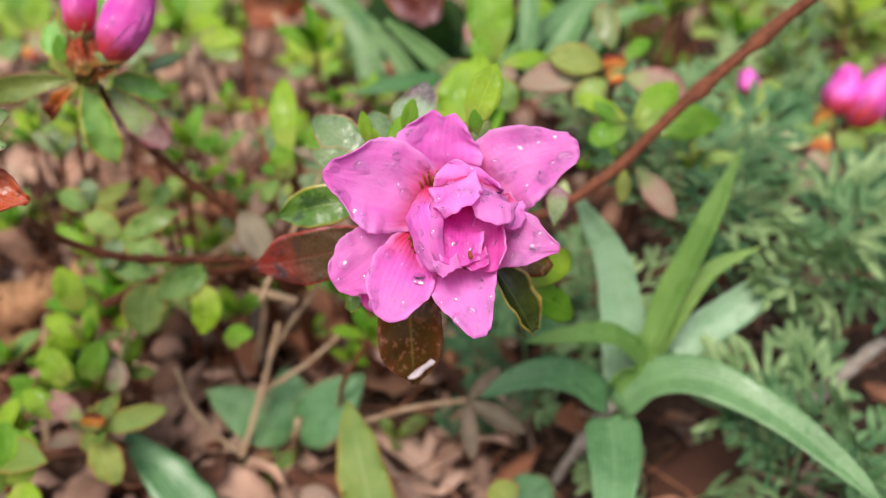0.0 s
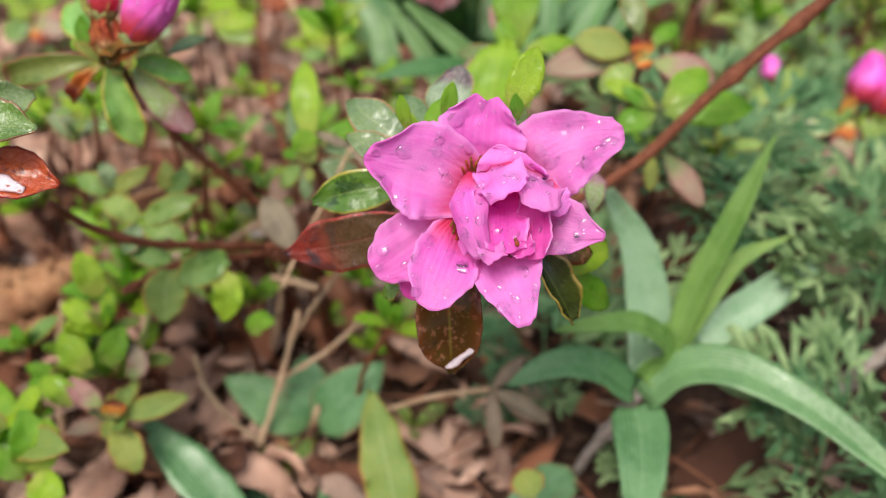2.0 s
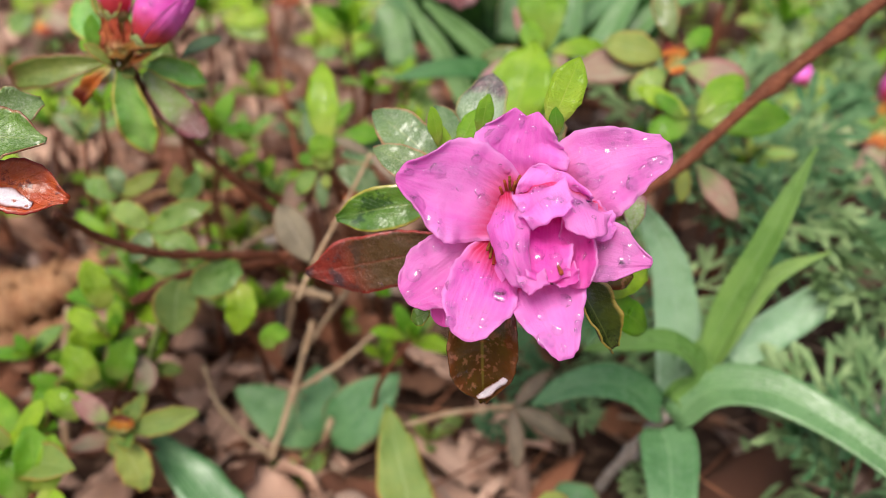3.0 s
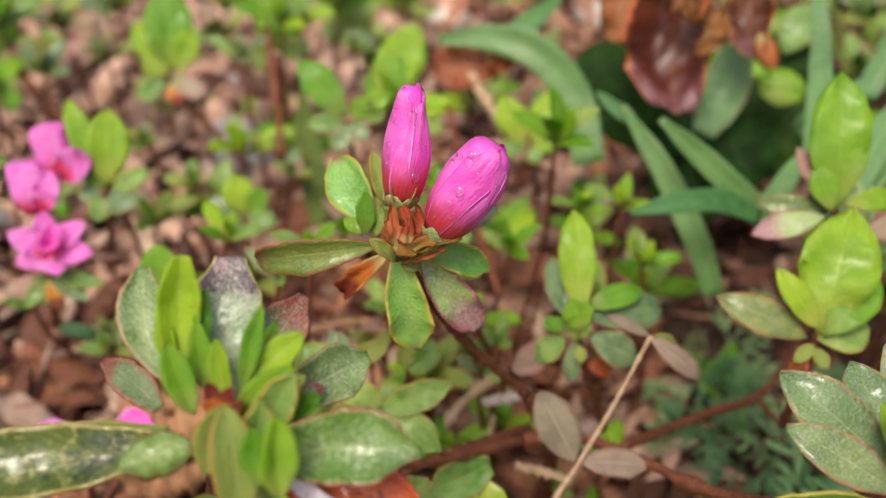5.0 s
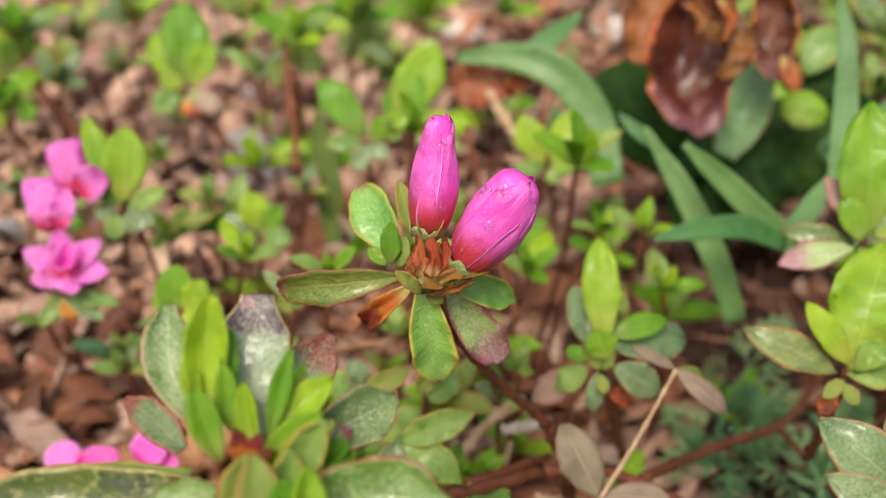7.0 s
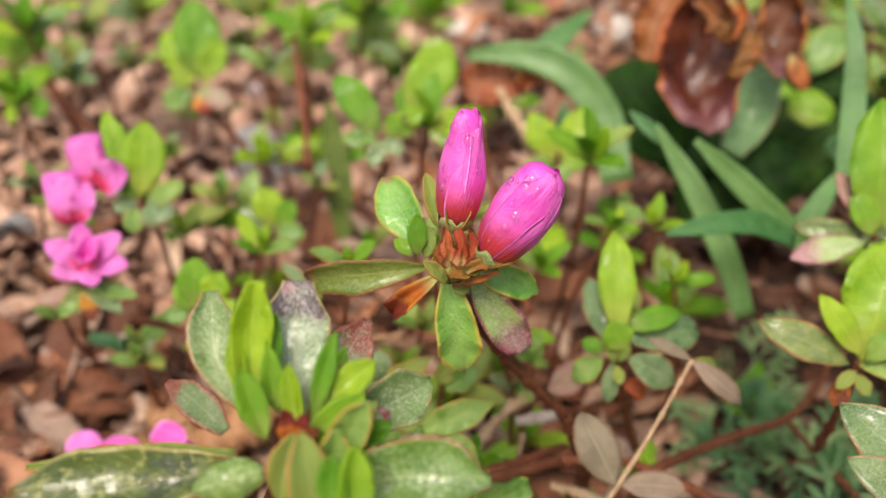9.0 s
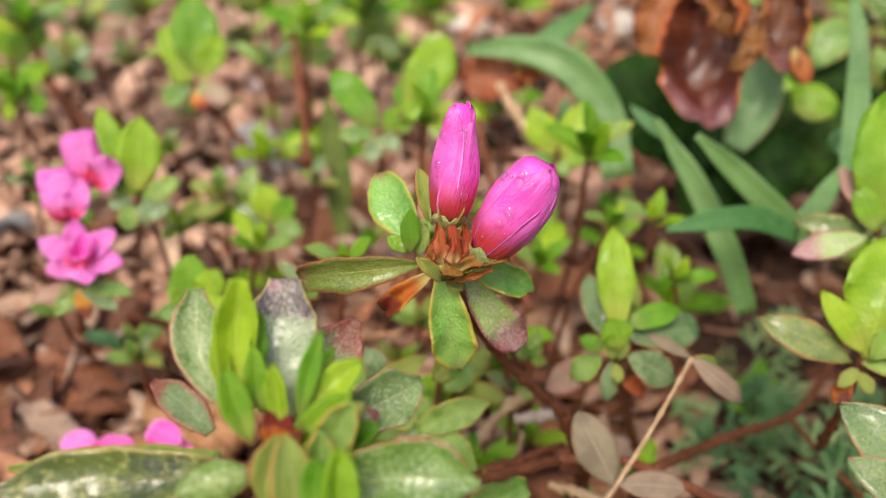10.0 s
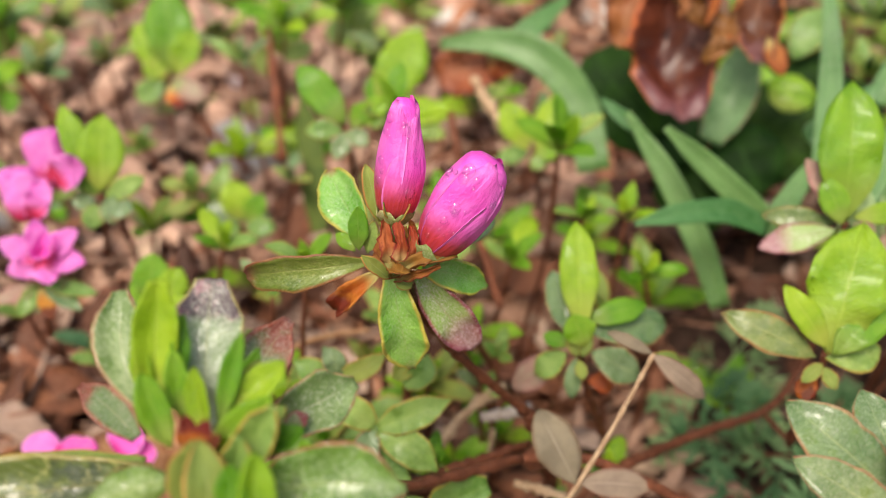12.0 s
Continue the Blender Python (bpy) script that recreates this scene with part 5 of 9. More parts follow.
part("calyx", cup_mesh((-0.1010, 0.2345, 0.1780), (-0.1009, 0.2355, 0.1813), 0.0016, 0.0040, np.array(bud_shoot.location), 3), "calyx", bud_shoot, "hairy green cup under a bud")
part("calyx", cup_mesh((-0.0947, 0.2307, 0.1724), (-0.0929, 0.2317, 0.1752), 0.0016, 0.0040, np.array(bud_shoot.location), 4), "calyx", bud_shoot, "hairy green cup under a bud")
bud(bud_shoot, (-0.0937, 0.2313, 0.1738), (-0.0820, 0.2380, 0.1932), 0.0123, (0.01, -0.83, 0.56), seed=2, drops=34, outline=EGG)
leaf(bud_shoot, (-0.1055, 0.2378, 0.1665), (-0.1340, 0.2376, 0.1610), 0.0082, (-0.09, -0.88, 0.47), "olive", twist=25, bend=0.12, q=0.45, cup=0.5)
leaf(bud_shoot, (-0.1076, 0.2428, 0.1686), (-0.1182, 0.2569, 0.1773), 0.0104, (-0.48, -0.56, 0.68), "sage", cup=0.4)
blade_leaf(bud_shoot, [(-0.1017, 0.2345, 0.1666), (-0.0995, 0.2309, 0.1560), (-0.0968, 0.2311, 0.1421)], 0.0092, (0.04, -0.78, 0.63), "sage", widths=(0.3, 0.75, 1.0, 0.95, 0.15), cup=0.6, dome=0.1, ruffle=0.12)
blade_leaf(bud_shoot, [(-0.0962, 0.2367, 0.1642), (-0.0901, 0.2349, 0.1560), (-0.0827, 0.2370, 0.1445)], 0.0086, (-0.01, -0.79, 0.62), "purple", widths=(0.3, 0.8, 1.0, 0.95, 0.35), cup=0.5, ruffle=0.14)
blade_leaf(bud_shoot, [(-0.0953, 0.2368, 0.1660), (-0.0888, 0.2373, 0.1646), (-0.0810, 0.2401, 0.1595)], 0.0066, (-0.02, -0.81, 0.58), "sage", widths=(0.35, 0.9, 1.0, 0.85, 0.12), cup=0.5, ruffle=0.12)
leaf(bud_shoot, (-0.0889, 0.2458, 0.1649), (-0.0799, 0.2569, 0.1663), 0.0044, (0.30, -0.35, 0.89), "grey")
leaf(bud_shoot, (-0.1031, 0.2345, 0.1670), (-0.1138, 0.2334, 0.1555), 0.0047, (-0.39, -0.81, 0.44), "amber", cup=1.1, q=0.45, ruffle=0.25, crumple=0.2, lobes=0.25)
leaf(bud_shoot, (-0.1088, 0.2372, 0.1694), (-0.1093, 0.2399, 0.1786), 0.0043, (0.12, -0.95, 0.29), "bright")
leaf(bud_shoot, (-0.1071, 0.2378, 0.1684), (-0.1058, 0.2400, 0.1751), 0.0032, (-0.04, -0.95, 0.33), "green")
leaf(bud_shoot, (-0.1044, 0.2376, 0.1767), (-0.1078, 0.2433, 0.1869), 0.0036, (0.13, -0.84, 0.52), "lime", cup=0.6)
leaf(bud_shoot, (-0.1008, 0.2370, 0.1774), (-0.0979, 0.2397, 0.1883), 0.0030, (-0.12, -0.95, 0.28), "green", cup=0.6)
bract(bud_shoot, [(-0.1007, 0.2295, 0.1711), (-0.1023, 0.2301, 0.1766), (-0.1029, 0.2335, 0.1806)], 0.0030, (-0.24, -0.80, 0.55))
bract(bud_shoot, [(-0.0993, 0.2291, 0.1715), (-0.0991, 0.2296, 0.1775), (-0.1003, 0.2325, 0.1809)], 0.0027, (0.23, -0.78, 0.58))
bract(bud_shoot, [(-0.0985, 0.2296, 0.1712), (-0.0967, 0.2299, 0.1760), (-0.0973, 0.2328, 0.1793)], 0.0023, (0.47, -0.70, 0.54))
bract(bud_shoot, [(-0.0999, 0.2282, 0.1710), (-0.0957, 0.2281, 0.1743), (-0.0900, 0.2301, 0.1750)], 0.0028, (-0.01, -0.53, 0.85))
bract(bud_shoot, [(-0.1012, 0.2301, 0.1712), (-0.1034, 0.2318, 0.1738), (-0.1033, 0.2342, 0.1764)], 0.0019, (-0.41, -0.64, 0.65))
bract(bud_shoot, [(-0.1018, 0.2323, 0.1669), (-0.1029, 0.2310, 0.1721), (-0.1024, 0.2319, 0.1769)], 0.0031, (-0.47, -0.74, 0.48))
bract(bud_shoot, [(-0.1000, 0.2335, 0.1669), (-0.0998, 0.2330, 0.1731), (-0.1009, 0.2348, 0.1775)], 0.0035, (0.33, -0.77, 0.55))
bract(bud_shoot, [(-0.0994, 0.2318, 0.1678), (-0.0983, 0.2303, 0.1744), (-0.0989, 0.2324, 0.1792)], 0.0028, (0.60, -0.64, 0.48))
bract(bud_shoot, [(-0.1007, 0.2309, 0.1683), (-0.0960, 0.2281, 0.1729), (-0.0921, 0.2282, 0.1745), (-0.0879, 0.2297, 0.1747)], 0.0025, (-0.02, -0.41, 0.91))
bract(bud_shoot, [(-0.1001, 0.2305, 0.1678), (-0.0959, 0.2279, 0.1708), (-0.0912, 0.2285, 0.1731)], 0.0020, (0.01, -0.68, 0.73))
bract(bud_shoot, [(-0.0974, 0.2328, 0.1727), (-0.0970, 0.2332, 0.1767), (-0.0980, 0.2341, 0.1799)], 0.0026, (0.48, -0.72, 0.51))
bract(bud_shoot, [(-0.1019, 0.2299, 0.1722), (-0.0999, 0.2267, 0.1728), (-0.0971, 0.2266, 0.1725)], 0.0025, (0.06, -0.91, 0.41))
leaf(bud_shoot, (-0.1010, 0.2343, 0.1788), (-0.1028, 0.2323, 0.1849), 0.0023, (0.52, -0.84, -0.12), "lime", cup=0.6, crumple=0.15, lobes=0.3)
leaf(bud_shoot, (-0.1006, 0.2343, 0.1789), (-0.0979, 0.2324, 0.1847), 0.0021, (-0.58, -0.82, -0.01), "lime", cup=0.6, crumple=0.15, lobes=0.3)
leaf(bud_shoot, (-0.1016, 0.2279, 0.1696), (-0.1067, 0.2260, 0.1760), 0.0028, (0.65, -0.68, 0.32), "lime", cup=0.6, crumple=0.15, lobes=0.3)
leaf(bud_shoot, (-0.1008, 0.2322, 0.1670), (-0.0970, 0.2302, 0.1657), 0.0036, (-0.05, -0.61, 0.79), "lime")
leaf(bud_shoot, (-0.1046, 0.2346, 0.1671), (-0.1034, 0.2357, 0.1723), 0.0031, (-0.11, -0.96, 0.25), "lime")
leaf(bud_shoot, (-0.1099, 0.2387, 0.1682), (-0.1142, 0.2414, 0.1706), 0.0032, (0.03, -0.63, 0.77), "bright")

near_shoot = thing("azalea_shoot", (-0.1253, 0.1739, 0.1757), "azalea shoot tip with young bright leaves and weathered older ones", "shrub shoot", "azalea shoots")
stem(near_shoot, [(-0.1248, 0.1739, 0.1757), (-0.1271, 0.1795, 0.1611), (-0.1355, 0.1893, 0.1319)], 0.00150, 0.00170, "bark", "stem")
stem(near_shoot, [(-0.1139, 0.2036, 0.1393), (-0.1089, 0.2128, 0.1262), (-0.0973, 0.2187, 0.1171), (-0.0852, 0.2308, 0.1081), (-0.0682, 0.2474, 0.0968)], 0.00100, 0.00140, "bark", "branch")
blade_leaf(near_shoot, [(-0.1302, 0.1767, 0.1799), (-0.1362, 0.1817, 0.1857), (-0.1391, 0.1910, 0.1921)], 0.0068, (0.11, -0.75, 0.65), "pale", widths=(0.25, 0.6, 0.95, 1.0, 0.3), cup=0.6)
blade_leaf(near_shoot, [(-0.1291, 0.1746, 0.1838), (-0.1297, 0.1790, 0.1919), (-0.1294, 0.1836, 0.2003)], 0.0059, (0.28, -0.72, 0.63), "bright", widths=(0.4, 0.8, 1.0, 0.95, 0.4), cup=0.3, fold=0.3)
blade_leaf(near_shoot, [(-0.1237, 0.1773, 0.1769), (-0.1244, 0.1837, 0.1861), (-0.1253, 0.1936, 0.1934)], 0.0104, (0.21, -0.59, 0.78), "burnt", widths=(0.3, 0.6, 0.9, 1.0, 0.45), cup=0.25, jag=0.05, ruffle=0.15)
blade_leaf(near_shoot, [(-0.1203, 0.1794, 0.1744), (-0.1180, 0.1864, 0.1808), (-0.1142, 0.1954, 0.1847)], 0.0076, (0.18, -0.73, 0.66), "blush", widths=(0.3, 0.7, 1.0, 0.95, 0.25), cup=0.3)
blade_leaf(near_shoot, [(-0.1163, 0.1804, 0.1738), (-0.1091, 0.1839, 0.1767), (-0.1026, 0.1894, 0.1771)], 0.0084, (0.12, -0.71, 0.69), "pale", widths=(0.3, 0.7, 1.0, 0.95, 0.2), cup=0.5, ruffle=0.14)
leaf(near_shoot, (-0.1196, 0.1724, 0.1838), (-0.1169, 0.1793, 0.1953), 0.0029, (0.08, -0.86, 0.50), "bright", fold=0.45)
leaf(near_shoot, (-0.1189, 0.1734, 0.1852), (-0.1109, 0.1786, 0.1905), 0.0047, (-0.04, -0.68, 0.73), "bright", fold=0.45)
leaf(near_shoot, (-0.1258, 0.1688, 0.1824), (-0.1302, 0.1737, 0.1916), 0.0043, (0.37, -0.73, 0.57), "bright", fold=0.45)
leaf(near_shoot, (-0.1252, 0.1733, 0.1836), (-0.1268, 0.1781, 0.1923), 0.0033, (0.29, -0.82, 0.50), "bright", fold=0.45)
blade_leaf(near_shoot, [(-0.1304, 0.1713, 0.1739), (-0.1460, 0.1681, 0.1720), (-0.1644, 0.1638, 0.1721)], 0.0106, (0.33, -0.45, 0.83), "umber", widths=(0.2, 0.6, 0.9, 1.0, 0.9, 0.2), cup=0.4)
blade_leaf(near_shoot, [(-0.1324, 0.1736, 0.1737), (-0.1488, 0.1728, 0.1719), (-0.1663, 0.1722, 0.1685)], 0.0040, (0.26, -0.15, 0.95), "lime", widths=(0.4, 0.9, 1.0, 0.9, 0.2), cup=0.4, crumple=0.12, label="dull olive underside of a rolled leaf edge")
blade_leaf(near_shoot, [(-0.1352, 0.1782, 0.1736), (-0.1406, 0.1819, 0.1757), (-0.1471, 0.1865, 0.1757)], 0.0053, (0.33, -0.66, 0.67), "blush", widths=(0.4, 0.9, 1.0, 0.8, 0.15), cup=0.3)
leaf(near_shoot, (-0.1202, 0.1691, 0.1826), (-0.1117, 0.1736, 0.1885), 0.0042, (-0.12, -0.70, 0.70), "bright", fold=0.5)
blade_leaf(near_shoot, [(-0.1152, 0.1666, 0.1819), (-0.1131, 0.1685, 0.1863), (-0.1110, 0.1701, 0.1903)], 0.0052, (0.17, -0.68, 0.71), "green", widths=(0.4, 0.95, 1.0, 0.85, 0.2), cup=0.2, fold=0.3)
leaf(near_shoot, (-0.1229, 0.1619, 0.1776), (-0.1208, 0.1655, 0.1879), 0.0047, (0.07, -0.95, 0.31), "lime", fold=0.45)
blade_leaf(near_shoot, [(-0.1153, 0.1614, 0.1762), (-0.1153, 0.1636, 0.1829), (-0.1148, 0.1662, 0.1884)], 0.0059, (0.19, -0.64, 0.74), "green", widths=(0.5, 0.95, 1.0, 0.85, 0.2), cup=0.2, fold=0.3)
blade_leaf(near_shoot, [(-0.1254, 0.1649, 0.1801), (-0.1297, 0.1633, 0.1799), (-0.1349, 0.1614, 0.1792)], 0.0066, (0.29, -0.61, 0.73), "wet_green", widths=(0.4, 0.9, 1.0, 0.9, 0.35), cup=-0.45, dome=0.5)
leaf(near_shoot, (-0.1152, 0.1704, 0.1806), (-0.1078, 0.1734, 0.1828), 0.0038, (-0.01, -0.57, 0.82), "bright", fold=0.45)
leaf(near_shoot, (-0.1220, 0.1672, 0.1834), (-0.1224, 0.1680, 0.1898), 0.0028, (0.34, -0.93, 0.13), "amber", crumple=0.15)
leaf(near_shoot, (-0.1213, 0.1672, 0.1834), (-0.1193, 0.1677, 0.1893), 0.0027, (-0.15, -0.98, 0.13), "amber", crumple=0.15)
leaf(near_shoot, (-0.1216, 0.1668, 0.1827), (-0.1176, 0.1667, 0.1877), 0.0023, (-0.49, -0.78, 0.38), "amber", crumple=0.15)
leaf(near_shoot, (-0.1279, 0.1755, 0.1834), (-0.1266, 0.1832, 0.1945), 0.0030, (0.71, -0.61, 0.35), "bright", fold=0.6)
leaf(near_shoot, (-0.1300, 0.1753, 0.1833), (-0.1328, 0.1801, 0.1922), 0.0033, (-0.15, -0.89, 0.44), "bright", fold=0.5)
leaf(near_shoot, (-0.1191, 0.1734, 0.1817), (-0.1152, 0.1794, 0.1900), 0.0032, (0.40, -0.82, 0.40), "green", fold=0.5)
leaf(near_shoot, (-0.1217, 0.1716, 0.1810), (-0.1238, 0.1768, 0.1904), 0.0033, (-0.06, -0.88, 0.48), "bright", fold=0.6)
leaf(near_shoot, (-0.1159, 0.1701, 0.1820), (-0.1101, 0.1730, 0.1876), 0.0036, (-0.21, -0.76, 0.61), "green", fold=0.5)
leaf(near_shoot, (-0.1212, 0.1656, 0.1794), (-0.1173, 0.1681, 0.1862), 0.0036, (0.12, -0.95, 0.27), "bright", fold=0.4)
leaf(near_shoot, (-0.1188, 0.1782, 0.1815), (-0.1160, 0.1833, 0.1887), 0.0026, (0.03, -0.82, 0.57), "bright", fold=0.5)
leaf(near_shoot, (-0.1123, 0.1795, 0.1760), (-0.1090, 0.1810, 0.1779), 0.0030, (-0.13, -0.66, 0.74), "blush")
leaf(near_shoot, (-0.1257, 0.1778, 0.1813), (-0.1246, 0.1786, 0.1842), 0.0029, (-0.06, -0.95, 0.30), "amber")
blade_leaf(near_shoot, [(-0.1177, 0.1694, 0.1736), (-0.1083, 0.1673, 0.1703), (-0.0985, 0.1655, 0.1694), (-0.0906, 0.1652, 0.1671)], 0.0110, (0.27, -0.65, 0.71), "rust", widths=(0.2, 0.5, 0.75, 1.0, 0.9, 0.15), cup=0.25, jag=0.05, crumple=0.07, label='rust-red withered leaf under a pale painted glare streak')
# thin pale blade stands in for wet glare along the rust leaf
blade_leaf(near_shoot, [(-0.1140, 0.1672, 0.1730), (-0.1067, 0.1647, 0.1702), (-0.0970, 0.1623, 0.1674)], 0.0036, (0.29, -0.64, 0.71), "film", name='film', widths=(0.3, 0.8, 0.6, 1.0, 0.5), lobes=0.5, jag=0.1, cup=0.1, label='pale painted streak of wet glare')
blade_leaf(near_shoot, [(-0.1137, 0.1658, 0.1772), (-0.1032, 0.1661, 0.1804), (-0.0924, 0.1662, 0.1800)], 0.0104, (0.09, -0.60, 0.79), "wet_green", widths=(0.25, 0.8, 1.0, 0.9, 0.12), cup=0.5, ruffle=0.15, label='wet glossy green leaf')
leaf(near_shoot, (-0.1170, 0.1571, 0.1742), (-0.1193, 0.1643, 0.1896), 0.0066, (0.44, -0.79, 0.43), "lime", cup=0.3)
leaf(near_shoot, (-0.1113, 0.1576, 0.1783), (-0.1119, 0.1628, 0.1893), 0.0050, (0.37, -0.83, 0.42), "bright", fold=0.45)
leaf(near_shoot, (-0.1139, 0.1578, 0.1803), (-0.1150, 0.1618, 0.1878), 0.0040, (-0.01, -0.88, 0.47), "bright", fold=0.5)
leaf(near_shoot, (-0.1236, 0.1642, 0.1704), (-0.1110, 0.1522, 0.1635), 0.0116, (0.17, -0.35, 0.92), "grey")
leaf(near_shoot, (-0.1236, 0.1643, 0.1706), (-0.1249, 0.1514, 0.1643), 0.0095, (0.34, -0.44, 0.83), "lime", cup=0.5)
blade_leaf(near_shoot, [(-0.1216, 0.1655, 0.1751), (-0.1162, 0.1627, 0.1727), (-0.1124, 0.1608, 0.1699)], 0.0066, (0.36, -0.63, 0.69), "lime", widths=(0.4, 0.9, 1.0, 0.85, 0.3))
blade_leaf(near_shoot, [(-0.1147, 0.1628, 0.1692), (-0.1117, 0.1613, 0.1671), (-0.1092, 0.1592, 0.1641)], 0.0044, (0.33, -0.61, 0.72), "scarlet", label='scarlet leaf tip')

fork = thing("azalea_branch", (-0.0633, 0.2557, 0.0866), "thin brown azalea branches forking close above the litter", "branch")
stem(fork, [(-0.0652, 0.2527, 0.0911), (-0.0566, 0.2675, 0.0681), (-0.0553, 0.2919, 0.0138)], 0.00200, 0.00260, "bark", "branch")
stem(fork, [(-0.0682, 0.2474, 0.0968), (-0.0520, 0.2481, 0.0975), (-0.0392, 0.2426, 0.0982), (-0.0266, 0.2214, 0.1114), (-0.0123, 0.1994, 0.1322), (-0.0090, 0.1882, 0.1511), (-0.0066, 0.1865, 0.1573), (0.0020, 0.1614, 0.1617)], 0.00140, 0.00130, "bark", "branch")
stem(fork, [(-0.0675, 0.2565, 0.1052), (-0.0615, 0.2603, 0.0894), (-0.0533, 0.2707, 0.0687)], 0.00170, 0.00190, "bark", "branch")
stem(fork, [(0.1223, 0.2481, 0.2034), (0.1050, 0.2487, 0.1859), (0.0745, 0.2453, 0.1569), (0.0559, 0.2427, 0.1362), (0.0390, 0.2350, 0.1270), (0.0170, 0.2150, 0.1300), (-0.0085, 0.1930, 0.1450)], 0.00190, 0.00170, "bark", "branch")
stem(fork, [(-0.0362, 0.2650, 0.0771), (-0.0059, 0.2932, 0.0633), (0.0237, 0.3113, 0.0612), (0.0401, 0.3303, 0.0789)], 0.00170, 0.00135, "bark", "branch")
stem(fork, [(0.0200, 0.3093, 0.0587), (0.0305, 0.2896, 0.0560), (0.0359, 0.2778, 0.0561)], 0.00115, 0.00105, "bark", "branch")
stem(fork, [(-0.1097, 0.2250, 0.0940), (-0.0948, 0.2388, 0.0954), (-0.0793, 0.2530, 0.0886), (-0.0645, 0.2671, 0.0817)], 0.00130, 0.00120, "bark", "branch")

mid = thing("azalea_shoot", (-0.0534, 0.2688, 0.1151), "young azalea shoot with upright bright green leaves", "shrub shoot", "azalea shoots")
stem(mid, [(-0.0540, 0.2699, 0.1203), (-0.0486, 0.2731, 0.0983), (-0.0367, 0.2851, 0.0622)], 0.00090, 0.00130, "bark", "stem")
leaf(mid, (-0.0537, 0.2705, 0.1229), (-0.0565, 0.2899, 0.1458), 0.0103, (-0.11, -0.76, 0.63), "bright")
leaf(mid, (-0.0558, 0.2717, 0.1195), (-0.0617, 0.2883, 0.1298), 0.0086, (-0.14, -0.55, 0.82), "grey")
leaf(mid, (-0.0521, 0.2744, 0.1232), (-0.0350, 0.2813, 0.1251), 0.0073, (0.12, -0.53, 0.84), "bright")
leaf(mid, (-0.0530, 0.2659, 0.1214), (-0.0569, 0.2690, 0.1298), 0.0086, (0.10, -0.91, 0.39), "bright")
leaf(mid, (-0.0500, 0.2741, 0.1191), (-0.0276, 0.2843, 0.1166), 0.0126, (0.30, -0.47, 0.83), "grey")
leaf(mid, (-0.0507, 0.2683, 0.1178), (-0.0364, 0.2664, 0.1107), 0.0097, (0.24, -0.70, 0.67), "grey")
leaf(mid, (-0.0546, 0.2672, 0.1164), (-0.0552, 0.2622, 0.1057), 0.0053, (-0.16, -0.89, 0.42), "grey")
leaf(mid, (-0.0571, 0.2692, 0.1160), (-0.0649, 0.2683, 0.1081), 0.0076, (-0.47, -0.70, 0.54), "green")
leaf(mid, (-0.0572, 0.2715, 0.1123), (-0.0711, 0.2719, 0.0996), 0.0094, (-0.52, -0.65, 0.55), "pink_leaf")
leaf(mid, (-0.0567, 0.2688, 0.1189), (-0.0637, 0.2717, 0.1199), 0.0047, (-0.13, -0.59, 0.79), "bright")
leaf(mid, (-0.0497, 0.2713, 0.1045), (-0.0415, 0.2738, 0.1006), 0.0066, (0.49, -0.51, 0.70), "rust")
leaf(mid, (-0.0545, 0.2657, 0.1178), (-0.0575, 0.2675, 0.1241), 0.0034, (0.16, -0.93, 0.34), "lime")
leaf(mid, (-0.0534, 0.2658, 0.1178), (-0.0514, 0.2679, 0.1243), 0.0034, (-0.32, -0.86, 0.39), "lime")
leaf(mid, (-0.0540, 0.2653, 0.1171), (-0.0529, 0.2608, 0.1141), 0.0034, (-0.13, -0.58, 0.81), "lime")

rs = thing("azalea_shoot", (0.0035, 0.2518, 0.1267), "azalea shoot with broad fresh green leaves and an older bronze one", "shrub shoot", "azalea shoots")
stem(rs, [(0.0042, 0.2547, 0.1343), (0.0060, 0.2571, 0.1185), (0.0140, 0.2738, 0.0812)], 0.00100, 0.00140, "bark", "stem")
leaf(rs, (0.0050, 0.2542, 0.1337), (0.0117, 0.2732, 0.1607), 0.0186, (-0.26, -0.76, 0.60), "bright", crumple=0.12, ruffle=0.14)
leaf(rs, (0.0036, 0.2535, 0.1361), (-0.0076, 0.2620, 0.1484), 0.0069, (-0.01, -0.83, 0.56), "bright")
leaf(rs, (0.0052, 0.2527, 0.1349), (0.0196, 0.2629, 0.1460), 0.0100, (-0.18, -0.60, 0.78), "bright")
leaf(rs, (0.0022, 0.2545, 0.1324), (-0.0209, 0.2623, 0.1385), 0.0095, (-0.04, -0.69, 0.72), "old")
leaf(rs, (0.0042, 0.2538, 0.1330), (0.0185, 0.2571, 0.1341), 0.0107, (0.07, -0.58, 0.81), "green")
leaf(rs, (0.0035, 0.2529, 0.1318), (-0.0021, 0.2486, 0.1291), 0.0039, (-0.03, -0.50, 0.87), "lime")
leaf(rs, (0.0036, 0.2525, 0.1311), (0.0063, 0.2479, 0.1281), 0.0039, (-0.20, -0.62, 0.76), "lime")
leaf(rs, (0.0027, 0.2527, 0.1280), (-0.0004, 0.2506, 0.1216), 0.0052, (-0.41, -0.79, 0.45), "rust")

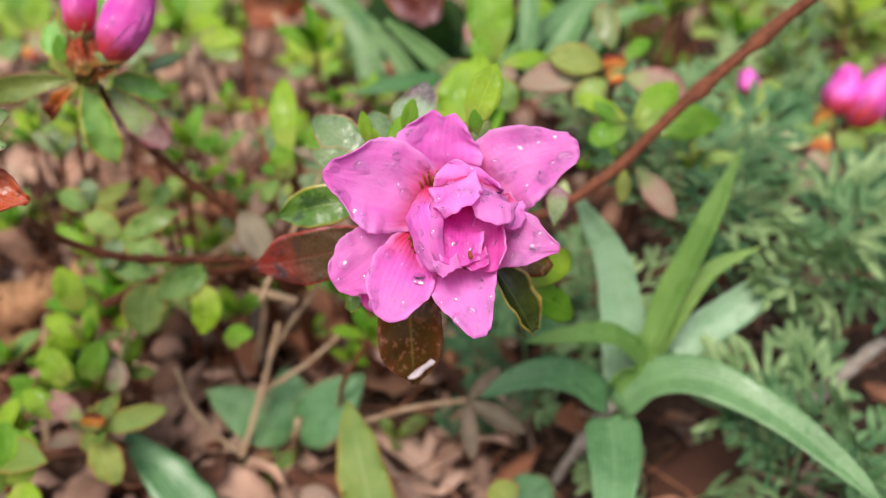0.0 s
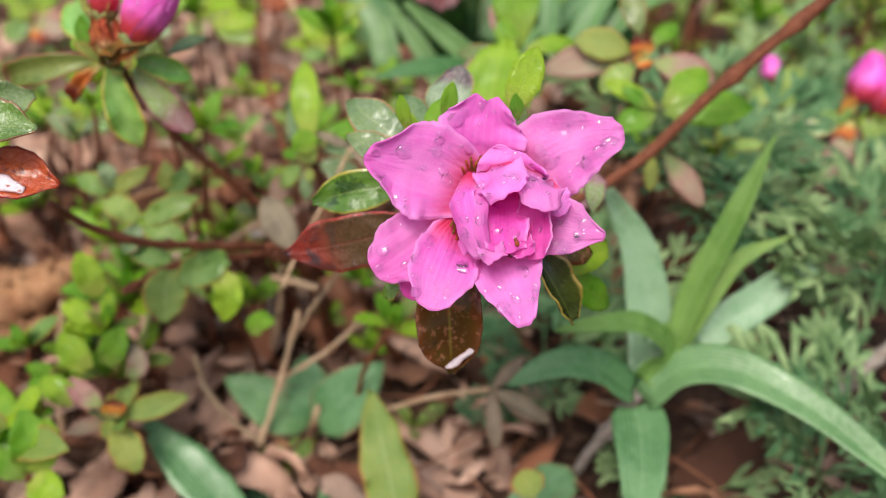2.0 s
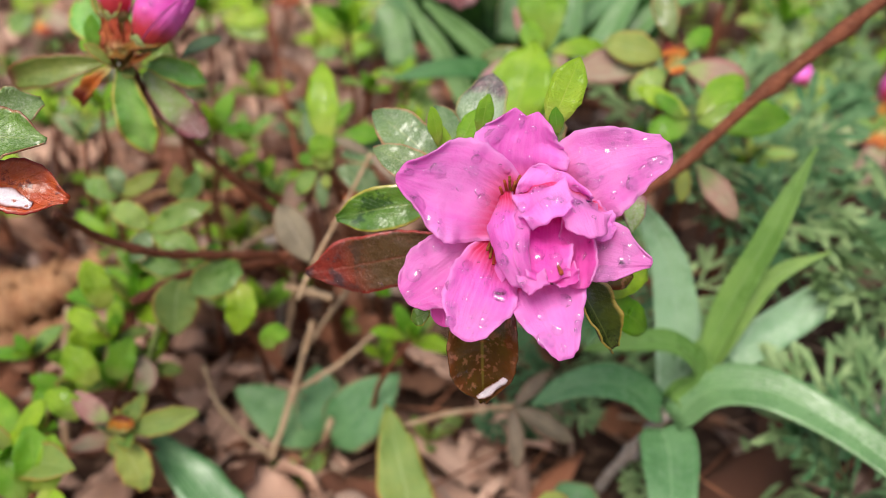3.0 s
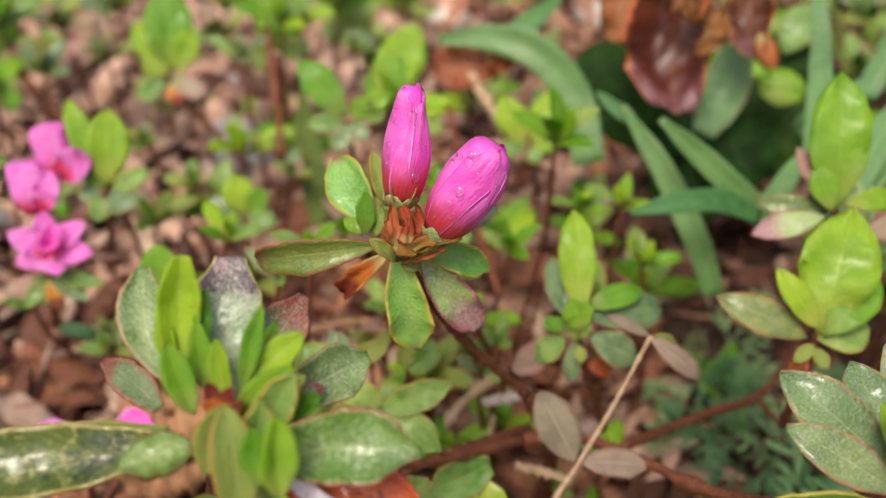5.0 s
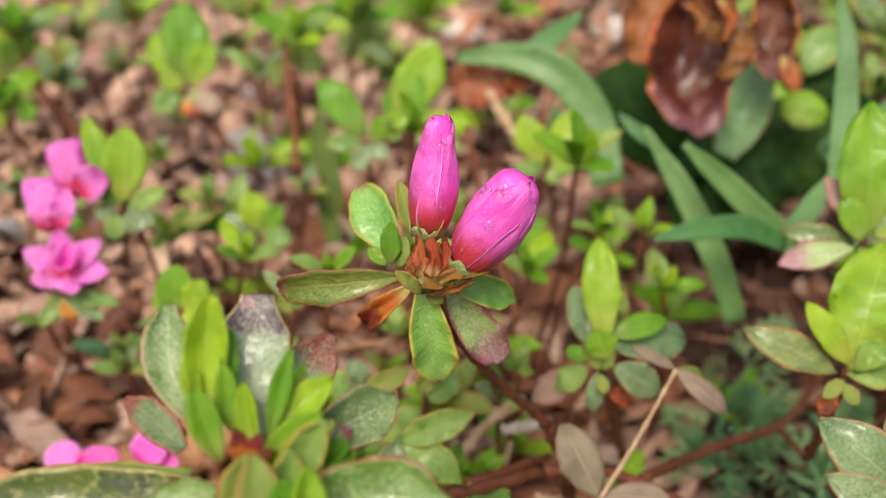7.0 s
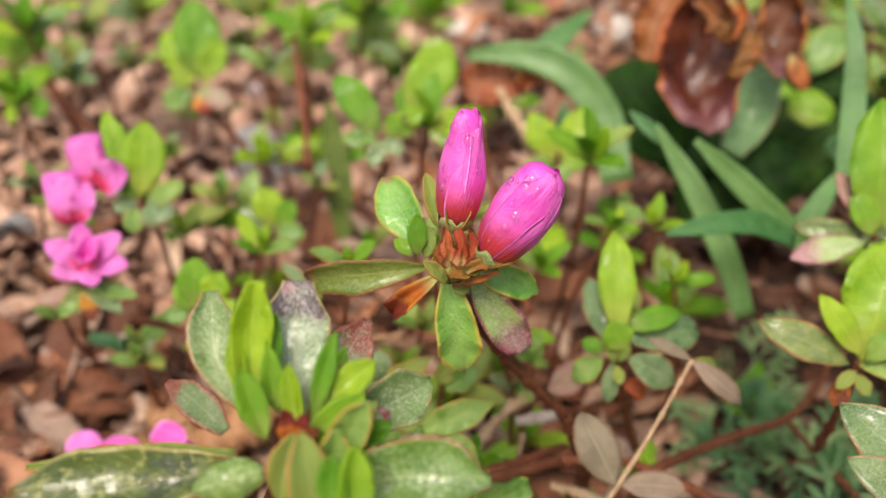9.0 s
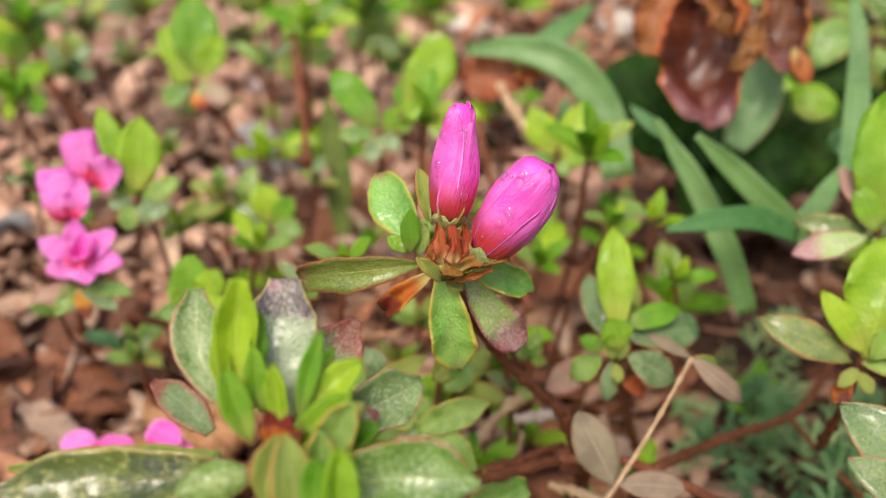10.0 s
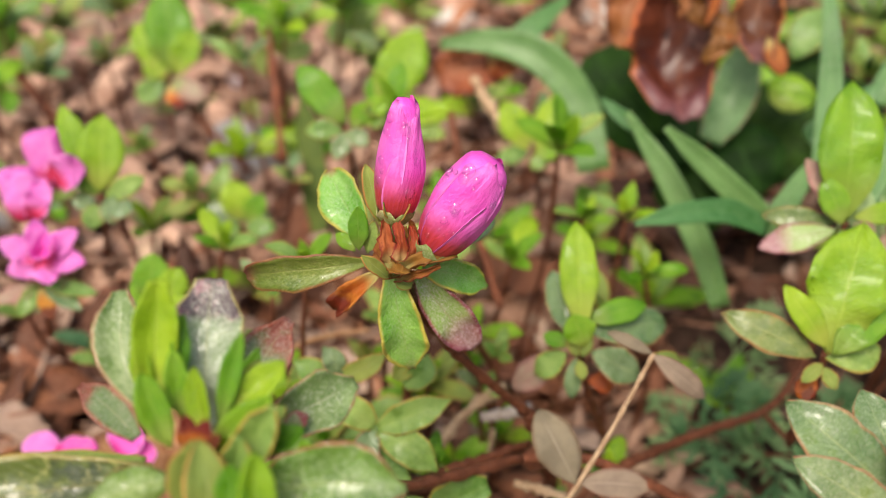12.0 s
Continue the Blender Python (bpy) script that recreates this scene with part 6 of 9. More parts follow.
us = thing("azalea_shoot", (0.0188, 0.2959, 0.1442), "azalea shoot with one tall fresh green leaf and pinkish lower leaves", "shrub shoot", "azalea shoots")
stem(us, [(0.0182, 0.2951, 0.1466), (0.0219, 0.3032, 0.1232), (0.0301, 0.3192, 0.0937)], 0.00100, 0.00140, "bark", "stem")
leaf(us, (0.0181, 0.2956, 0.1473), (0.0173, 0.3158, 0.1798), 0.0168, (-0.23, -0.83, 0.51), "bright", crumple=0.1, ruffle=0.14)
leaf(us, (0.0172, 0.2960, 0.1480), (0.0080, 0.3086, 0.1591), 0.0065, (-0.21, -0.73, 0.65), "pink_leaf")
leaf(us, (0.0206, 0.2961, 0.1481), (0.0387, 0.2995, 0.1493), 0.0068, (0.08, -0.67, 0.74), "bright")
leaf(us, (0.0157, 0.2940, 0.1451), (-0.0040, 0.2938, 0.1380), 0.0082, (-0.24, -0.69, 0.68), "purple")
leaf(us, (0.0162, 0.2968, 0.1455), (-0.0030, 0.3007, 0.1444), 0.0069, (-0.19, -0.70, 0.68), "old")
leaf(us, (0.0167, 0.2933, 0.1476), (0.0112, 0.3003, 0.1577), 0.0077, (-0.13, -0.85, 0.51), "bright")
leaf(us, (0.0196, 0.2934, 0.1476), (0.0267, 0.2934, 0.1441), 0.0050, (0.26, -0.81, 0.53), "pink_leaf")
leaf(us, (0.0160, 0.2923, 0.1462), (0.0255, 0.2866, 0.1343), 0.0111, (0.00, -0.90, 0.44), "green")

os = thing("azalea_shoot", (0.0601, 0.2890, 0.1488), "azalea shoot with spent orange bud scales and yellowing leaves", "shrub shoot", "azalea shoots")
stem(os, [(0.0599, 0.2885, 0.1500), (0.0596, 0.2897, 0.1390), (0.0588, 0.3045, 0.1067)], 0.00090, 0.00130, "bark", "stem")
leaf(os, (0.0561, 0.2878, 0.1507), (0.0365, 0.2899, 0.1540), 0.0114, (0.01, -0.81, 0.58), "lime")
leaf(os, (0.0593, 0.2918, 0.1549), (0.0553, 0.3039, 0.1681), 0.0087, (-0.17, -0.75, 0.64), "old")
leaf(os, (0.0626, 0.2841, 0.1486), (0.0846, 0.2825, 0.1425), 0.0117, (0.10, -0.83, 0.56), "pink_leaf")
leaf(os, (0.0567, 0.2836, 0.1478), (0.0450, 0.2783, 0.1397), 0.0086, (-0.11, -0.76, 0.64), "green")
leaf(os, (0.0545, 0.2884, 0.1480), (0.0264, 0.2919, 0.1423), 0.0116, (-0.22, -0.77, 0.60), "pink_leaf")
leaf(os, (0.0616, 0.2867, 0.1527), (0.0723, 0.2949, 0.1579), 0.0059, (0.10, -0.62, 0.78), "bright")
leaf(os, (0.0585, 0.2837, 0.1498), (0.0562, 0.2855, 0.1563), 0.0050, (-0.03, -0.97, 0.26), "amber")
leaf(os, (0.0595, 0.2837, 0.1498), (0.0610, 0.2855, 0.1563), 0.0050, (-0.25, -0.92, 0.31), "amber")
leaf(os, (0.0591, 0.2831, 0.1490), (0.0552, 0.2828, 0.1522), 0.0050, (0.32, -0.90, 0.31), "amber")
leaf(os, (0.0591, 0.2837, 0.1498), (0.0600, 0.2797, 0.1473), 0.0050, (-0.23, -0.55, 0.80), "amber")
leaf(os, (0.0618, 0.2590, 0.1412), (0.0899, 0.2572, 0.1440), 0.0117, (-0.11, -0.75, 0.65), "bright", label="fresh green leaf")
leaf(os, (0.0618, 0.2600, 0.1427), (0.0773, 0.2693, 0.1516), 0.0104, (-0.02, -0.67, 0.74), "bright")
leaf(os, (0.0600, 0.2590, 0.1412), (0.0473, 0.2574, 0.1369), 0.0092, (-0.13, -0.74, 0.66), "bright")
leaf(os, (0.0600, 0.2600, 0.1427), (0.0439, 0.2673, 0.1485), 0.0063, (-0.13, -0.77, 0.62), "bright")
leaf(os, (0.0579, 0.2586, 0.1424), (0.0488, 0.2626, 0.1485), 0.0048, (-0.00, -0.84, 0.54), "bright")
leaf(os, (0.0634, 0.2546, 0.1290), (0.0762, 0.2452, 0.1145), 0.0082, (-0.04, -0.85, 0.52), "pink_leaf")
leaf(os, (0.0597, 0.2541, 0.1282), (0.0587, 0.2481, 0.1189), 0.0048, (-0.18, -0.82, 0.55), "lime")
leaf(os, (0.0407, 0.2556, 0.1232), (0.0379, 0.2484, 0.1121), 0.0068, (-0.15, -0.81, 0.56), "purple")

lily = thing("strap_leaf_plant", (0.0614, 0.2146, 0.0600), "strap-leaved plant with arching glossy green leaves", "plant", "strap-leaved plants")
stem(lily, [(0.0587, 0.2136, 0.0659), (0.0524, 0.2135, 0.0546), (0.0455, 0.2195, 0.0308), (0.0403, 0.2241, 0.0104)], 0.00220, 0.00180, "grey_stem", "stem")
strap(lily, [(0.0605, 0.2166, 0.0631), (0.0611, 0.2292, 0.0770), (0.0567, 0.2402, 0.0995), (0.0433, 0.2461, 0.1232)], 0.0154, (-0.01, -0.90, 0.44), "frost")
strap(lily, [(0.0656, 0.2187, 0.0761), (0.0720, 0.2246, 0.0980), (0.0808, 0.2297, 0.1202), (0.0911, 0.2382, 0.1441)], 0.0088, (-0.52, -0.71, 0.48), "strap_young", widths=(0.7, 1.0, 0.95, 0.7, 0.1), fold=0.35)
strap(lily, [(0.0663, 0.2194, 0.0718), (0.0808, 0.2261, 0.0784), (0.0974, 0.2334, 0.0858), (0.1155, 0.2417, 0.0947)], 0.0124, (-0.30, -0.75, 0.59), "frost", widths=(0.6, 0.95, 1.0, 0.95, 0.5), fold=0.12)
strap(lily, [(0.0670, 0.2184, 0.0739), (0.0740, 0.2234, 0.0888), (0.0854, 0.2291, 0.1048), (0.1004, 0.2301, 0.1136)], 0.0065, (-0.29, -0.77, 0.57), "strap_young", widths=(0.7, 1.0, 0.95, 0.7, 0.1), fold=0.3)
strap(lily, [(0.0552, 0.2117, 0.0701), (0.0630, 0.2120, 0.0817), (0.0537, 0.2120, 0.0927), (0.0391, 0.2089, 0.0952), (0.0253, 0.2052, 0.0951)], 0.0085, (0.64, -0.37, 0.67), "strap_young")
strap(lily, [(0.0550, 0.2126, 0.0643), (0.0411, 0.2126, 0.0753), (0.0262, 0.2096, 0.0780), (0.0121, 0.2045, 0.0738)], 0.0127, (0.27, -0.40, 0.87), "strap")
strap(lily, [(0.0561, 0.2082, 0.0648), (0.0657, 0.2091, 0.0772), (0.0812, 0.2032, 0.0829), (0.0983, 0.1902, 0.0811), (0.1106, 0.1760, 0.0777), (0.1216, 0.1609, 0.0728)], 0.0139, (-0.32, -0.28, 0.90), "strap")
strap(lily, [(0.0533, 0.2072, 0.0632), (0.0540, 0.1993, 0.0622), (0.0526, 0.1855, 0.0593), (0.0489, 0.1664, 0.0518)], 0.0172, (-0.11, -0.26, 0.96), "strap")
strap(lily, [(0.0579, 0.2107, 0.0686), (0.0648, 0.2141, 0.0776), (0.0625, 0.2185, 0.0880)], 0.0073, (-0.31, -0.85, 0.42), "strap_young")

lily2 = thing("strap_leaf_plant", (0.0144, 0.3275, 0.1203), "strap-leaved plant with narrow arching leaves in the shade", "plant", "strap-leaved plants")
strap(lily2, [(0.0113, 0.3281, 0.1227), (-0.0032, 0.3270, 0.1289), (-0.0188, 0.3224, 0.1302), (-0.0340, 0.3179, 0.1282)], 0.0077, (-0.28, -0.70, 0.66), "strap_dark", widths=(0.7, 1.0, 1.0, 0.8, 0.2), fold=0.15)
strap(lily2, [(0.0169, 0.3330, 0.1188), (0.0034, 0.3386, 0.1277), (-0.0101, 0.3427, 0.1380), (-0.0234, 0.3465, 0.1477)], 0.0083, (-0.29, -0.84, 0.46), "strap_dark", widths=(0.7, 1.0, 1.0, 0.8, 0.25), fold=0.12)
strap(lily2, [(0.0054, 0.3350, 0.0838), (-0.0026, 0.3452, 0.1008), (-0.0154, 0.3574, 0.1208), (-0.0321, 0.3706, 0.1409)], 0.0090, (-0.25, -0.83, 0.50), "strap_dark", widths=(0.8, 1.0, 1.0, 0.8, 0.25), fold=0.12)
strap(lily2, [(0.0126, 0.3316, 0.1175), (0.0230, 0.3451, 0.1276), (0.0329, 0.3573, 0.1358)], 0.0084, (-0.16, -0.48, 0.86), "strap_dark")
strap(lily2, [(-0.0348, 0.4092, 0.0949), (-0.0418, 0.4264, 0.1165), (-0.0578, 0.4363, 0.1318), (-0.0798, 0.4433, 0.1361), (-0.1029, 0.4470, 0.1324)], 0.0150, (-0.07, -0.91, 0.40), "strap_dark", widths=(0.9, 1.0, 1.0, 0.8, 0.3), fold=0.15)
strap(lily2, [(-0.0741, 0.4755, 0.1195), (-0.0602, 0.4833, 0.1298), (-0.0440, 0.5018, 0.1380)], 0.0118, (0.08, -0.63, 0.77), "strap_dark")
strap(lily2, [(0.0364, 0.3579, 0.1278), (0.0370, 0.3738, 0.1506), (0.0361, 0.3874, 0.1702), (0.0340, 0.4035, 0.1849)], 0.0085, (-0.29, -0.75, 0.59), "strap_dark")
strap(lily2, [(-0.0283, 0.3697, 0.1358), (-0.0357, 0.3723, 0.1400), (-0.0414, 0.3767, 0.1432)], 0.0053, (-0.17, -0.89, 0.42), "strap_dark")
strap(lily2, [(0.0408, 0.3403, 0.1238), (0.0502, 0.3498, 0.1373), (0.0653, 0.3647, 0.1584)], 0.0113, (-0.28, -0.68, 0.68), "strap_dark")
strap(lily2, [(0.0463, 0.3456, 0.1139), (0.0660, 0.3617, 0.1367), (0.0843, 0.3676, 0.1449), (0.1071, 0.3688, 0.1464)], 0.0104, (-0.24, -0.52, 0.82), "strap_dark")
strap(lily2, [(0.0750, 0.4171, 0.1286), (0.0828, 0.4269, 0.1426), (0.0879, 0.4395, 0.1605)], 0.0096, (-0.28, -0.73, 0.62), "strap_dark")
strap(lily2, [(0.0406, 0.3880, 0.1250), (0.0536, 0.3937, 0.1338), (0.0666, 0.4007, 0.1447)], 0.0104, (-0.11, -0.76, 0.64), "strap_dark")

broad = thing("broad_leaf_plant", (0.0181, 0.4304, 0.1016), "low plant with broad green leaves, most near-black with shade painted in", "plant")
blade_leaf(broad, [(0.0145, 0.4228, 0.1044), (0.0223, 0.4325, 0.1214), (0.0282, 0.4477, 0.1395)], 0.0193, (-0.28, -0.88, 0.38), "heart", widths=(0.5, 0.9, 1.0, 0.85, 0.35), cup=0.2)
# the near-black leaves darken the gap behind the strap leaves by colour
leaf(broad, (-0.0019, 0.4469, 0.0915), (-0.0355, 0.4670, 0.1225), 0.0442, (-0.02, -0.85, 0.53), "shade_green", p=0.5, q=0.5)
leaf(broad, (0.0117, 0.4418, 0.0834), (-0.0007, 0.4650, 0.1000), 0.0395, (-0.24, -0.65, 0.72), "shade_green", p=0.5, q=0.5)
leaf(broad, (0.0323, 0.4300, 0.0827), (0.0545, 0.4564, 0.1019), 0.0436, (-0.10, -0.53, 0.84), "shade_green", p=0.5, q=0.5)
leaf(broad, (0.0432, 0.4299, 0.1170), (0.0507, 0.4386, 0.1291), 0.0192, (-0.27, -0.70, 0.67), "bright", p=0.5, q=0.5)
leaf(broad, (0.0240, 0.4248, 0.0581), (0.0140, 0.4538, 0.0829), 0.0395, (-0.22, -0.68, 0.70), "shade_green", p=0.5, q=0.5)
leaf(broad, (0.0547, 0.4488, 0.0733), (0.0424, 0.4769, 0.0970), 0.0432, (-0.28, -0.69, 0.67), "shade_green", p=0.5, q=0.5)
leaf(broad, (0.0309, 0.4387, 0.0865), (0.0673, 0.4586, 0.1130), 0.0385, (-0.17, -0.66, 0.73), "shade_green", p=0.5, q=0.5)
leaf(broad, (0.0394, 0.4176, 0.0819), (0.0268, 0.4382, 0.1036), 0.0323, (-0.22, -0.77, 0.60), "shade_green", p=0.5, q=0.5)
leaf(broad, (0.0515, 0.4775, 0.1148), (0.0767, 0.4913, 0.1332), 0.0400, (-0.15, -0.68, 0.71), "shade_green", p=0.5, q=0.5)
leaf(broad, (-0.0148, 0.4610, 0.0862), (0.0045, 0.4822, 0.1157), 0.0405, (-0.17, -0.75, 0.65), "shade_green", p=0.5, q=0.5)
leaf(broad, (0.0718, 0.4412, 0.0789), (0.0862, 0.4782, 0.1138), 0.0395, (-0.28, -0.60, 0.75), "shade_green", p=0.5, q=0.5)
leaf(broad, (0.0580, 0.4715, 0.1234), (0.0695, 0.4856, 0.1431), 0.0182, (-0.26, -0.71, 0.66), "green")
leaf(broad, (0.0673, 0.4800, 0.1176), (0.0551, 0.4929, 0.1369), 0.0160, (-0.21, -0.87, 0.45), "bright")

dead1 = thing("dead_leaf", (-0.0104, 0.4122, 0.1648), "large curled dead leaf, dark brown and wet", "dead leaf", "hanging dead leaves")
blade_leaf(dead1, [(-0.0087, 0.4178, 0.1792), (-0.0089, 0.4129, 0.1546), (-0.0086, 0.4029, 0.1403), (-0.0104, 0.3818, 0.1346)], 0.0377, (-0.23, -0.91, 0.35), "dead", widths=(0.5, 0.8, 0.95, 1.0, 0.92, 0.6), cup=0.55, curl=0.3, ruffle=0.3, waves=1.4, crumple=0.17, lobes=0.2, dome=0.4)
blade_leaf(dead1, [(-0.0170, 0.4096, 0.1750), (-0.0098, 0.4013, 0.1697), (-0.0030, 0.3990, 0.1624)], 0.0079, (-0.24, -0.92, 0.31), "bronze", cup=0.5, ruffle=0.3, crumple=0.2, lobes=0.3)
blade_leaf(dead1, [(-0.0024, 0.4105, 0.1755), (0.0002, 0.4008, 0.1683), (0.0030, 0.3982, 0.1609)], 0.0071, (-0.26, -0.92, 0.31), "pink_leaf", cup=0.5, ruffle=0.3, crumple=0.2, lobes=0.3)
blade_leaf(dead1, [(-0.0160, 0.4122, 0.1753), (-0.0136, 0.3965, 0.1735), (-0.0157, 0.3908, 0.1688)], 0.0062, (-0.23, -0.92, 0.31), "bronze", widths=(0.5, 1.0, 0.9, 0.7, 0.3), cup=0.8, ruffle=0.4, crumple=0.25, lobes=0.4)
blade_leaf(dead1, [(-0.0044, 0.4129, 0.1758), (-0.0029, 0.3971, 0.1738), (-0.0057, 0.3900, 0.1672)], 0.0049, (-0.26, -0.91, 0.31), "sepal", widths=(0.4, 0.8, 1.0, 0.7, 0.2), cup=0.9, ruffle=0.4, crumple=0.25, lobes=0.4)
blade_leaf(dead1, [(0.0028, 0.4005, 0.1679), (0.0007, 0.3896, 0.1628), (-0.0048, 0.3881, 0.1537)], 0.0090, (-0.27, -0.90, 0.35), "bronze", widths=(0.4, 0.9, 1.0, 0.8, 0.4), cup=0.7, ruffle=0.4, crumple=0.25, lobes=0.4)

dead2 = thing("dead_leaf", (0.0227, 0.4266, 0.1661), "curled dead leaf, dull brown", "dead leaf", "hanging dead leaves")
blade_leaf(dead2, [(0.0237, 0.4390, 0.1745), (0.0257, 0.4344, 0.1555), (0.0257, 0.4140, 0.1437)], 0.0198, (-0.30, -0.90, 0.31), "dead", widths=(0.5, 0.85, 1.0, 0.9, 0.45), cup=0.8, ruffle=0.25, crumple=0.12, lobes=0.25)
leaf(dead2, (0.0270, 0.4209, 0.1523), (0.0324, 0.4098, 0.1413), 0.0080, (-0.28, -0.74, 0.61), "sepal", crumple=0.2)

dead3 = thing("dead_leaf", (-0.0286, 0.4357, 0.1647), "orange-brown dead leaf hanging over soil", "dead leaf", "hanging dead leaves")
blade_leaf(dead3, [(-0.0209, 0.4386, 0.1679), (-0.0276, 0.4265, 0.1578), (-0.0304, 0.4202, 0.1455)], 0.0190, (-0.18, -0.93, 0.32), "bronze", widths=(0.5, 0.9, 1.0, 0.85, 0.4), cup=0.5, ruffle=0.3, crumple=0.12, lobes=0.25)

dead4 = thing("dead_leaf", (-0.0923, 0.4510, 0.1203), "reddish brown dead leaf with a dry stalk", "dead leaf", "hanging dead leaves")
leaf(dead4, (-0.0749, 0.4550, 0.1251), (-0.1034, 0.4511, 0.1142), 0.0280, (-0.12, -0.80, 0.59), "bronze", p=0.5, q=0.5, cup=0.4, ruffle=0.25)
leaf(dead4, (-0.0815, 0.4513, 0.1289), (-0.0697, 0.4463, 0.1210), 0.0150, (0.04, -0.82, 0.58), "sepal", ruffle=0.3)
stem(dead4, [(-0.0869, 0.4440, 0.1170), (-0.0800, 0.4362, 0.1088), (-0.0716, 0.4257, 0.0966)], 0.00130, 0.00160, "straw", "stem")

twig = thing("dry_twig", (-0.0533, 0.2343, 0.1040), "dry straw-coloured twig with withered grey-brown leaves", "twig")
stem(twig, [(-0.0604, 0.2320, 0.0906), (-0.0548, 0.2347, 0.1030), (-0.0464, 0.2433, 0.1166), (-0.0379, 0.2537, 0.1310)], 0.00075, 0.00050, "straw", "stem")
leaf(twig, (-0.0382, 0.2536, 0.1309), (-0.0238, 0.2496, 0.1208), 0.0060, (0.20, -0.78, 0.60), "dry")
leaf(twig, (-0.0379, 0.2536, 0.1309), (-0.0493, 0.2576, 0.1340), 0.0034, (-0.03, -0.65, 0.76), "dry")
leaf(twig, (-0.0556, 0.2340, 0.1037), (-0.0659, 0.2454, 0.1173), 0.0112, (0.05, -0.74, 0.67), "dry")
leaf(twig, (-0.0544, 0.2356, 0.1024), (-0.0358, 0.2374, 0.1005), 0.0081, (0.14, -0.49, 0.86), "dry")
leaf(twig, (-0.0379, 0.2536, 0.1309), (-0.0293, 0.2575, 0.1255), 0.0035, (0.61, -0.48, 0.63), "lime")

stick = thing("dry_twig", (-0.0797, 0.2255, 0.0107), "broken dry straw-coloured stem among the litter", "twig", "dry twigs")
stem(stick, [(-0.0596, 0.2504, 0.0673), (-0.0643, 0.2439, 0.0519), (-0.0712, 0.2337, 0.0306), (-0.0797, 0.2255, 0.0107)], 0.00105, 0.00115, "straw", "stem", n=14, around=7, knots=0.16)

stick = thing("dry_twig", (-0.0459, 0.2647, 0.0748), "broken dry straw-coloured stem among the litter", "twig", "dry twigs")
stem(stick, [(-0.0612, 0.2474, 0.0592), (-0.0545, 0.2547, 0.0666), (-0.0485, 0.2608, 0.0724), (-0.0459, 0.2647, 0.0748)], 0.00073, 0.00080, "straw", "stem", n=14, around=7, knots=0.16)

stick = thing("dry_twig", (-0.0384, 0.2594, 0.0555), "broken dry straw-coloured stem among the litter", "twig", "dry twigs")
stem(stick, [(-0.0653, 0.2402, 0.0443), (-0.0512, 0.2475, 0.0500), (-0.0384, 0.2594, 0.0555)], 0.00084, 0.00092, "straw", "stem", n=14, around=7, knots=0.16)

stick = thing("dry_twig", (-0.0751, 0.2289, 0.0233), "broken dry straw-coloured stem among the litter", "twig", "dry twigs")
stem(stick, [(-0.1000, 0.2491, 0.0470), (-0.0949, 0.2417, 0.0356), (-0.0859, 0.2347, 0.0285), (-0.0751, 0.2289, 0.0233)], 0.00105, 0.00115, "straw", "stem", n=14, around=7, knots=0.16)

stick = thing("dry_twig", (-0.1624, 0.2524, -0.0104), "broken dry straw-coloured stem among the litter", "twig", "dry twigs")
stem(stick, [(-0.1501, 0.2629, 0.0609), (-0.1551, 0.2600, 0.0381), (-0.1601, 0.2565, 0.0143), (-0.1624, 0.2524, -0.0104)], 0.00158, 0.00172, "straw", "stem", n=14, around=7, knots=0.16)

stick = thing("dry_twig", (-0.1076, 0.3016, -0.0080), "grey dry stem lying among the litter", "twig", "dry twigs")
stem(stick, [(-0.0813, 0.3047, 0.0335), (-0.0872, 0.3024, 0.0115), (-0.1076, 0.3016, -0.0080)], 0.00126, 0.00138, "grey_stem", "stem", n=14, around=7, knots=0.16)

stick = thing("dry_twig", (-0.0825, 0.2892, 0.0097), "broken dry straw-coloured stem among the litter", "twig", "dry twigs")
stem(stick, [(-0.0735, 0.2957, 0.0563), (-0.0767, 0.2921, 0.0325), (-0.0825, 0.2892, 0.0097)], 0.00095, 0.00103, "straw", "stem", n=14, around=7, knots=0.16)

stick = thing("dry_twig", (-0.0682, 0.2345, -0.0103), "broken dry straw-coloured stem among the litter", "twig", "dry twigs")
stem(stick, [(-0.0545, 0.2418, 0.0285), (-0.0605, 0.2407, 0.0084), (-0.0682, 0.2345, -0.0103)], 0.00126, 0.00138, "straw", "stem", n=14, around=7, knots=0.16)

stick = thing("dry_twig", (0.1160, 0.3146, 0.0580), "reddish dry stem lying in the litter", "twig", "dry twigs")
stem(stick, [(0.0856, 0.3039, 0.0506), (0.1000, 0.3065, 0.0546), (0.1160, 0.3146, 0.0580)], 0.00105, 0.00115, "wood", "stem", n=14, around=7, knots=0.16)

stick = thing("dry_twig", (-0.0716, 0.2909, 0.0814), "broken dry straw-coloured stem among the litter", "twig", "dry twigs")
stem(stick, [(-0.0906, 0.2654, 0.0809), (-0.0824, 0.2789, 0.0822), (-0.0716, 0.2909, 0.0814)], 0.00147, 0.00161, "straw", "stem", n=14, around=7, knots=0.16)

stick = thing("dry_twig", (-0.0637, 0.2765, 0.0865), "pale grey dry stem lying among the litter", "twig", "dry twigs")
stem(stick, [(-0.0790, 0.2740, 0.0838), (-0.0705, 0.2753, 0.0851), (-0.0637, 0.2765, 0.0865)], 0.00189, 0.00207, "grey_stem", "stem", n=14, around=7, knots=0.16)

stick = thing("dry_twig", (-0.1746, 0.4402, 0.0745), "upright reddish brown twig", "twig", "dry twigs")
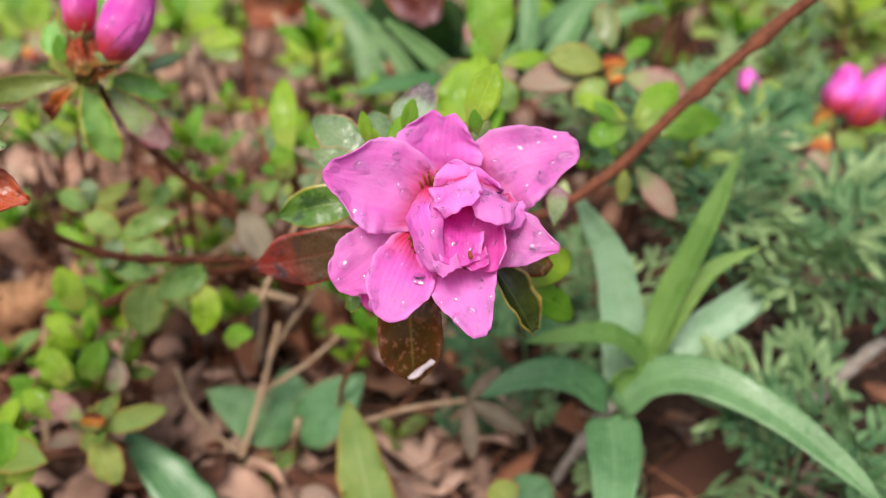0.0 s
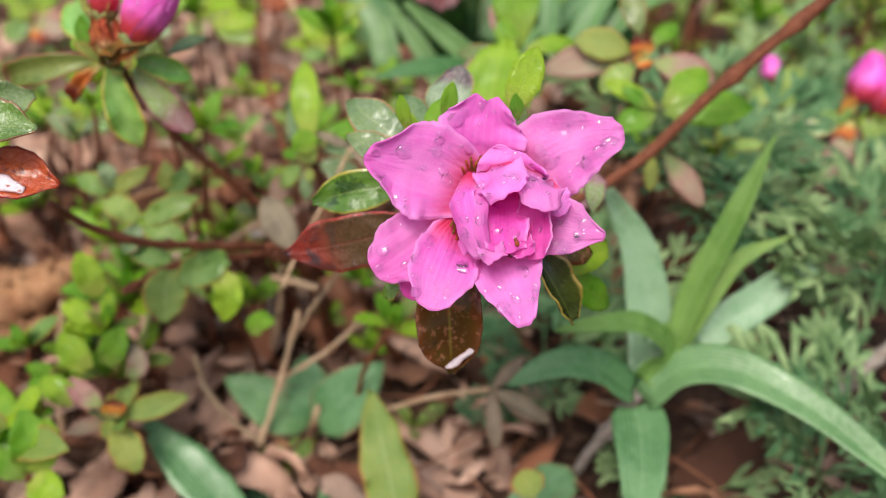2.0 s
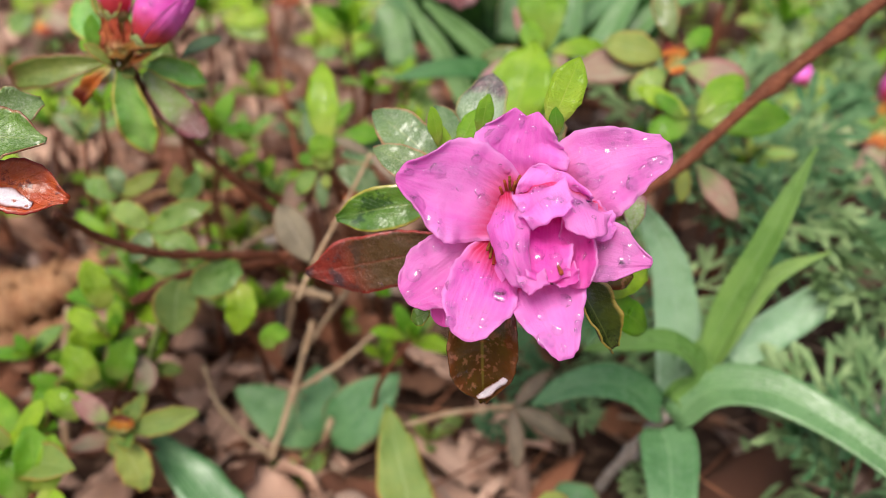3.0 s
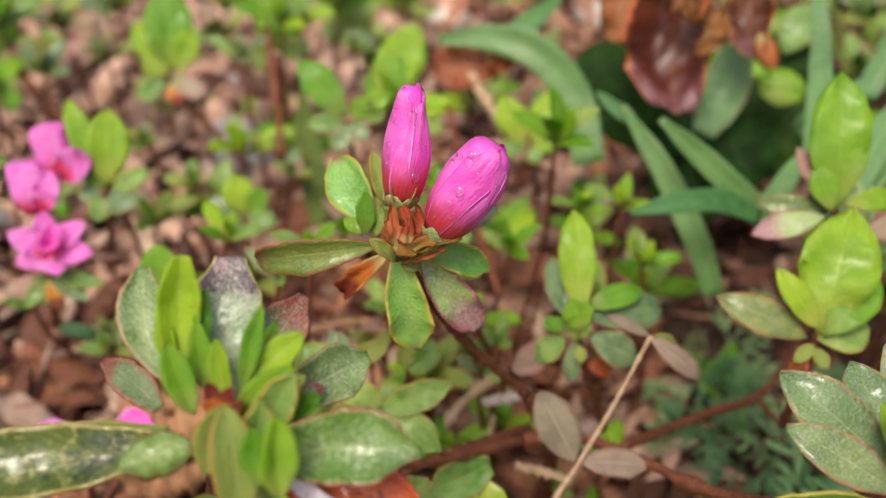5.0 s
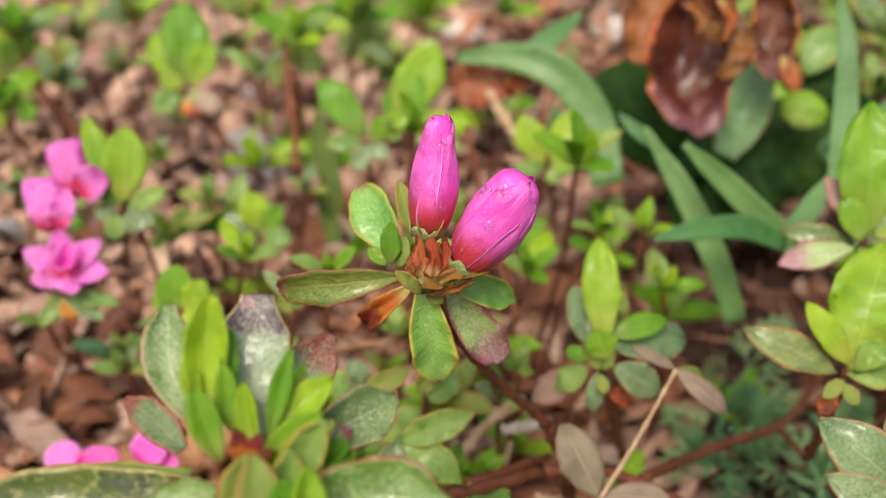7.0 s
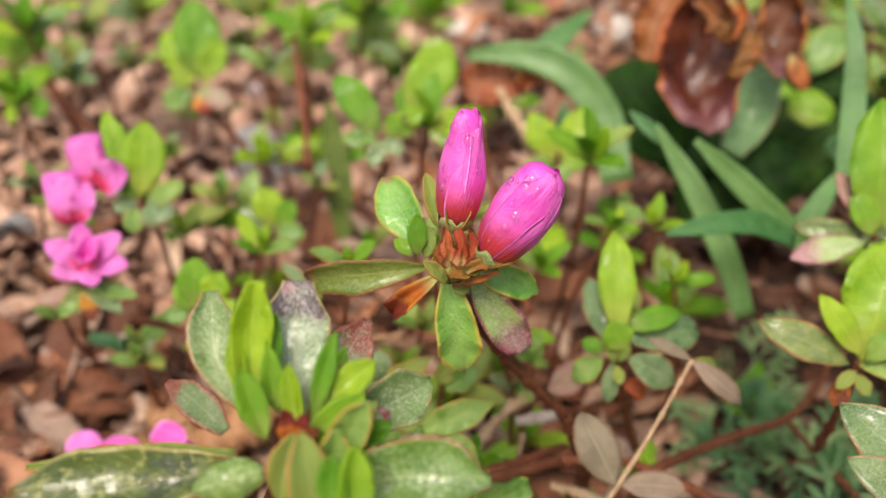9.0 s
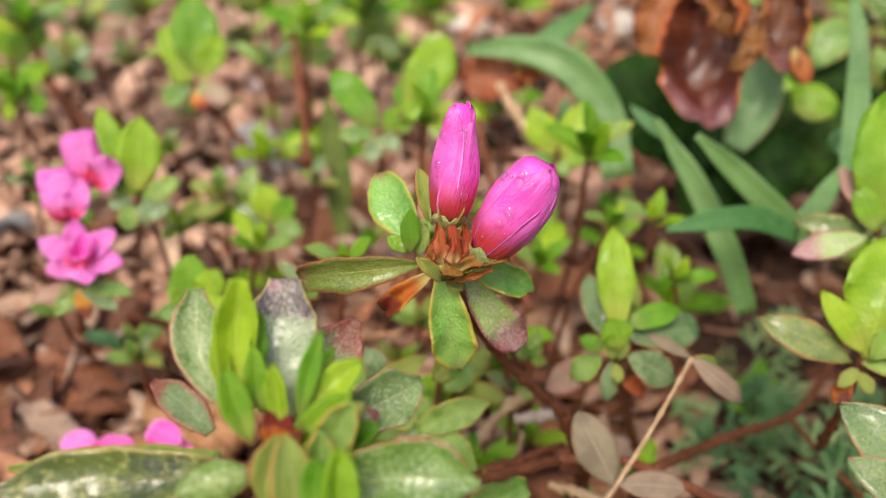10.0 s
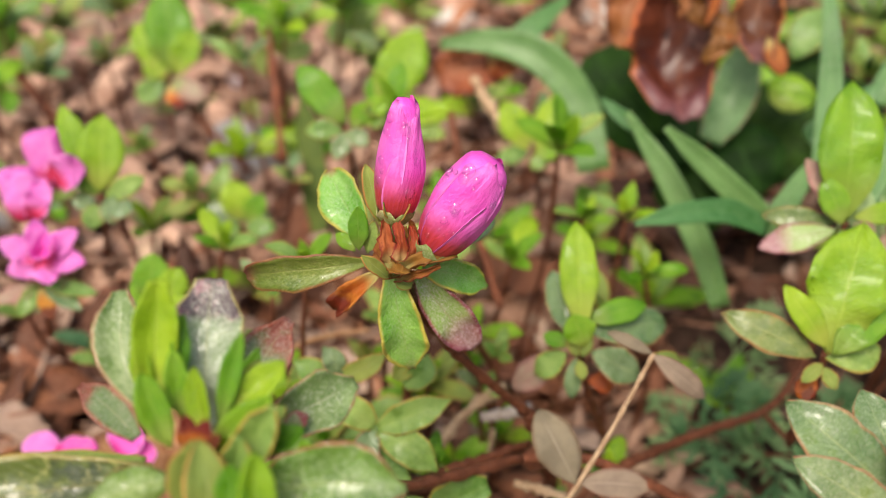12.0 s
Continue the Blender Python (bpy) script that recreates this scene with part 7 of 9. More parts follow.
stem(stick, [(-0.1918, 0.5030, 0.1134), (-0.1830, 0.4703, 0.1008), (-0.1746, 0.4402, 0.0745)], 0.00178, 0.00195, "bark", "stem", n=14, around=7, knots=0.16)

stick = thing("dry_twig", (-0.2820, 0.4718, 0.0563), "brown twig lying over soil", "twig", "dry twigs")
stem(stick, [(-0.3276, 0.5017, 0.0844), (-0.3037, 0.4821, 0.0724), (-0.2820, 0.4718, 0.0563)], 0.00231, 0.00253, "bark", "stem", n=14, around=7, knots=0.16)

stick = thing("dry_twig", (-0.2067, 0.4961, 0.0342), "brown twig lying over soil", "twig", "dry twigs")
stem(stick, [(-0.2339, 0.4883, 0.0771), (-0.2178, 0.4865, 0.0561), (-0.2067, 0.4961, 0.0342)], 0.00189, 0.00207, "bark", "stem", n=14, around=7, knots=0.16)

stick = thing("dry_twig", (-0.1465, 0.3161, 0.0694), "thin dry stem among the litter", "twig", "dry twigs")
stem(stick, [(-0.1179, 0.3137, 0.0818), (-0.1340, 0.3153, 0.0764), (-0.1465, 0.3161, 0.0694)], 0.00095, 0.00103, "wood", "stem", n=14, around=7, knots=0.16)

stick = thing("dry_twig", (-0.1900, 0.3232, 0.0648), "brown twig lying over soil", "twig", "dry twigs")
stem(stick, [(-0.2235, 0.3336, 0.0642), (-0.2027, 0.3248, 0.0678), (-0.1900, 0.3232, 0.0648)], 0.00158, 0.00172, "bark", "stem", n=14, around=7, knots=0.16)

stick = thing("dry_twig", (-0.0524, 0.2516, 0.0763), "broken dry straw-coloured stem among the litter", "twig", "dry twigs")
stem(stick, [(-0.0689, 0.2533, 0.0798), (-0.0607, 0.2528, 0.0784), (-0.0524, 0.2516, 0.0763)], 0.00126, 0.00138, "straw", "stem", n=14, around=7, knots=0.16)

stick = thing("dry_twig", (0.1281, 0.2283, 0.0443), "grey-green dry stem among feathery leaves", "twig", "dry twigs")
stem(stick, [(0.1529, 0.2347, 0.0726), (0.1399, 0.2316, 0.0586), (0.1281, 0.2283, 0.0443)], 0.00252, 0.00276, "grey_stem", "stem", n=14, around=7, knots=0.16)

stick = thing("dry_twig", (-0.0731, 0.3262, 0.0849), "thin upright brown twig", "twig", "dry twigs")
stem(stick, [(-0.0966, 0.4089, 0.1205), (-0.0868, 0.3724, 0.1010), (-0.0731, 0.3262, 0.0849)], 0.00137, 0.00149, "bark", "stem", n=14, around=7, knots=0.16)

stick = thing("dry_twig", (-0.0726, 0.4229, 0.1053), "broken dry straw-coloured stem among the litter", "twig", "dry twigs")
stem(stick, [(-0.0909, 0.4560, 0.1195), (-0.0831, 0.4397, 0.1128), (-0.0726, 0.4229, 0.1053)], 0.00231, 0.00253, "straw", "stem", n=14, around=7, knots=0.16)

star = thing("dry_leaflet_star", (0.0084, 0.2190, 0.0594), "dry stalk ending in a star of withered leaflets", "dry leaf")
stem(star, [(-0.0285, 0.2227, 0.0448), (-0.0105, 0.2218, 0.0527), (0.0084, 0.2188, 0.0591)], 0.00100, 0.00080, "straw", "stem")
leaf(star, (0.0084, 0.2186, 0.0588), (0.0196, 0.2277, 0.0654), 0.0046, (-0.02, -0.58, 0.82), "dry", cup=0.6, crumple=0.15)
leaf(star, (0.0084, 0.2186, 0.0588), (0.0277, 0.2111, 0.0509), 0.0065, (0.08, -0.62, 0.78), "dry", cup=0.5, crumple=0.15)
leaf(star, (0.0080, 0.2178, 0.0595), (0.0099, 0.2063, 0.0436), 0.0053, (0.01, -0.81, 0.59), "dry", cup=0.5, crumple=0.15)

hearts = thing("ground_cover_plant", (-0.0561, 0.2444, 0.0140), "low plant with smooth blue-green oval leaves", "plant")
stem(hearts, [(-0.0555, 0.2439, 0.0206), (-0.0601, 0.2466, -0.0009), (-0.0664, 0.2460, -0.0202)], 0.00120, 0.00140, "green_stem", "stem")
leaf(hearts, (-0.0586, 0.2413, 0.0186), (-0.0904, 0.2492, 0.0361), 0.0198, (0.27, -0.59, 0.76), "heart", p=0.5, q=0.85)
leaf(hearts, (-0.0576, 0.2427, 0.0187), (-0.0613, 0.2585, 0.0394), 0.0205, (0.18, -0.77, 0.62), "heart", p=0.5, q=0.85)
leaf(hearts, (-0.0551, 0.2400, 0.0184), (-0.0298, 0.2509, 0.0425), 0.0225, (-0.22, -0.78, 0.59), "heart", p=0.5, q=0.85)
leaf(hearts, (-0.0695, 0.2198, 0.0037), (-0.0885, 0.2249, 0.0117), 0.0232, (0.21, -0.51, 0.83), "heart", p=0.45, q=0.6)
leaf(hearts, (-0.0383, 0.2153, 0.0059), (-0.0507, 0.2203, 0.0138), 0.0229, (0.25, -0.57, 0.78), "heart", p=0.45, q=0.6)
leaf(hearts, (-0.0660, 0.2377, 0.0147), (-0.0609, 0.2302, 0.0105), 0.0151, (0.09, -0.44, 0.89), "green")

bigleaf = thing("broad_leaf_plant", (-0.0775, 0.1974, 0.0243), "single broad green blade leaning over the litter", "leaf")
stem(bigleaf, [(-0.0743, 0.1936, 0.0203), (-0.0764, 0.1976, -0.0030)], 0.00120, 0.00130, "green_stem", "stem")
leaf(bigleaf, (-0.0729, 0.1912, 0.0204), (-0.1103, 0.2185, 0.0440), 0.0150, (0.22, -0.45, 0.87), "strap", p=0.4, q=0.6, fold=0.15)

limeleaf = thing("broad_leaf_plant", (-0.0257, 0.1897, 0.0308), "single yellow-green leaf with a wavy edge", "leaf")
stem(limeleaf, [(-0.0246, 0.1857, 0.0302), (-0.0252, 0.1922, 0.0072)], 0.00120, 0.00130, "green_stem", "stem")
leaf(limeleaf, (-0.0211, 0.1834, 0.0303), (-0.0325, 0.2186, 0.0588), 0.0172, (0.10, -0.61, 0.79), "lime", p=0.4, q=0.8, ruffle=0.25)
leaf(limeleaf, (0.0207, 0.1860, 0.0434), (0.0173, 0.1929, 0.0486), 0.0108, (-0.01, -0.60, 0.80), "lime")

lowgreen = thing("ground_cover_plant", (0.0345, 0.2186, 0.0111), "low plant with smooth green leaves", "plant")
leaf(lowgreen, (0.0355, 0.2074, 0.0122), (0.0268, 0.2195, 0.0216), 0.0183, (-0.00, -0.62, 0.79), "heart", p=0.45, q=0.6)
leaf(lowgreen, (0.0133, 0.2063, 0.0105), (0.0360, 0.2175, 0.0185), 0.0122, (-0.06, -0.50, 0.86), "heart")

barkstrip = thing("bark_strip", (-0.1934, 0.3186, 0.0182), "strip of weathered wood lying on the soil", "wood")
stem(barkstrip, [(-0.2109, 0.2973, 0.0221), (-0.1887, 0.3027, 0.0304), (-0.1736, 0.3128, 0.0368), (-0.1607, 0.3210, 0.0402)], 0.01100, 0.00500, "wood", "strip", around=11, knots=0.18)
stem(barkstrip, [(-0.2002, 0.2791, 0.0216), (-0.1813, 0.2879, 0.0260), (-0.1643, 0.2954, 0.0283)], 0.00600, 0.00300, "wood", "strip", around=9, knots=0.2)
stem(barkstrip, [(-0.2139, 0.3148, 0.0307), (-0.1886, 0.3169, 0.0339), (-0.1705, 0.3244, 0.0363)], 0.00600, 0.00300, "wood", "strip", around=9, knots=0.2)

oval = thing("ground_cover_plant", (-0.1126, 0.2313, 0.0646), "low plant with pale oval leaves and fresh green tips", "plant")
stem(oval, [(-0.1025, 0.2280, 0.0869), (-0.1113, 0.2313, 0.0646), (-0.1203, 0.2360, 0.0389)], 0.0009, 0.0011, "green_stem", "stem")
blade_leaf(oval, [(-0.0963, 0.2317, 0.0979), (-0.0967, 0.2260, 0.0930), (-0.0967, 0.2208, 0.0851)], 0.0135, (0.32, -0.75, 0.57), "lime", widths=(0.4, 0.9, 1.0, 0.85, 0.25))
blade_leaf(oval, [(-0.0773, 0.2339, 0.1013), (-0.0844, 0.2306, 0.0999), (-0.0926, 0.2280, 0.0960)], 0.0113, (0.28, -0.78, 0.56), "green", widths=(0.4, 0.9, 1.0, 0.85, 0.25))
blade_leaf(oval, [(-0.0795, 0.2317, 0.0979), (-0.0767, 0.2261, 0.0930), (-0.0785, 0.2226, 0.0842)], 0.0091, (0.26, -0.77, 0.58), "bright", widths=(0.4, 0.9, 1.0, 0.85, 0.25))
blade_leaf(oval, [(-0.1119, 0.2431, 0.1008), (-0.1045, 0.2396, 0.0991), (-0.0976, 0.2376, 0.0960)], 0.0090, (0.34, -0.78, 0.53), "green", widths=(0.4, 0.9, 1.0, 0.85, 0.25))
blade_leaf(oval, [(-0.1188, 0.2268, 0.0905), (-0.1211, 0.2290, 0.0975), (-0.1252, 0.2338, 0.1030)], 0.0088, (0.39, -0.74, 0.54), "bright", widths=(0.4, 0.9, 1.0, 0.85, 0.25))
blade_leaf(oval, [(-0.1219, 0.2139, 0.0709), (-0.1252, 0.2150, 0.0762), (-0.1306, 0.2196, 0.0813)], 0.0088, (0.40, -0.69, 0.60), "bright", widths=(0.4, 0.9, 1.0, 0.85, 0.25))
blade_leaf(oval, [(-0.1160, 0.2147, 0.0721), (-0.1131, 0.2165, 0.0785), (-0.1106, 0.2210, 0.0835)], 0.0084, (0.37, -0.71, 0.60), "bright", widths=(0.4, 0.9, 1.0, 0.85, 0.25))
blade_leaf(oval, [(-0.1257, 0.2065, 0.0633), (-0.1300, 0.2080, 0.0675), (-0.1360, 0.2110, 0.0701)], 0.0080, (0.41, -0.66, 0.63), "bright", widths=(0.4, 0.9, 1.0, 0.85, 0.25))
blade_leaf(oval, [(-0.1098, 0.2148, 0.0667), (-0.1067, 0.2165, 0.0713), (-0.1089, 0.2209, 0.0760)], 0.0067, (0.35, -0.70, 0.62), "pink_leaf", widths=(0.4, 0.9, 1.0, 0.85, 0.25))
blade_leaf(oval, [(-0.0691, 0.2225, 0.0784), (-0.0680, 0.2242, 0.0829), (-0.0627, 0.2250, 0.0823)], 0.0063, (0.22, -0.76, 0.62), "bright", widths=(0.4, 0.9, 1.0, 0.85, 0.25))
seedling = thing("ground_cover_plant", (-0.1149, 0.2062, 0.0573), "small seedling with a reddish bud and pale oval leaves", "plant")
stem(seedling, [(-0.1141, 0.2055, 0.0600), (-0.1177, 0.2085, 0.0445), (-0.1215, 0.2143, 0.0242)], 0.0009, 0.0010, "green_stem", "stem")
blade_leaf(seedling, [(-0.1124, 0.2025, 0.0572), (-0.1080, 0.1971, 0.0527), (-0.1048, 0.1938, 0.0459)], 0.0102, (0.35, -0.64, 0.69), "lime", widths=(0.4, 0.9, 1.0, 0.85, 0.3))
blade_leaf(seedling, [(-0.1101, 0.2052, 0.0596), (-0.0997, 0.2062, 0.0629), (-0.0897, 0.2086, 0.0646)], 0.0077, (0.32, -0.68, 0.66), "lime", widths=(0.4, 0.9, 1.0, 0.85, 0.3))
blade_leaf(seedling, [(-0.1125, 0.2055, 0.0618), (-0.1097, 0.2068, 0.0655), (-0.1079, 0.2095, 0.0679)], 0.0062, (0.36, -0.67, 0.65), "lime", widths=(0.4, 0.9, 1.0, 0.85, 0.3))
blade_leaf(seedling, [(-0.1133, 0.2028, 0.0595), (-0.1138, 0.2006, 0.0579), (-0.1134, 0.1986, 0.0549)], 0.0054, (0.37, -0.65, 0.67), "lime", widths=(0.4, 0.9, 1.0, 0.85, 0.3))
blade_leaf(seedling, [(-0.1174, 0.2067, 0.0618), (-0.1234, 0.2085, 0.0663), (-0.1275, 0.2117, 0.0694)], 0.0073, (0.39, -0.67, 0.63), "pink_leaf", widths=(0.4, 0.9, 1.0, 0.85, 0.3))
blade_leaf(seedling, [(-0.1131, 0.2019, 0.0617), (-0.1117, 0.2019, 0.0654), (-0.1118, 0.2050, 0.0665)], 0.0061, (0.37, -0.66, 0.65), "amber", widths=(0.4, 0.9, 1.0, 0.85, 0.3))
blade_leaf(seedling, [(-0.1104, 0.2021, 0.0620), (-0.1103, 0.2026, 0.0647), (-0.1111, 0.2046, 0.0659)], 0.0047, (0.36, -0.66, 0.65), "amber", widths=(0.4, 0.9, 1.0, 0.85, 0.3))
edge_sprig = thing("azalea_sprig", (-0.1317, 0.1816, 0.0583), "young azalea sprig with broad fresh leaves above the litter", "plant", "azalea sprigs")
stem(edge_sprig, [(-0.1317, 0.1816, 0.0583), (-0.1412, 0.1872, 0.0249)], 0.0009, 0.0012, "bark", "stem")
blade_leaf(edge_sprig, [(-0.1313, 0.1818, 0.0585), (-0.1299, 0.1842, 0.0676), (-0.1321, 0.1909, 0.0760)], 0.0108, (0.44, -0.62, 0.66), "bright", widths=(0.4, 0.9, 1.0, 0.85, 0.25))
blade_leaf(edge_sprig, [(-0.1303, 0.1818, 0.0585), (-0.1256, 0.1845, 0.0662), (-0.1263, 0.1910, 0.0725)], 0.0078, (0.42, -0.62, 0.66), "bright", widths=(0.4, 0.9, 1.0, 0.85, 0.25))
blade_leaf(edge_sprig, [(-0.1320, 0.1814, 0.0580), (-0.1375, 0.1830, 0.0640), (-0.1436, 0.1882, 0.0682)], 0.0102, (0.45, -0.60, 0.66), "bright", widths=(0.4, 0.9, 1.0, 0.85, 0.25))
blade_leaf(edge_sprig, [(-0.1303, 0.1802, 0.0579), (-0.1246, 0.1766, 0.0579), (-0.1196, 0.1752, 0.0558)], 0.0094, (0.42, -0.59, 0.69), "bright", widths=(0.4, 0.9, 1.0, 0.85, 0.25))

tri = thing("trefoil_plant", (-0.1140, 0.2625, 0.0957), "pale green plant with leaves in threes", "plant", "trefoil plants")
stem(tri, [(-0.1140, 0.2621, 0.0950), (-0.1131, 0.2699, 0.0711), (-0.1166, 0.2837, 0.0385)], 0.00070, 0.00080, "green_stem", "stem")
blade_leaf(tri, [(-0.1065, 0.2446, 0.1081), (-0.0967, 0.2457, 0.1130), (-0.0880, 0.2496, 0.1149)], 0.0080, (0.14, -0.73, 0.67), "green", widths=(0.35, 0.9, 1.0, 0.8, 0.1))
blade_leaf(tri, [(-0.1062, 0.2442, 0.1076), (-0.0979, 0.2406, 0.1057), (-0.0905, 0.2382, 0.1003)], 0.0092, (0.14, -0.70, 0.70), "green", widths=(0.35, 0.9, 1.0, 0.8, 0.1))
blade_leaf(tri, [(-0.1075, 0.2448, 0.1084), (-0.1128, 0.2454, 0.1128), (-0.1198, 0.2482, 0.1136)], 0.0080, (0.20, -0.72, 0.66), "green", widths=(0.35, 0.9, 1.0, 0.8, 0.1))
blade_leaf(tri, [(-0.1081, 0.2442, 0.1075), (-0.1093, 0.2398, 0.1047), (-0.1127, 0.2377, 0.1001)], 0.0071, (0.19, -0.69, 0.69), "grey", widths=(0.35, 0.9, 1.0, 0.8, 0.1))
blade_leaf(tri, [(-0.1183, 0.2557, 0.1138), (-0.1114, 0.2562, 0.1178), (-0.1057, 0.2594, 0.1206)], 0.0057, (0.20, -0.75, 0.63), "lime", widths=(0.35, 0.9, 1.0, 0.8, 0.1))
blade_leaf(tri, [(-0.1195, 0.2555, 0.1135), (-0.1239, 0.2549, 0.1162), (-0.1302, 0.2572, 0.1180)], 0.0073, (0.24, -0.74, 0.63), "green", widths=(0.35, 0.9, 1.0, 0.8, 0.1))
blade_leaf(tri, [(-0.1186, 0.2559, 0.1140), (-0.1193, 0.2568, 0.1189), (-0.1228, 0.2597, 0.1214)], 0.0063, (0.23, -0.75, 0.62), "grey", widths=(0.35, 0.9, 1.0, 0.8, 0.1))
blade_leaf(tri, [(-0.1008, 0.2569, 0.1116), (-0.0959, 0.2578, 0.1163), (-0.0949, 0.2613, 0.1196)], 0.0070, (0.14, -0.76, 0.64), "green", widths=(0.35, 0.9, 1.0, 0.8, 0.1))
blade_leaf(tri, [(-0.1032, 0.2577, 0.1129), (-0.1007, 0.2590, 0.1181), (-0.1017, 0.2624, 0.1214)], 0.0054, (0.16, -0.76, 0.63), "lime", widths=(0.35, 0.9, 1.0, 0.8, 0.1))

tri2 = thing("trefoil_plant", (-0.1200, 0.3039, 0.0506), "pale green plant with leaves in threes", "plant", "trefoil plants")
stem(tri2, [(-0.1200, 0.3039, 0.0506), (-0.1227, 0.3107, 0.0243), (-0.1263, 0.3208, 0.0032)], 0.00070, 0.00080, "green_stem", "stem")
leaf(tri2, (-0.1212, 0.3032, 0.0496), (-0.1404, 0.3065, 0.0546), 0.0144, (0.10, -0.62, 0.78), "green", p=0.5, q=0.6)
leaf(tri2, (-0.1200, 0.3026, 0.0486), (-0.1231, 0.2869, 0.0336), 0.0148, (0.24, -0.70, 0.68), "green", p=0.5, q=0.6)
leaf(tri2, (-0.1188, 0.3032, 0.0496), (-0.1008, 0.3052, 0.0526), 0.0144, (-0.04, -0.70, 0.71), "green", p=0.5, q=0.6)
leaf(tri2, (-0.1176, 0.3026, 0.0486), (-0.1044, 0.2935, 0.0419), 0.0120, (0.07, -0.53, 0.85), "green", p=0.5, q=0.6)

ff = thing("azalea_bloom", (-0.2231, 0.3083, 0.1067), "small open pink azalea bloom among leaves", "flower", "far azalea blooms")
stem(ff, [(-0.2233, 0.3104, 0.1098), (-0.2269, 0.3096, 0.0913), (-0.2430, 0.3323, 0.0547)], 0.00100, 0.00130, "bark", "stem")
leaf(ff, (-0.2231, 0.3087, 0.1073), (-0.2067, 0.3045, 0.1108), 0.0088, (-0.30, -0.49, 0.82), "petal", name="petal", p=0.6, q=0.7, bend=0.06, crumple=0.1, ruffle=0.15)
leaf(ff, (-0.2231, 0.3087, 0.1073), (-0.2174, 0.3000, 0.1049), 0.0088, (0.09, -0.21, 0.97), "petal", name="petal", p=0.6, q=0.7, bend=0.06, crumple=0.1, ruffle=0.15)
leaf(ff, (-0.2231, 0.3087, 0.1073), (-0.2312, 0.3012, 0.1074), 0.0088, (0.42, -0.45, 0.79), "petal", name="petal", p=0.6, q=0.7, bend=0.06, crumple=0.1, ruffle=0.15)
leaf(ff, (-0.2231, 0.3087, 0.1073), (-0.2344, 0.3068, 0.1158), 0.0088, (0.57, -0.52, 0.64), "petal", name="petal", p=0.6, q=0.7, bend=0.06, crumple=0.1, ruffle=0.15)
leaf(ff, (-0.2231, 0.3087, 0.1073), (-0.2237, 0.3113, 0.1216), 0.0088, (0.45, -0.87, 0.18), "petal", name="petal", p=0.6, q=0.7, bend=0.06, crumple=0.1, ruffle=0.15)
leaf(ff, (-0.2231, 0.3087, 0.1073), (-0.2099, 0.3102, 0.1192), 0.0088, (-0.30, -0.85, 0.44), "petal", name="petal", p=0.6, q=0.7, bend=0.06, crumple=0.1, ruffle=0.15)
leaf(ff, (-0.2214, 0.3064, 0.1109), (-0.2178, 0.3060, 0.1206), 0.0058, (0.10, -0.99, -0.08), "petal_deep", name="petal", p=0.5, q=0.4, cup=0.5, bend=0.2)
leaf(ff, (-0.2214, 0.3064, 0.1109), (-0.2161, 0.3022, 0.1151), 0.0058, (-0.72, -0.27, 0.64), "petal_deep", name="petal", p=0.5, q=0.4, cup=0.5, bend=0.2)
leaf(ff, (-0.2214, 0.3064, 0.1109), (-0.2228, 0.3032, 0.1168), 0.0058, (0.93, -0.36, 0.02), "petal_deep", name="petal", p=0.5, q=0.4, cup=0.5, bend=0.2)
leaf(ff, (-0.2249, 0.3084, 0.0981), (-0.2050, 0.3038, 0.0991), 0.0060, (-0.16, -0.54, 0.83), "green")
leaf(ff, (-0.2249, 0.3084, 0.0981), (-0.2098, 0.3003, 0.0943), 0.0060, (-0.00, -0.43, 0.90), "grey")
leaf(ff, (-0.2249, 0.3084, 0.0981), (-0.2194, 0.2980, 0.0917), 0.0060, (0.25, -0.41, 0.87), "amber")
leaf(ff, (-0.2249, 0.3084, 0.0981), (-0.2303, 0.2980, 0.0922), 0.0060, (0.33, -0.59, 0.74), "green")
leaf(ff, (-0.2249, 0.3084, 0.0981), (-0.2382, 0.3001, 0.0958), 0.0060, (0.26, -0.63, 0.73), "pink_leaf")

fb1 = thing("azalea_shoot", (-0.2282, 0.3321, 0.1220), "azalea shoot with two swelling pink buds", "shrub shoot", "azalea shoots")
stem(fb1, [(-0.2297, 0.3276, 0.1156), (-0.2375, 0.3333, 0.0996), (-0.2575, 0.3574, 0.0654)], 0.00100, 0.00130, "bark", "stem")
bud(fb1, (-0.2256, 0.3326, 0.1208), (-0.2309, 0.3408, 0.1383), 0.0126, (0.41, -0.79, 0.46), seed=3, kind="petal", outline=OPENING)
bud(fb1, (-0.2335, 0.3238, 0.1121), (-0.2360, 0.3317, 0.1290), 0.0125, (0.43, -0.76, 0.49), seed=4, kind="petal", outline=OPENING)
blade_leaf(fb1, [(-0.2233, 0.3282, 0.1267), (-0.2179, 0.3282, 0.1299), (-0.2131, 0.3307, 0.1298)], 0.0117, (0.39, -0.79, 0.47), "petal", name='petal', widths=(0.6, 0.95, 1.0, 0.85, 0.4), dome=0.5, cup=0.3, ruffle=0.2)
blade_leaf(fb1, [(-0.2285, 0.3189, 0.1171), (-0.2261, 0.3211, 0.1237), (-0.2255, 0.3257, 0.1286)], 0.0082, (0.41, -0.77, 0.49), "petal", name='petal', widths=(0.6, 0.95, 1.0, 0.85, 0.4), dome=0.5, cup=0.3, ruffle=0.2)

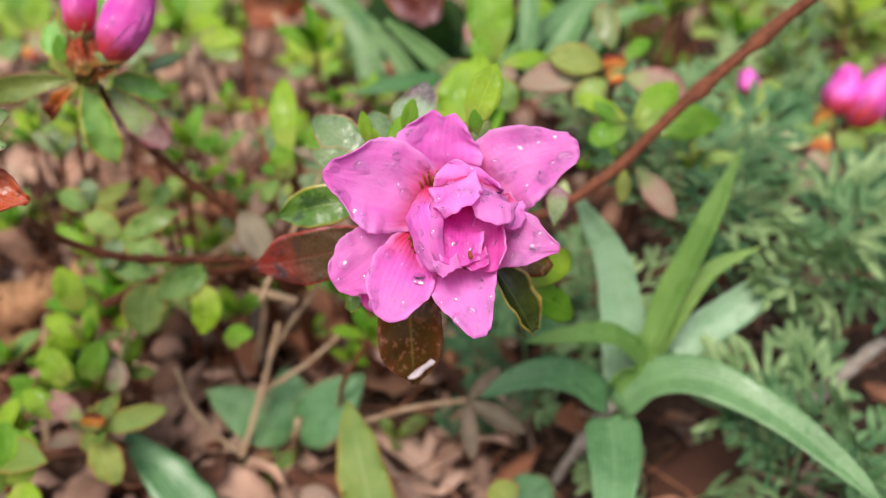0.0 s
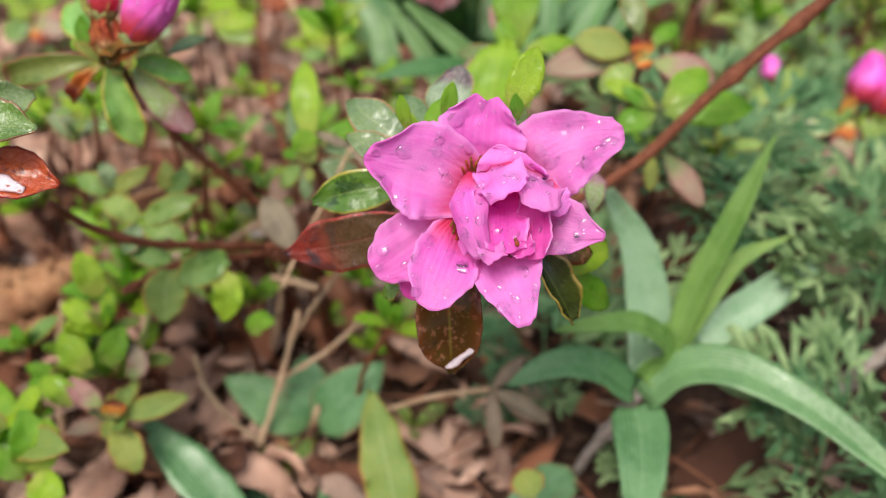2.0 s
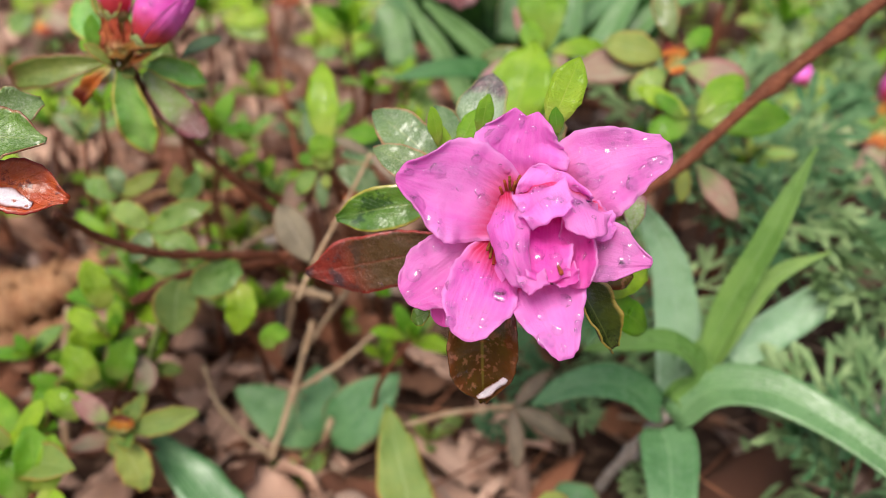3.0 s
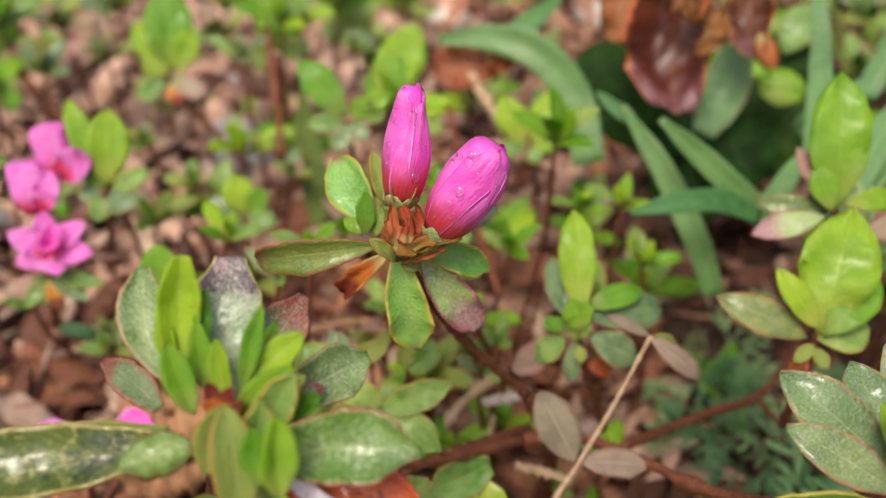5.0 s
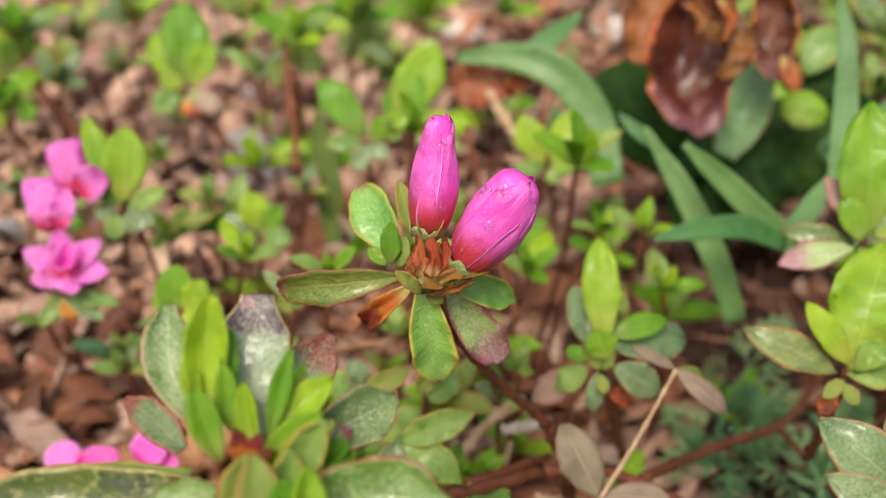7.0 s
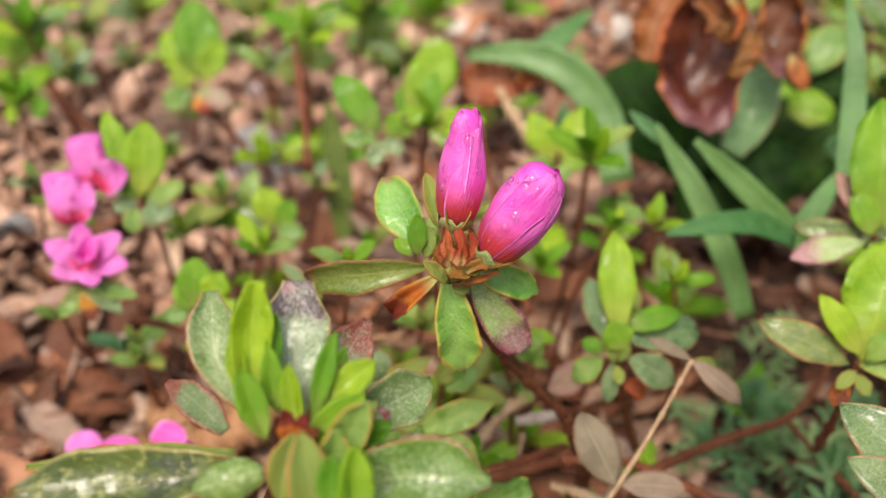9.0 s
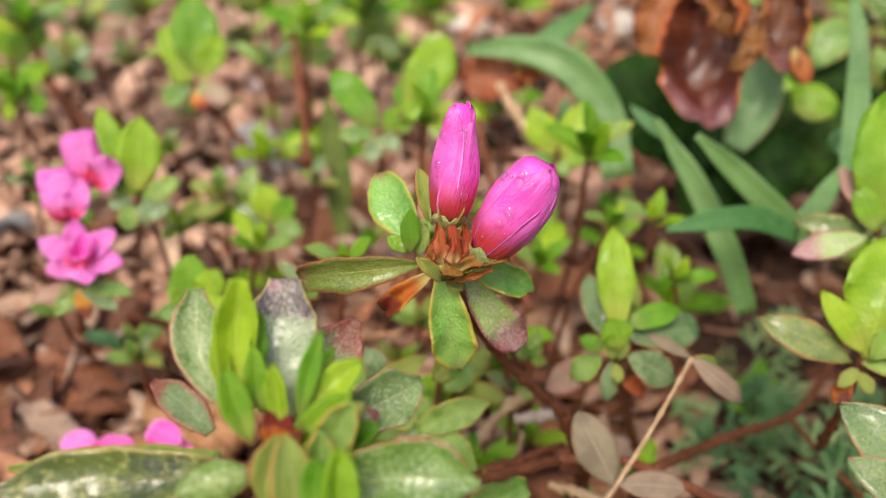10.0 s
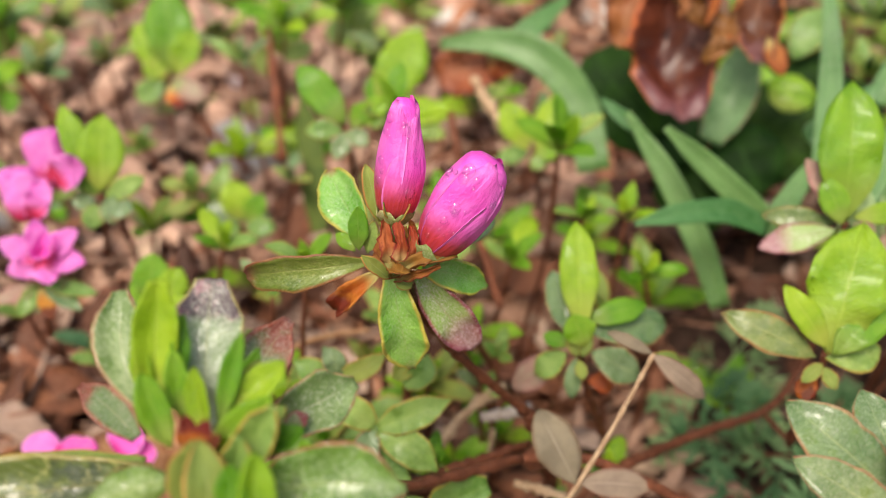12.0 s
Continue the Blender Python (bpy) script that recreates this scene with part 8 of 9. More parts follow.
fb2 = thing("azalea_bloom", (-0.2024, 0.2642, 0.0682), "pink azalea bloom low over the litter", "flower", "far azalea blooms")
stem(fb2, [(-0.2024, 0.2642, 0.0682), (-0.2048, 0.2647, 0.0515), (-0.2111, 0.2710, 0.0258)], 0.00100, 0.00120, "bark", "stem")
leaf(fb2, (-0.2126, 0.2605, 0.0635), (-0.2133, 0.2673, 0.0733), 0.0105, (0.37, -0.75, 0.55), "petal", name="petal", p=0.5, q=0.4)
leaf(fb2, (-0.2076, 0.2606, 0.0703), (-0.1936, 0.2616, 0.0744), 0.0086, (-0.19, -0.58, 0.79), "petal_deep", name="petal", p=0.5, q=0.5)
leaf(fb2, (-0.1884, 0.2616, 0.0724), (-0.1816, 0.2658, 0.0798), 0.0113, (-0.09, -0.83, 0.55), "petal_deep", name="petal", p=0.5, q=0.4)
leaf(fb2, (-0.1817, 0.2617, 0.0705), (-0.1776, 0.2640, 0.0735), 0.0080, (-0.09, -0.73, 0.67), "petal_deep", name="petal", p=0.5, q=0.4)
leaf(fb2, (-0.2040, 0.2631, 0.0667), (-0.2182, 0.2632, 0.0677), 0.0088, (0.06, -0.48, 0.87), "petal", name="petal", p=0.5, q=0.4)

fb3 = thing("azalea_shoot", (0.1675, 0.3339, 0.1152), "azalea shoot with closed magenta buds", "shrub shoot", "azalea shoots")
stem(fb3, [(0.1675, 0.3307, 0.1103), (0.1674, 0.3301, 0.0909), (0.1705, 0.3469, 0.0618)], 0.00110, 0.00140, "bark", "stem")
bud(fb3, (0.1617, 0.3320, 0.1122), (0.1675, 0.3387, 0.1317), 0.0128, (-0.40, -0.82, 0.40), seed=5)
bud(fb3, (0.1680, 0.3258, 0.1100), (0.1811, 0.3333, 0.1326), 0.0150, (-0.37, -0.79, 0.48), seed=6)
leaf(fb3, (0.1593, 0.3282, 0.1064), (0.1441, 0.3326, 0.1132), 0.0140, (-0.02, -0.86, 0.52), "green")
leaf(fb3, (0.1605, 0.3263, 0.1034), (0.1465, 0.3148, 0.0857), 0.0108, (-0.31, -0.67, 0.68), "pink_leaf")
leaf(fb3, (0.1582, 0.3288, 0.1073), (0.1535, 0.3224, 0.0975), 0.0094, (-0.34, -0.71, 0.62), "amber")
leaf(fb3, (0.1605, 0.3294, 0.1083), (0.1526, 0.3321, 0.1160), 0.0093, (0.01, -0.94, 0.33), "amber")
leaf(fb3, (0.1628, 0.3275, 0.1054), (0.1745, 0.3237, 0.0995), 0.0117, (-0.03, -0.86, 0.51), "green")
leaf(fb3, (0.1558, 0.3275, 0.1054), (0.1339, 0.3299, 0.1016), 0.0118, (-0.19, -0.73, 0.66), "purple")

fb4 = thing("azalea_shoot", (0.1319, 0.3505, 0.1132), "azalea shoot with a tiny pink bud", "shrub shoot", "azalea shoots")
stem(fb4, [(0.1319, 0.3511, 0.1142), (0.1366, 0.3530, 0.0987), (0.1518, 0.3732, 0.0655)], 0.00080, 0.00100, "bark", "stem")
bud(fb4, (0.1322, 0.3498, 0.1140), (0.1296, 0.3540, 0.1241), 0.0082, (-0.31, -0.90, 0.29), seed=7)
leaf(fb4, (0.1319, 0.3498, 0.1121), (0.1428, 0.3452, 0.1050), 0.0097, (-0.05, -0.87, 0.49), "green")
leaf(fb4, (0.1306, 0.3498, 0.1121), (0.1233, 0.3445, 0.1040), 0.0083, (-0.23, -0.71, 0.67), "green")
leaf(fb4, (0.1334, 0.3514, 0.1128), (0.1484, 0.3578, 0.1153), 0.0084, (0.14, -0.63, 0.76), "green")
sprig((-0.3364, 0.5131, 0.1014), 0.0329, 7, ["bright", "green", "bright", "pink_leaf"], seed=20)
sprig((-0.3200, 0.4568, 0.0895), 0.0218, 6, ["bright", "bright", "bright", "green"], seed=21)
sprig((-0.1313, 0.2855, 0.1299), 0.0114, 5, ["bright", "bright", "bright", "green"], seed=22)
sprig((-0.0308, 0.3488, 0.1098), 0.0141, 6, ["bright", "green", "bright", "pink_leaf"], seed=23)
sprig((-0.0270, 0.3215, 0.1053), 0.0132, 6, ["bright", "bright", "bright", "green"], seed=24)
sprig((-0.0876, 0.2839, 0.1074), 0.0110, 5, ["green", "bright", "green"], seed=25)
sprig((-0.0391, 0.2696, 0.0663), 0.0140, 6, ["bright", "bright", "bright", "green"], seed=26)
sprig((-0.1847, 0.5035, 0.1137), 0.0257, 6, ["bright", "bright", "bright", "green"], seed=27)
sprig((-0.1653, 0.5682, 0.1005), 0.0325, 7, ["bright", "bright", "bright", "green"], seed=28)
sprig((-0.1280, 0.5920, 0.0975), 0.0304, 7, ["bright", "bright", "bright", "green"], seed=29)
sprig((-0.0458, 0.3478, 0.1093), 0.0121, 5, ["bright", "bright", "bright", "green"], seed=30)
sprig((-0.2035, 0.4925, 0.0989), 0.0200, 5, ["grey", "green"], seed=31)
sprig((-0.0747, 0.2884, 0.0955), 0.0088, 4, ["green"], seed=32)
sprig((-0.2221, 0.3594, 0.1013), 0.0129, 5, ["grey", "green"], seed=33)
sprig((-0.0788, 0.2904, 0.0811), 0.0109, 4, ["grey", "green"], seed=34)
sprig((-0.0920, 0.2479, 0.0908), 0.0094, 5, ["bright", "bright", "bright", "green"], seed=35)
sprig((-0.0553, 0.3652, 0.1267), 0.0222, 7, ["bright", "bright", "bright", "green"], seed=60)
sprig((-0.1252, 0.2629, 0.0609), 0.0214, 8, ["bright", "lime", "bright", "bright"], seed=61)
sprig((-0.1360, 0.2436, 0.0495), 0.0187, 8, ["bright", "bright", "lime", "green"], seed=62)
sprig((-0.1397, 0.2912, 0.0678), 0.0182, 7, ["bright", "lime", "bright", "bright"], seed=63)
sprig((-0.1210, 0.2512, 0.0429), 0.0172, 6, ["bright", "lime", "bright", "bright"], seed=64)
sprig((-0.0252, 0.2347, 0.0726), 0.0156, 6, ["bright", "bright", "bright", "green"], seed=65)
sprig((-0.1393, 0.1912, 0.0606), 0.0228, 7, ["bright", "lime", "bright", "bright"], seed=66)
sprig((-0.0828, 0.3054, 0.0897), 0.0136, 5, ["bright", "bright", "bright", "green"], seed=67)
sprig((-0.0429, 0.3021, 0.1030), 0.0133, 5, ["lime", "green"], seed=68)
sprig((-0.0973, 0.3134, 0.0470), 0.0148, 5, ["bright", "bright", "bright", "green"], seed=69)
sprig((-0.1148, 0.2094, 0.0521), 0.0170, 7, ["lime", "pink_leaf", "bright", "grey", "green"], seed=70)
sprig((-0.0673, 0.2290, 0.0087), 0.0129, 5, ["green"], seed=71)
sprig((-0.1080, 0.2804, 0.1429), 0.0117, 5, ["green", "bright"], seed=72)
sprig((-0.0974, 0.2979, 0.1148), 0.0150, 5, ["bright", "bright", "bright", "green"], seed=73)
sprig((-0.1694, 0.3263, 0.1034), 0.0164, 5, ["bright", "bright", "bright", "green"], seed=74)
sprig((-0.1257, 0.2414, 0.0646), 0.0161, 7, ["bright", "lime", "bright", "bright"], seed=75)
sprig((-0.0875, 0.2947, 0.0365), 0.0168, 6, ["bright", "bright", "bright", "green"], seed=76)
sprig((-0.0701, 0.3081, 0.0387), 0.0148, 6, ["bright", "bright", "bright", "green"], seed=77)
sprig((-0.0524, 0.2829, 0.0367), 0.0117, 5, ["bright", "green"], seed=78)
sprig((-0.0384, 0.2766, 0.0269), 0.0140, 5, ["bright"], seed=79)
sprig((-0.0971, 0.3104, 0.0607), 0.0168, 6, ["bright", "lime"], seed=80)
sprig((-0.0825, 0.3215, 0.0594), 0.0148, 5, ["bright", "bright", "bright", "green"], seed=81)
sprig((-0.1121, 0.3296, 0.0718), 0.0148, 6, ["lime", "green"], seed=82)
sprig((-0.0701, 0.3430, 0.0925), 0.0173, 6, ["bright", "bright", "bright", "green"], seed=83)
sprig((-0.0972, 0.3696, 0.0967), 0.0182, 6, ["lime", "bright"], seed=84)
sprig((0.0576, 0.2791, 0.0308), 0.0140, 6, ["green", "bright"], seed=85)
sprig((0.0588, 0.3021, 0.1030), 0.0133, 5, ["bright"], seed=86)
sprig((-0.0191, 0.2515, 0.0067), 0.0136, 5, ["green"], seed=87)
sprig((-0.1268, 0.2768, 0.0640), 0.0177, 7, ["bright", "lime", "green"], seed=88)
sprig((-0.1217, 0.2289, 0.0545), 0.0159, 7, ["lime", "bright"], seed=89)
sprig((-0.1353, 0.2241, 0.0563), 0.0136, 6, ["bright", "lime", "bright", "bright"], seed=90)
sprig((-0.1402, 0.2105, 0.0536), 0.0151, 6, ["bright", "lime", "bright", "bright"], seed=91)
sprig((-0.1566, 0.3215, 0.0594), 0.0148, 6, ["bright", "bright", "bright", "green"], seed=92)
sprig((-0.1195, 0.3215, 0.0594), 0.0148, 5, ["lime", "bright"], seed=93)
sprig((-0.1862, 0.3242, 0.0635), 0.0148, 5, ["bright", "bright", "bright", "green"], seed=94)
sprig((-0.1490, 0.2305, 0.0661), 0.0136, 5, ["bright", "bright", "bright", "green"], seed=95)
sprig((-0.0973, 0.3404, 0.0884), 0.0173, 5, ["green", "bright"], seed=96)
sprig((-0.1446, 0.2956, 0.1112), 0.0129, 5, ["grey", "green"], seed=97)
sprig((-0.1146, 0.3699, 0.1339), 0.0198, 5, ["bright", "bright", "bright", "green"], seed=98)
sprig((0.0950, 0.3543, 0.1466), 0.0211, 6, ["bright", "bright", "bright", "green"], seed=99)
sprig((0.1768, 0.3726, 0.1381), 0.0198, 6, ["lime", "green", "bright"], seed=100)
sprig((0.0957, 0.2944, 0.1094), 0.0129, 5, ["green"], seed=101)

bs = thing("azalea_sprig", (-0.1309, 0.3614, 0.1338), "young azalea sprig with upright fresh leaves above the litter", "plant", "azalea sprigs")
stem(bs, [(-0.1309, 0.3614, 0.1338), (-0.1314, 0.3732, 0.1158), (-0.1356, 0.3999, 0.0844)], 0.00080, 0.00120, "bark", "stem")
leaf(bs, (-0.1314, 0.3621, 0.1350), (-0.1488, 0.3709, 0.1521), 0.0125, (0.14, -0.82, 0.56), "bright")
leaf(bs, (-0.1290, 0.3618, 0.1344), (-0.1158, 0.3666, 0.1440), 0.0080, (-0.05, -0.87, 0.49), "bright")
leaf(bs, (-0.1323, 0.3609, 0.1333), (-0.1450, 0.3581, 0.1334), 0.0072, (0.18, -0.78, 0.60), "green")
leaf(bs, (-0.1297, 0.3609, 0.1330), (-0.1344, 0.3531, 0.1256), 0.0072, (0.15, -0.73, 0.67), "grey")
leaf(bs, (-0.1303, 0.3608, 0.1330), (-0.1227, 0.3567, 0.1301), 0.0068, (-0.11, -0.70, 0.70), "grey")
leaf(bs, (-0.1293, 0.3615, 0.1339), (-0.1237, 0.3652, 0.1424), 0.0068, (-0.03, -0.91, 0.41), "bright")

bs = thing("azalea_sprig", (-0.1206, 0.4130, 0.1199), "young azalea sprig with upright fresh leaves above the litter", "plant", "azalea sprigs")
stem(bs, [(-0.1206, 0.4130, 0.1199), (-0.1199, 0.4243, 0.1011), (-0.1222, 0.4508, 0.0691)], 0.00080, 0.00120, "bark", "stem")
leaf(bs, (-0.1251, 0.4114, 0.1178), (-0.1100, 0.4283, 0.1449), 0.0201, (0.04, -0.86, 0.51), "bright")
leaf(bs, (-0.1204, 0.4110, 0.1170), (-0.0958, 0.4099, 0.1174), 0.0117, (-0.05, -0.81, 0.58), "bright")
leaf(bs, (-0.1227, 0.4109, 0.1170), (-0.1282, 0.4174, 0.1301), 0.0117, (0.12, -0.87, 0.48), "bright")
leaf(bs, (-0.1191, 0.4098, 0.1151), (-0.1127, 0.4150, 0.1258), 0.0131, (-0.02, -0.89, 0.45), "lime")
leaf(bs, (-0.1178, 0.4092, 0.1142), (-0.0975, 0.4047, 0.1100), 0.0103, (-0.05, -0.79, 0.61), "green")
leaf(bs, (-0.1226, 0.4096, 0.1150), (-0.1304, 0.4059, 0.1138), 0.0084, (0.24, -0.74, 0.62), "green")

bs = thing("azalea_sprig", (-0.0611, 0.4061, 0.1065), "young azalea sprig with upright fresh leaves above the litter", "plant", "azalea sprigs")
stem(bs, [(-0.0611, 0.4061, 0.1065), (-0.0570, 0.4171, 0.0869), (-0.0527, 0.4427, 0.0534)], 0.00080, 0.00120, "bark", "stem")
leaf(bs, (-0.0634, 0.4053, 0.1054), (-0.0748, 0.4141, 0.1223), 0.0131, (0.02, -0.88, 0.47), "bright")
leaf(bs, (-0.0603, 0.4055, 0.1055), (-0.0517, 0.4169, 0.1250), 0.0126, (-0.11, -0.83, 0.54), "bright")
leaf(bs, (-0.0609, 0.4048, 0.1045), (-0.0484, 0.4045, 0.1069), 0.0079, (-0.13, -0.79, 0.60), "bright")
leaf(bs, (-0.0633, 0.4047, 0.1045), (-0.0761, 0.4008, 0.1031), 0.0079, (0.16, -0.74, 0.65), "green")
leaf(bs, (-0.0609, 0.4042, 0.1036), (-0.0572, 0.3993, 0.0999), 0.0079, (-0.18, -0.68, 0.71), "green")

bs = thing("azalea_sprig", (-0.2408, 0.4868, 0.0930), "young azalea sprig with upright fresh leaves above the litter", "plant", "azalea sprigs")
stem(bs, [(-0.2408, 0.4868, 0.0930), (-0.2448, 0.4967, 0.0724), (-0.2574, 0.5215, 0.0386)], 0.00080, 0.00120, "bark", "stem")
leaf(bs, (-0.2389, 0.4878, 0.0942), (-0.2437, 0.5092, 0.1289), 0.0240, (0.29, -0.80, 0.53), "bright")
leaf(bs, (-0.2431, 0.4867, 0.0929), (-0.2577, 0.4988, 0.1148), 0.0148, (0.26, -0.76, 0.60), "bright")
leaf(bs, (-0.2416, 0.4860, 0.0918), (-0.2515, 0.4891, 0.1005), 0.0126, (0.26, -0.78, 0.58), "bright")
leaf(bs, (-0.2374, 0.4870, 0.0931), (-0.2283, 0.4988, 0.1130), 0.0143, (0.22, -0.88, 0.42), "bright")
leaf(bs, (-0.2387, 0.4853, 0.0907), (-0.2204, 0.4798, 0.0851), 0.0126, (-0.02, -0.74, 0.68), "pink_leaf")
leaf(bs, (-0.2429, 0.4851, 0.0906), (-0.2544, 0.4768, 0.0828), 0.0131, (0.24, -0.82, 0.52), "green")
leaf(bs, (-0.2386, 0.4845, 0.0895), (-0.2328, 0.4757, 0.0800), 0.0103, (0.20, -0.66, 0.73), "amber")

bs = thing("azalea_sprig", (-0.2099, 0.3302, 0.1199), "young azalea sprig with upright fresh leaves above the litter", "plant", "azalea sprigs")
stem(bs, [(-0.2099, 0.3302, 0.1199), (-0.2160, 0.3411, 0.1009), (-0.2311, 0.3658, 0.0672)], 0.00080, 0.00120, "bark", "stem")
leaf(bs, (-0.2100, 0.3308, 0.1207), (-0.2097, 0.3440, 0.1432), 0.0141, (0.34, -0.81, 0.47), "bright")
leaf(bs, (-0.2128, 0.3317, 0.1222), (-0.2238, 0.3448, 0.1453), 0.0088, (0.36, -0.73, 0.58), "bright")
leaf(bs, (-0.2113, 0.3301, 0.1199), (-0.2158, 0.3336, 0.1286), 0.0088, (0.41, -0.76, 0.51), "bright")
leaf(bs, (-0.2083, 0.3298, 0.1192), (-0.1947, 0.3327, 0.1262), 0.0076, (-0.06, -0.87, 0.48), "green")
leaf(bs, (-0.2112, 0.3290, 0.1183), (-0.2189, 0.3268, 0.1191), 0.0069, (0.27, -0.72, 0.64), "grey")
leaf(bs, (-0.2092, 0.3286, 0.1176), (-0.1978, 0.3266, 0.1175), 0.0096, (-0.12, -0.69, 0.71), "grey")
leaf(bs, (-0.2111, 0.3285, 0.1175), (-0.2117, 0.3219, 0.1115), 0.0076, (0.34, -0.65, 0.68), "green")
leaf(bs, (-0.2087, 0.3292, 0.1184), (-0.2032, 0.3235, 0.1134), 0.0069, (0.18, -0.55, 0.81), "grey")

bs = thing("azalea_sprig", (-0.1794, 0.3812, 0.0775), "young azalea sprig with upright fresh leaves above the litter", "plant", "azalea sprigs")
stem(bs, [(-0.1794, 0.3812, 0.0775), (-0.1819, 0.3908, 0.0563), (-0.1907, 0.4136, 0.0196)], 0.00080, 0.00120, "bark", "stem")
leaf(bs, (-0.1794, 0.3819, 0.0785), (-0.1835, 0.3892, 0.0929), 0.0135, (0.26, -0.83, 0.50), "bright")
leaf(bs, (-0.1775, 0.3816, 0.0780), (-0.1703, 0.3868, 0.0885), 0.0093, (0.03, -0.90, 0.43), "bright")
leaf(bs, (-0.1805, 0.3811, 0.0775), (-0.1932, 0.3826, 0.0839), 0.0103, (0.24, -0.72, 0.65), "grey")
leaf(bs, (-0.1793, 0.3805, 0.0766), (-0.1902, 0.3762, 0.0744), 0.0093, (0.17, -0.74, 0.66), "green")
leaf(bs, (-0.1774, 0.3807, 0.0766), (-0.1648, 0.3791, 0.0772), 0.0093, (-0.12, -0.72, 0.69), "green")

bs = thing("azalea_sprig", (-0.1838, 0.2948, 0.1025), "young azalea sprig with upright fresh leaves above the litter", "plant", "azalea sprigs")
stem(bs, [(-0.1838, 0.2948, 0.1025), (-0.1886, 0.3048, 0.0820), (-0.2011, 0.3271, 0.0448)], 0.00080, 0.00120, "bark", "stem")
leaf(bs, (-0.1838, 0.2954, 0.1032), (-0.1835, 0.3027, 0.1173), 0.0114, (0.29, -0.85, 0.44), "bright")
leaf(bs, (-0.1797, 0.2956, 0.1034), (-0.1745, 0.3007, 0.1138), 0.0093, (0.10, -0.91, 0.39), "bright")
leaf(bs, (-0.1832, 0.2949, 0.1025), (-0.1893, 0.2975, 0.1101), 0.0071, (0.41, -0.71, 0.57), "bright")
leaf(bs, (-0.1823, 0.2944, 0.1018), (-0.1694, 0.2947, 0.1050), 0.0071, (-0.15, -0.72, 0.68), "bright")
leaf(bs, (-0.1844, 0.2943, 0.1017), (-0.1922, 0.2912, 0.1013), 0.0064, (0.22, -0.67, 0.71), "green")

bs = thing("azalea_sprig", (-0.0298, 0.4273, 0.0649), "young azalea sprig with upright fresh leaves above the litter", "plant", "azalea sprigs")
stem(bs, [(-0.0298, 0.4273, 0.0649), (-0.0241, 0.4368, 0.0431), (-0.0170, 0.4601, 0.0061)], 0.00080, 0.00120, "bark", "stem")
leaf(bs, (-0.0299, 0.4280, 0.0659), (-0.0372, 0.4310, 0.0742), 0.0093, (0.09, -0.91, 0.41), "bright")
leaf(bs, (-0.0286, 0.4281, 0.0660), (-0.0245, 0.4333, 0.0768), 0.0078, (-0.21, -0.85, 0.49), "green")
leaf(bs, (-0.0298, 0.4273, 0.0649), (-0.0186, 0.4270, 0.0674), 0.0088, (-0.16, -0.75, 0.64), "green")

bs = thing("azalea_sprig", (-0.1908, 0.5138, 0.0939), "young azalea sprig with upright fresh leaves above the litter", "plant", "azalea sprigs")
stem(bs, [(-0.1908, 0.5138, 0.0939), (-0.1922, 0.5238, 0.0732), (-0.1999, 0.5488, 0.0395)], 0.00080, 0.00120, "bark", "stem")
leaf(bs, (-0.1909, 0.5147, 0.0951), (-0.1953, 0.5287, 0.1190), 0.0179, (0.19, -0.83, 0.52), "bright")
leaf(bs, (-0.1895, 0.5148, 0.0951), (-0.1830, 0.5260, 0.1145), 0.0149, (0.16, -0.88, 0.46), "bright")
leaf(bs, (-0.1923, 0.5137, 0.0938), (-0.2036, 0.5094, 0.0918), 0.0167, (0.21, -0.81, 0.54), "lime")
leaf(bs, (-0.1894, 0.5139, 0.0939), (-0.1730, 0.5165, 0.1001), 0.0119, (-0.04, -0.89, 0.46), "green")

bs = thing("azalea_sprig", (-0.3536, 0.5206, 0.0781), "young azalea sprig with upright fresh leaves above the litter", "plant", "azalea sprigs")
stem(bs, [(-0.3536, 0.5206, 0.0781), (-0.3614, 0.5296, 0.0565), (-0.3823, 0.5532, 0.0216)], 0.00080, 0.00120, "bark", "stem")
leaf(bs, (-0.3522, 0.5224, 0.0807), (-0.3421, 0.5372, 0.1049), 0.0187, (0.38, -0.85, 0.36), "bright")
leaf(bs, (-0.3538, 0.5223, 0.0807), (-0.3572, 0.5327, 0.0992), 0.0218, (0.44, -0.75, 0.50), "bright")
leaf(bs, (-0.3506, 0.5217, 0.0795), (-0.3302, 0.5149, 0.0720), 0.0156, (0.05, -0.68, 0.74), "green")
leaf(bs, (-0.3567, 0.5204, 0.0780), (-0.3674, 0.5125, 0.0708), 0.0125, (0.32, -0.84, 0.44), "bright")

bs = thing("azalea_sprig", (-0.3158, 0.4555, 0.0874), "young azalea sprig with upright fresh leaves above the litter", "plant", "azalea sprigs")
stem(bs, [(-0.3158, 0.4555, 0.0874), (-0.3237, 0.4652, 0.0667), (-0.3441, 0.4891, 0.0322)], 0.00080, 0.00120, "bark", "stem")
leaf(bs, (-0.3158, 0.4563, 0.0886), (-0.3210, 0.4611, 0.0993), 0.0136, (0.44, -0.72, 0.53), "bright")
leaf(bs, (-0.3144, 0.4556, 0.0875), (-0.3027, 0.4561, 0.0910), 0.0109, (-0.10, -0.88, 0.47), "bright")
leaf(bs, (-0.3170, 0.4547, 0.0863), (-0.3242, 0.4532, 0.0880), 0.0125, (0.30, -0.75, 0.59), "bright")

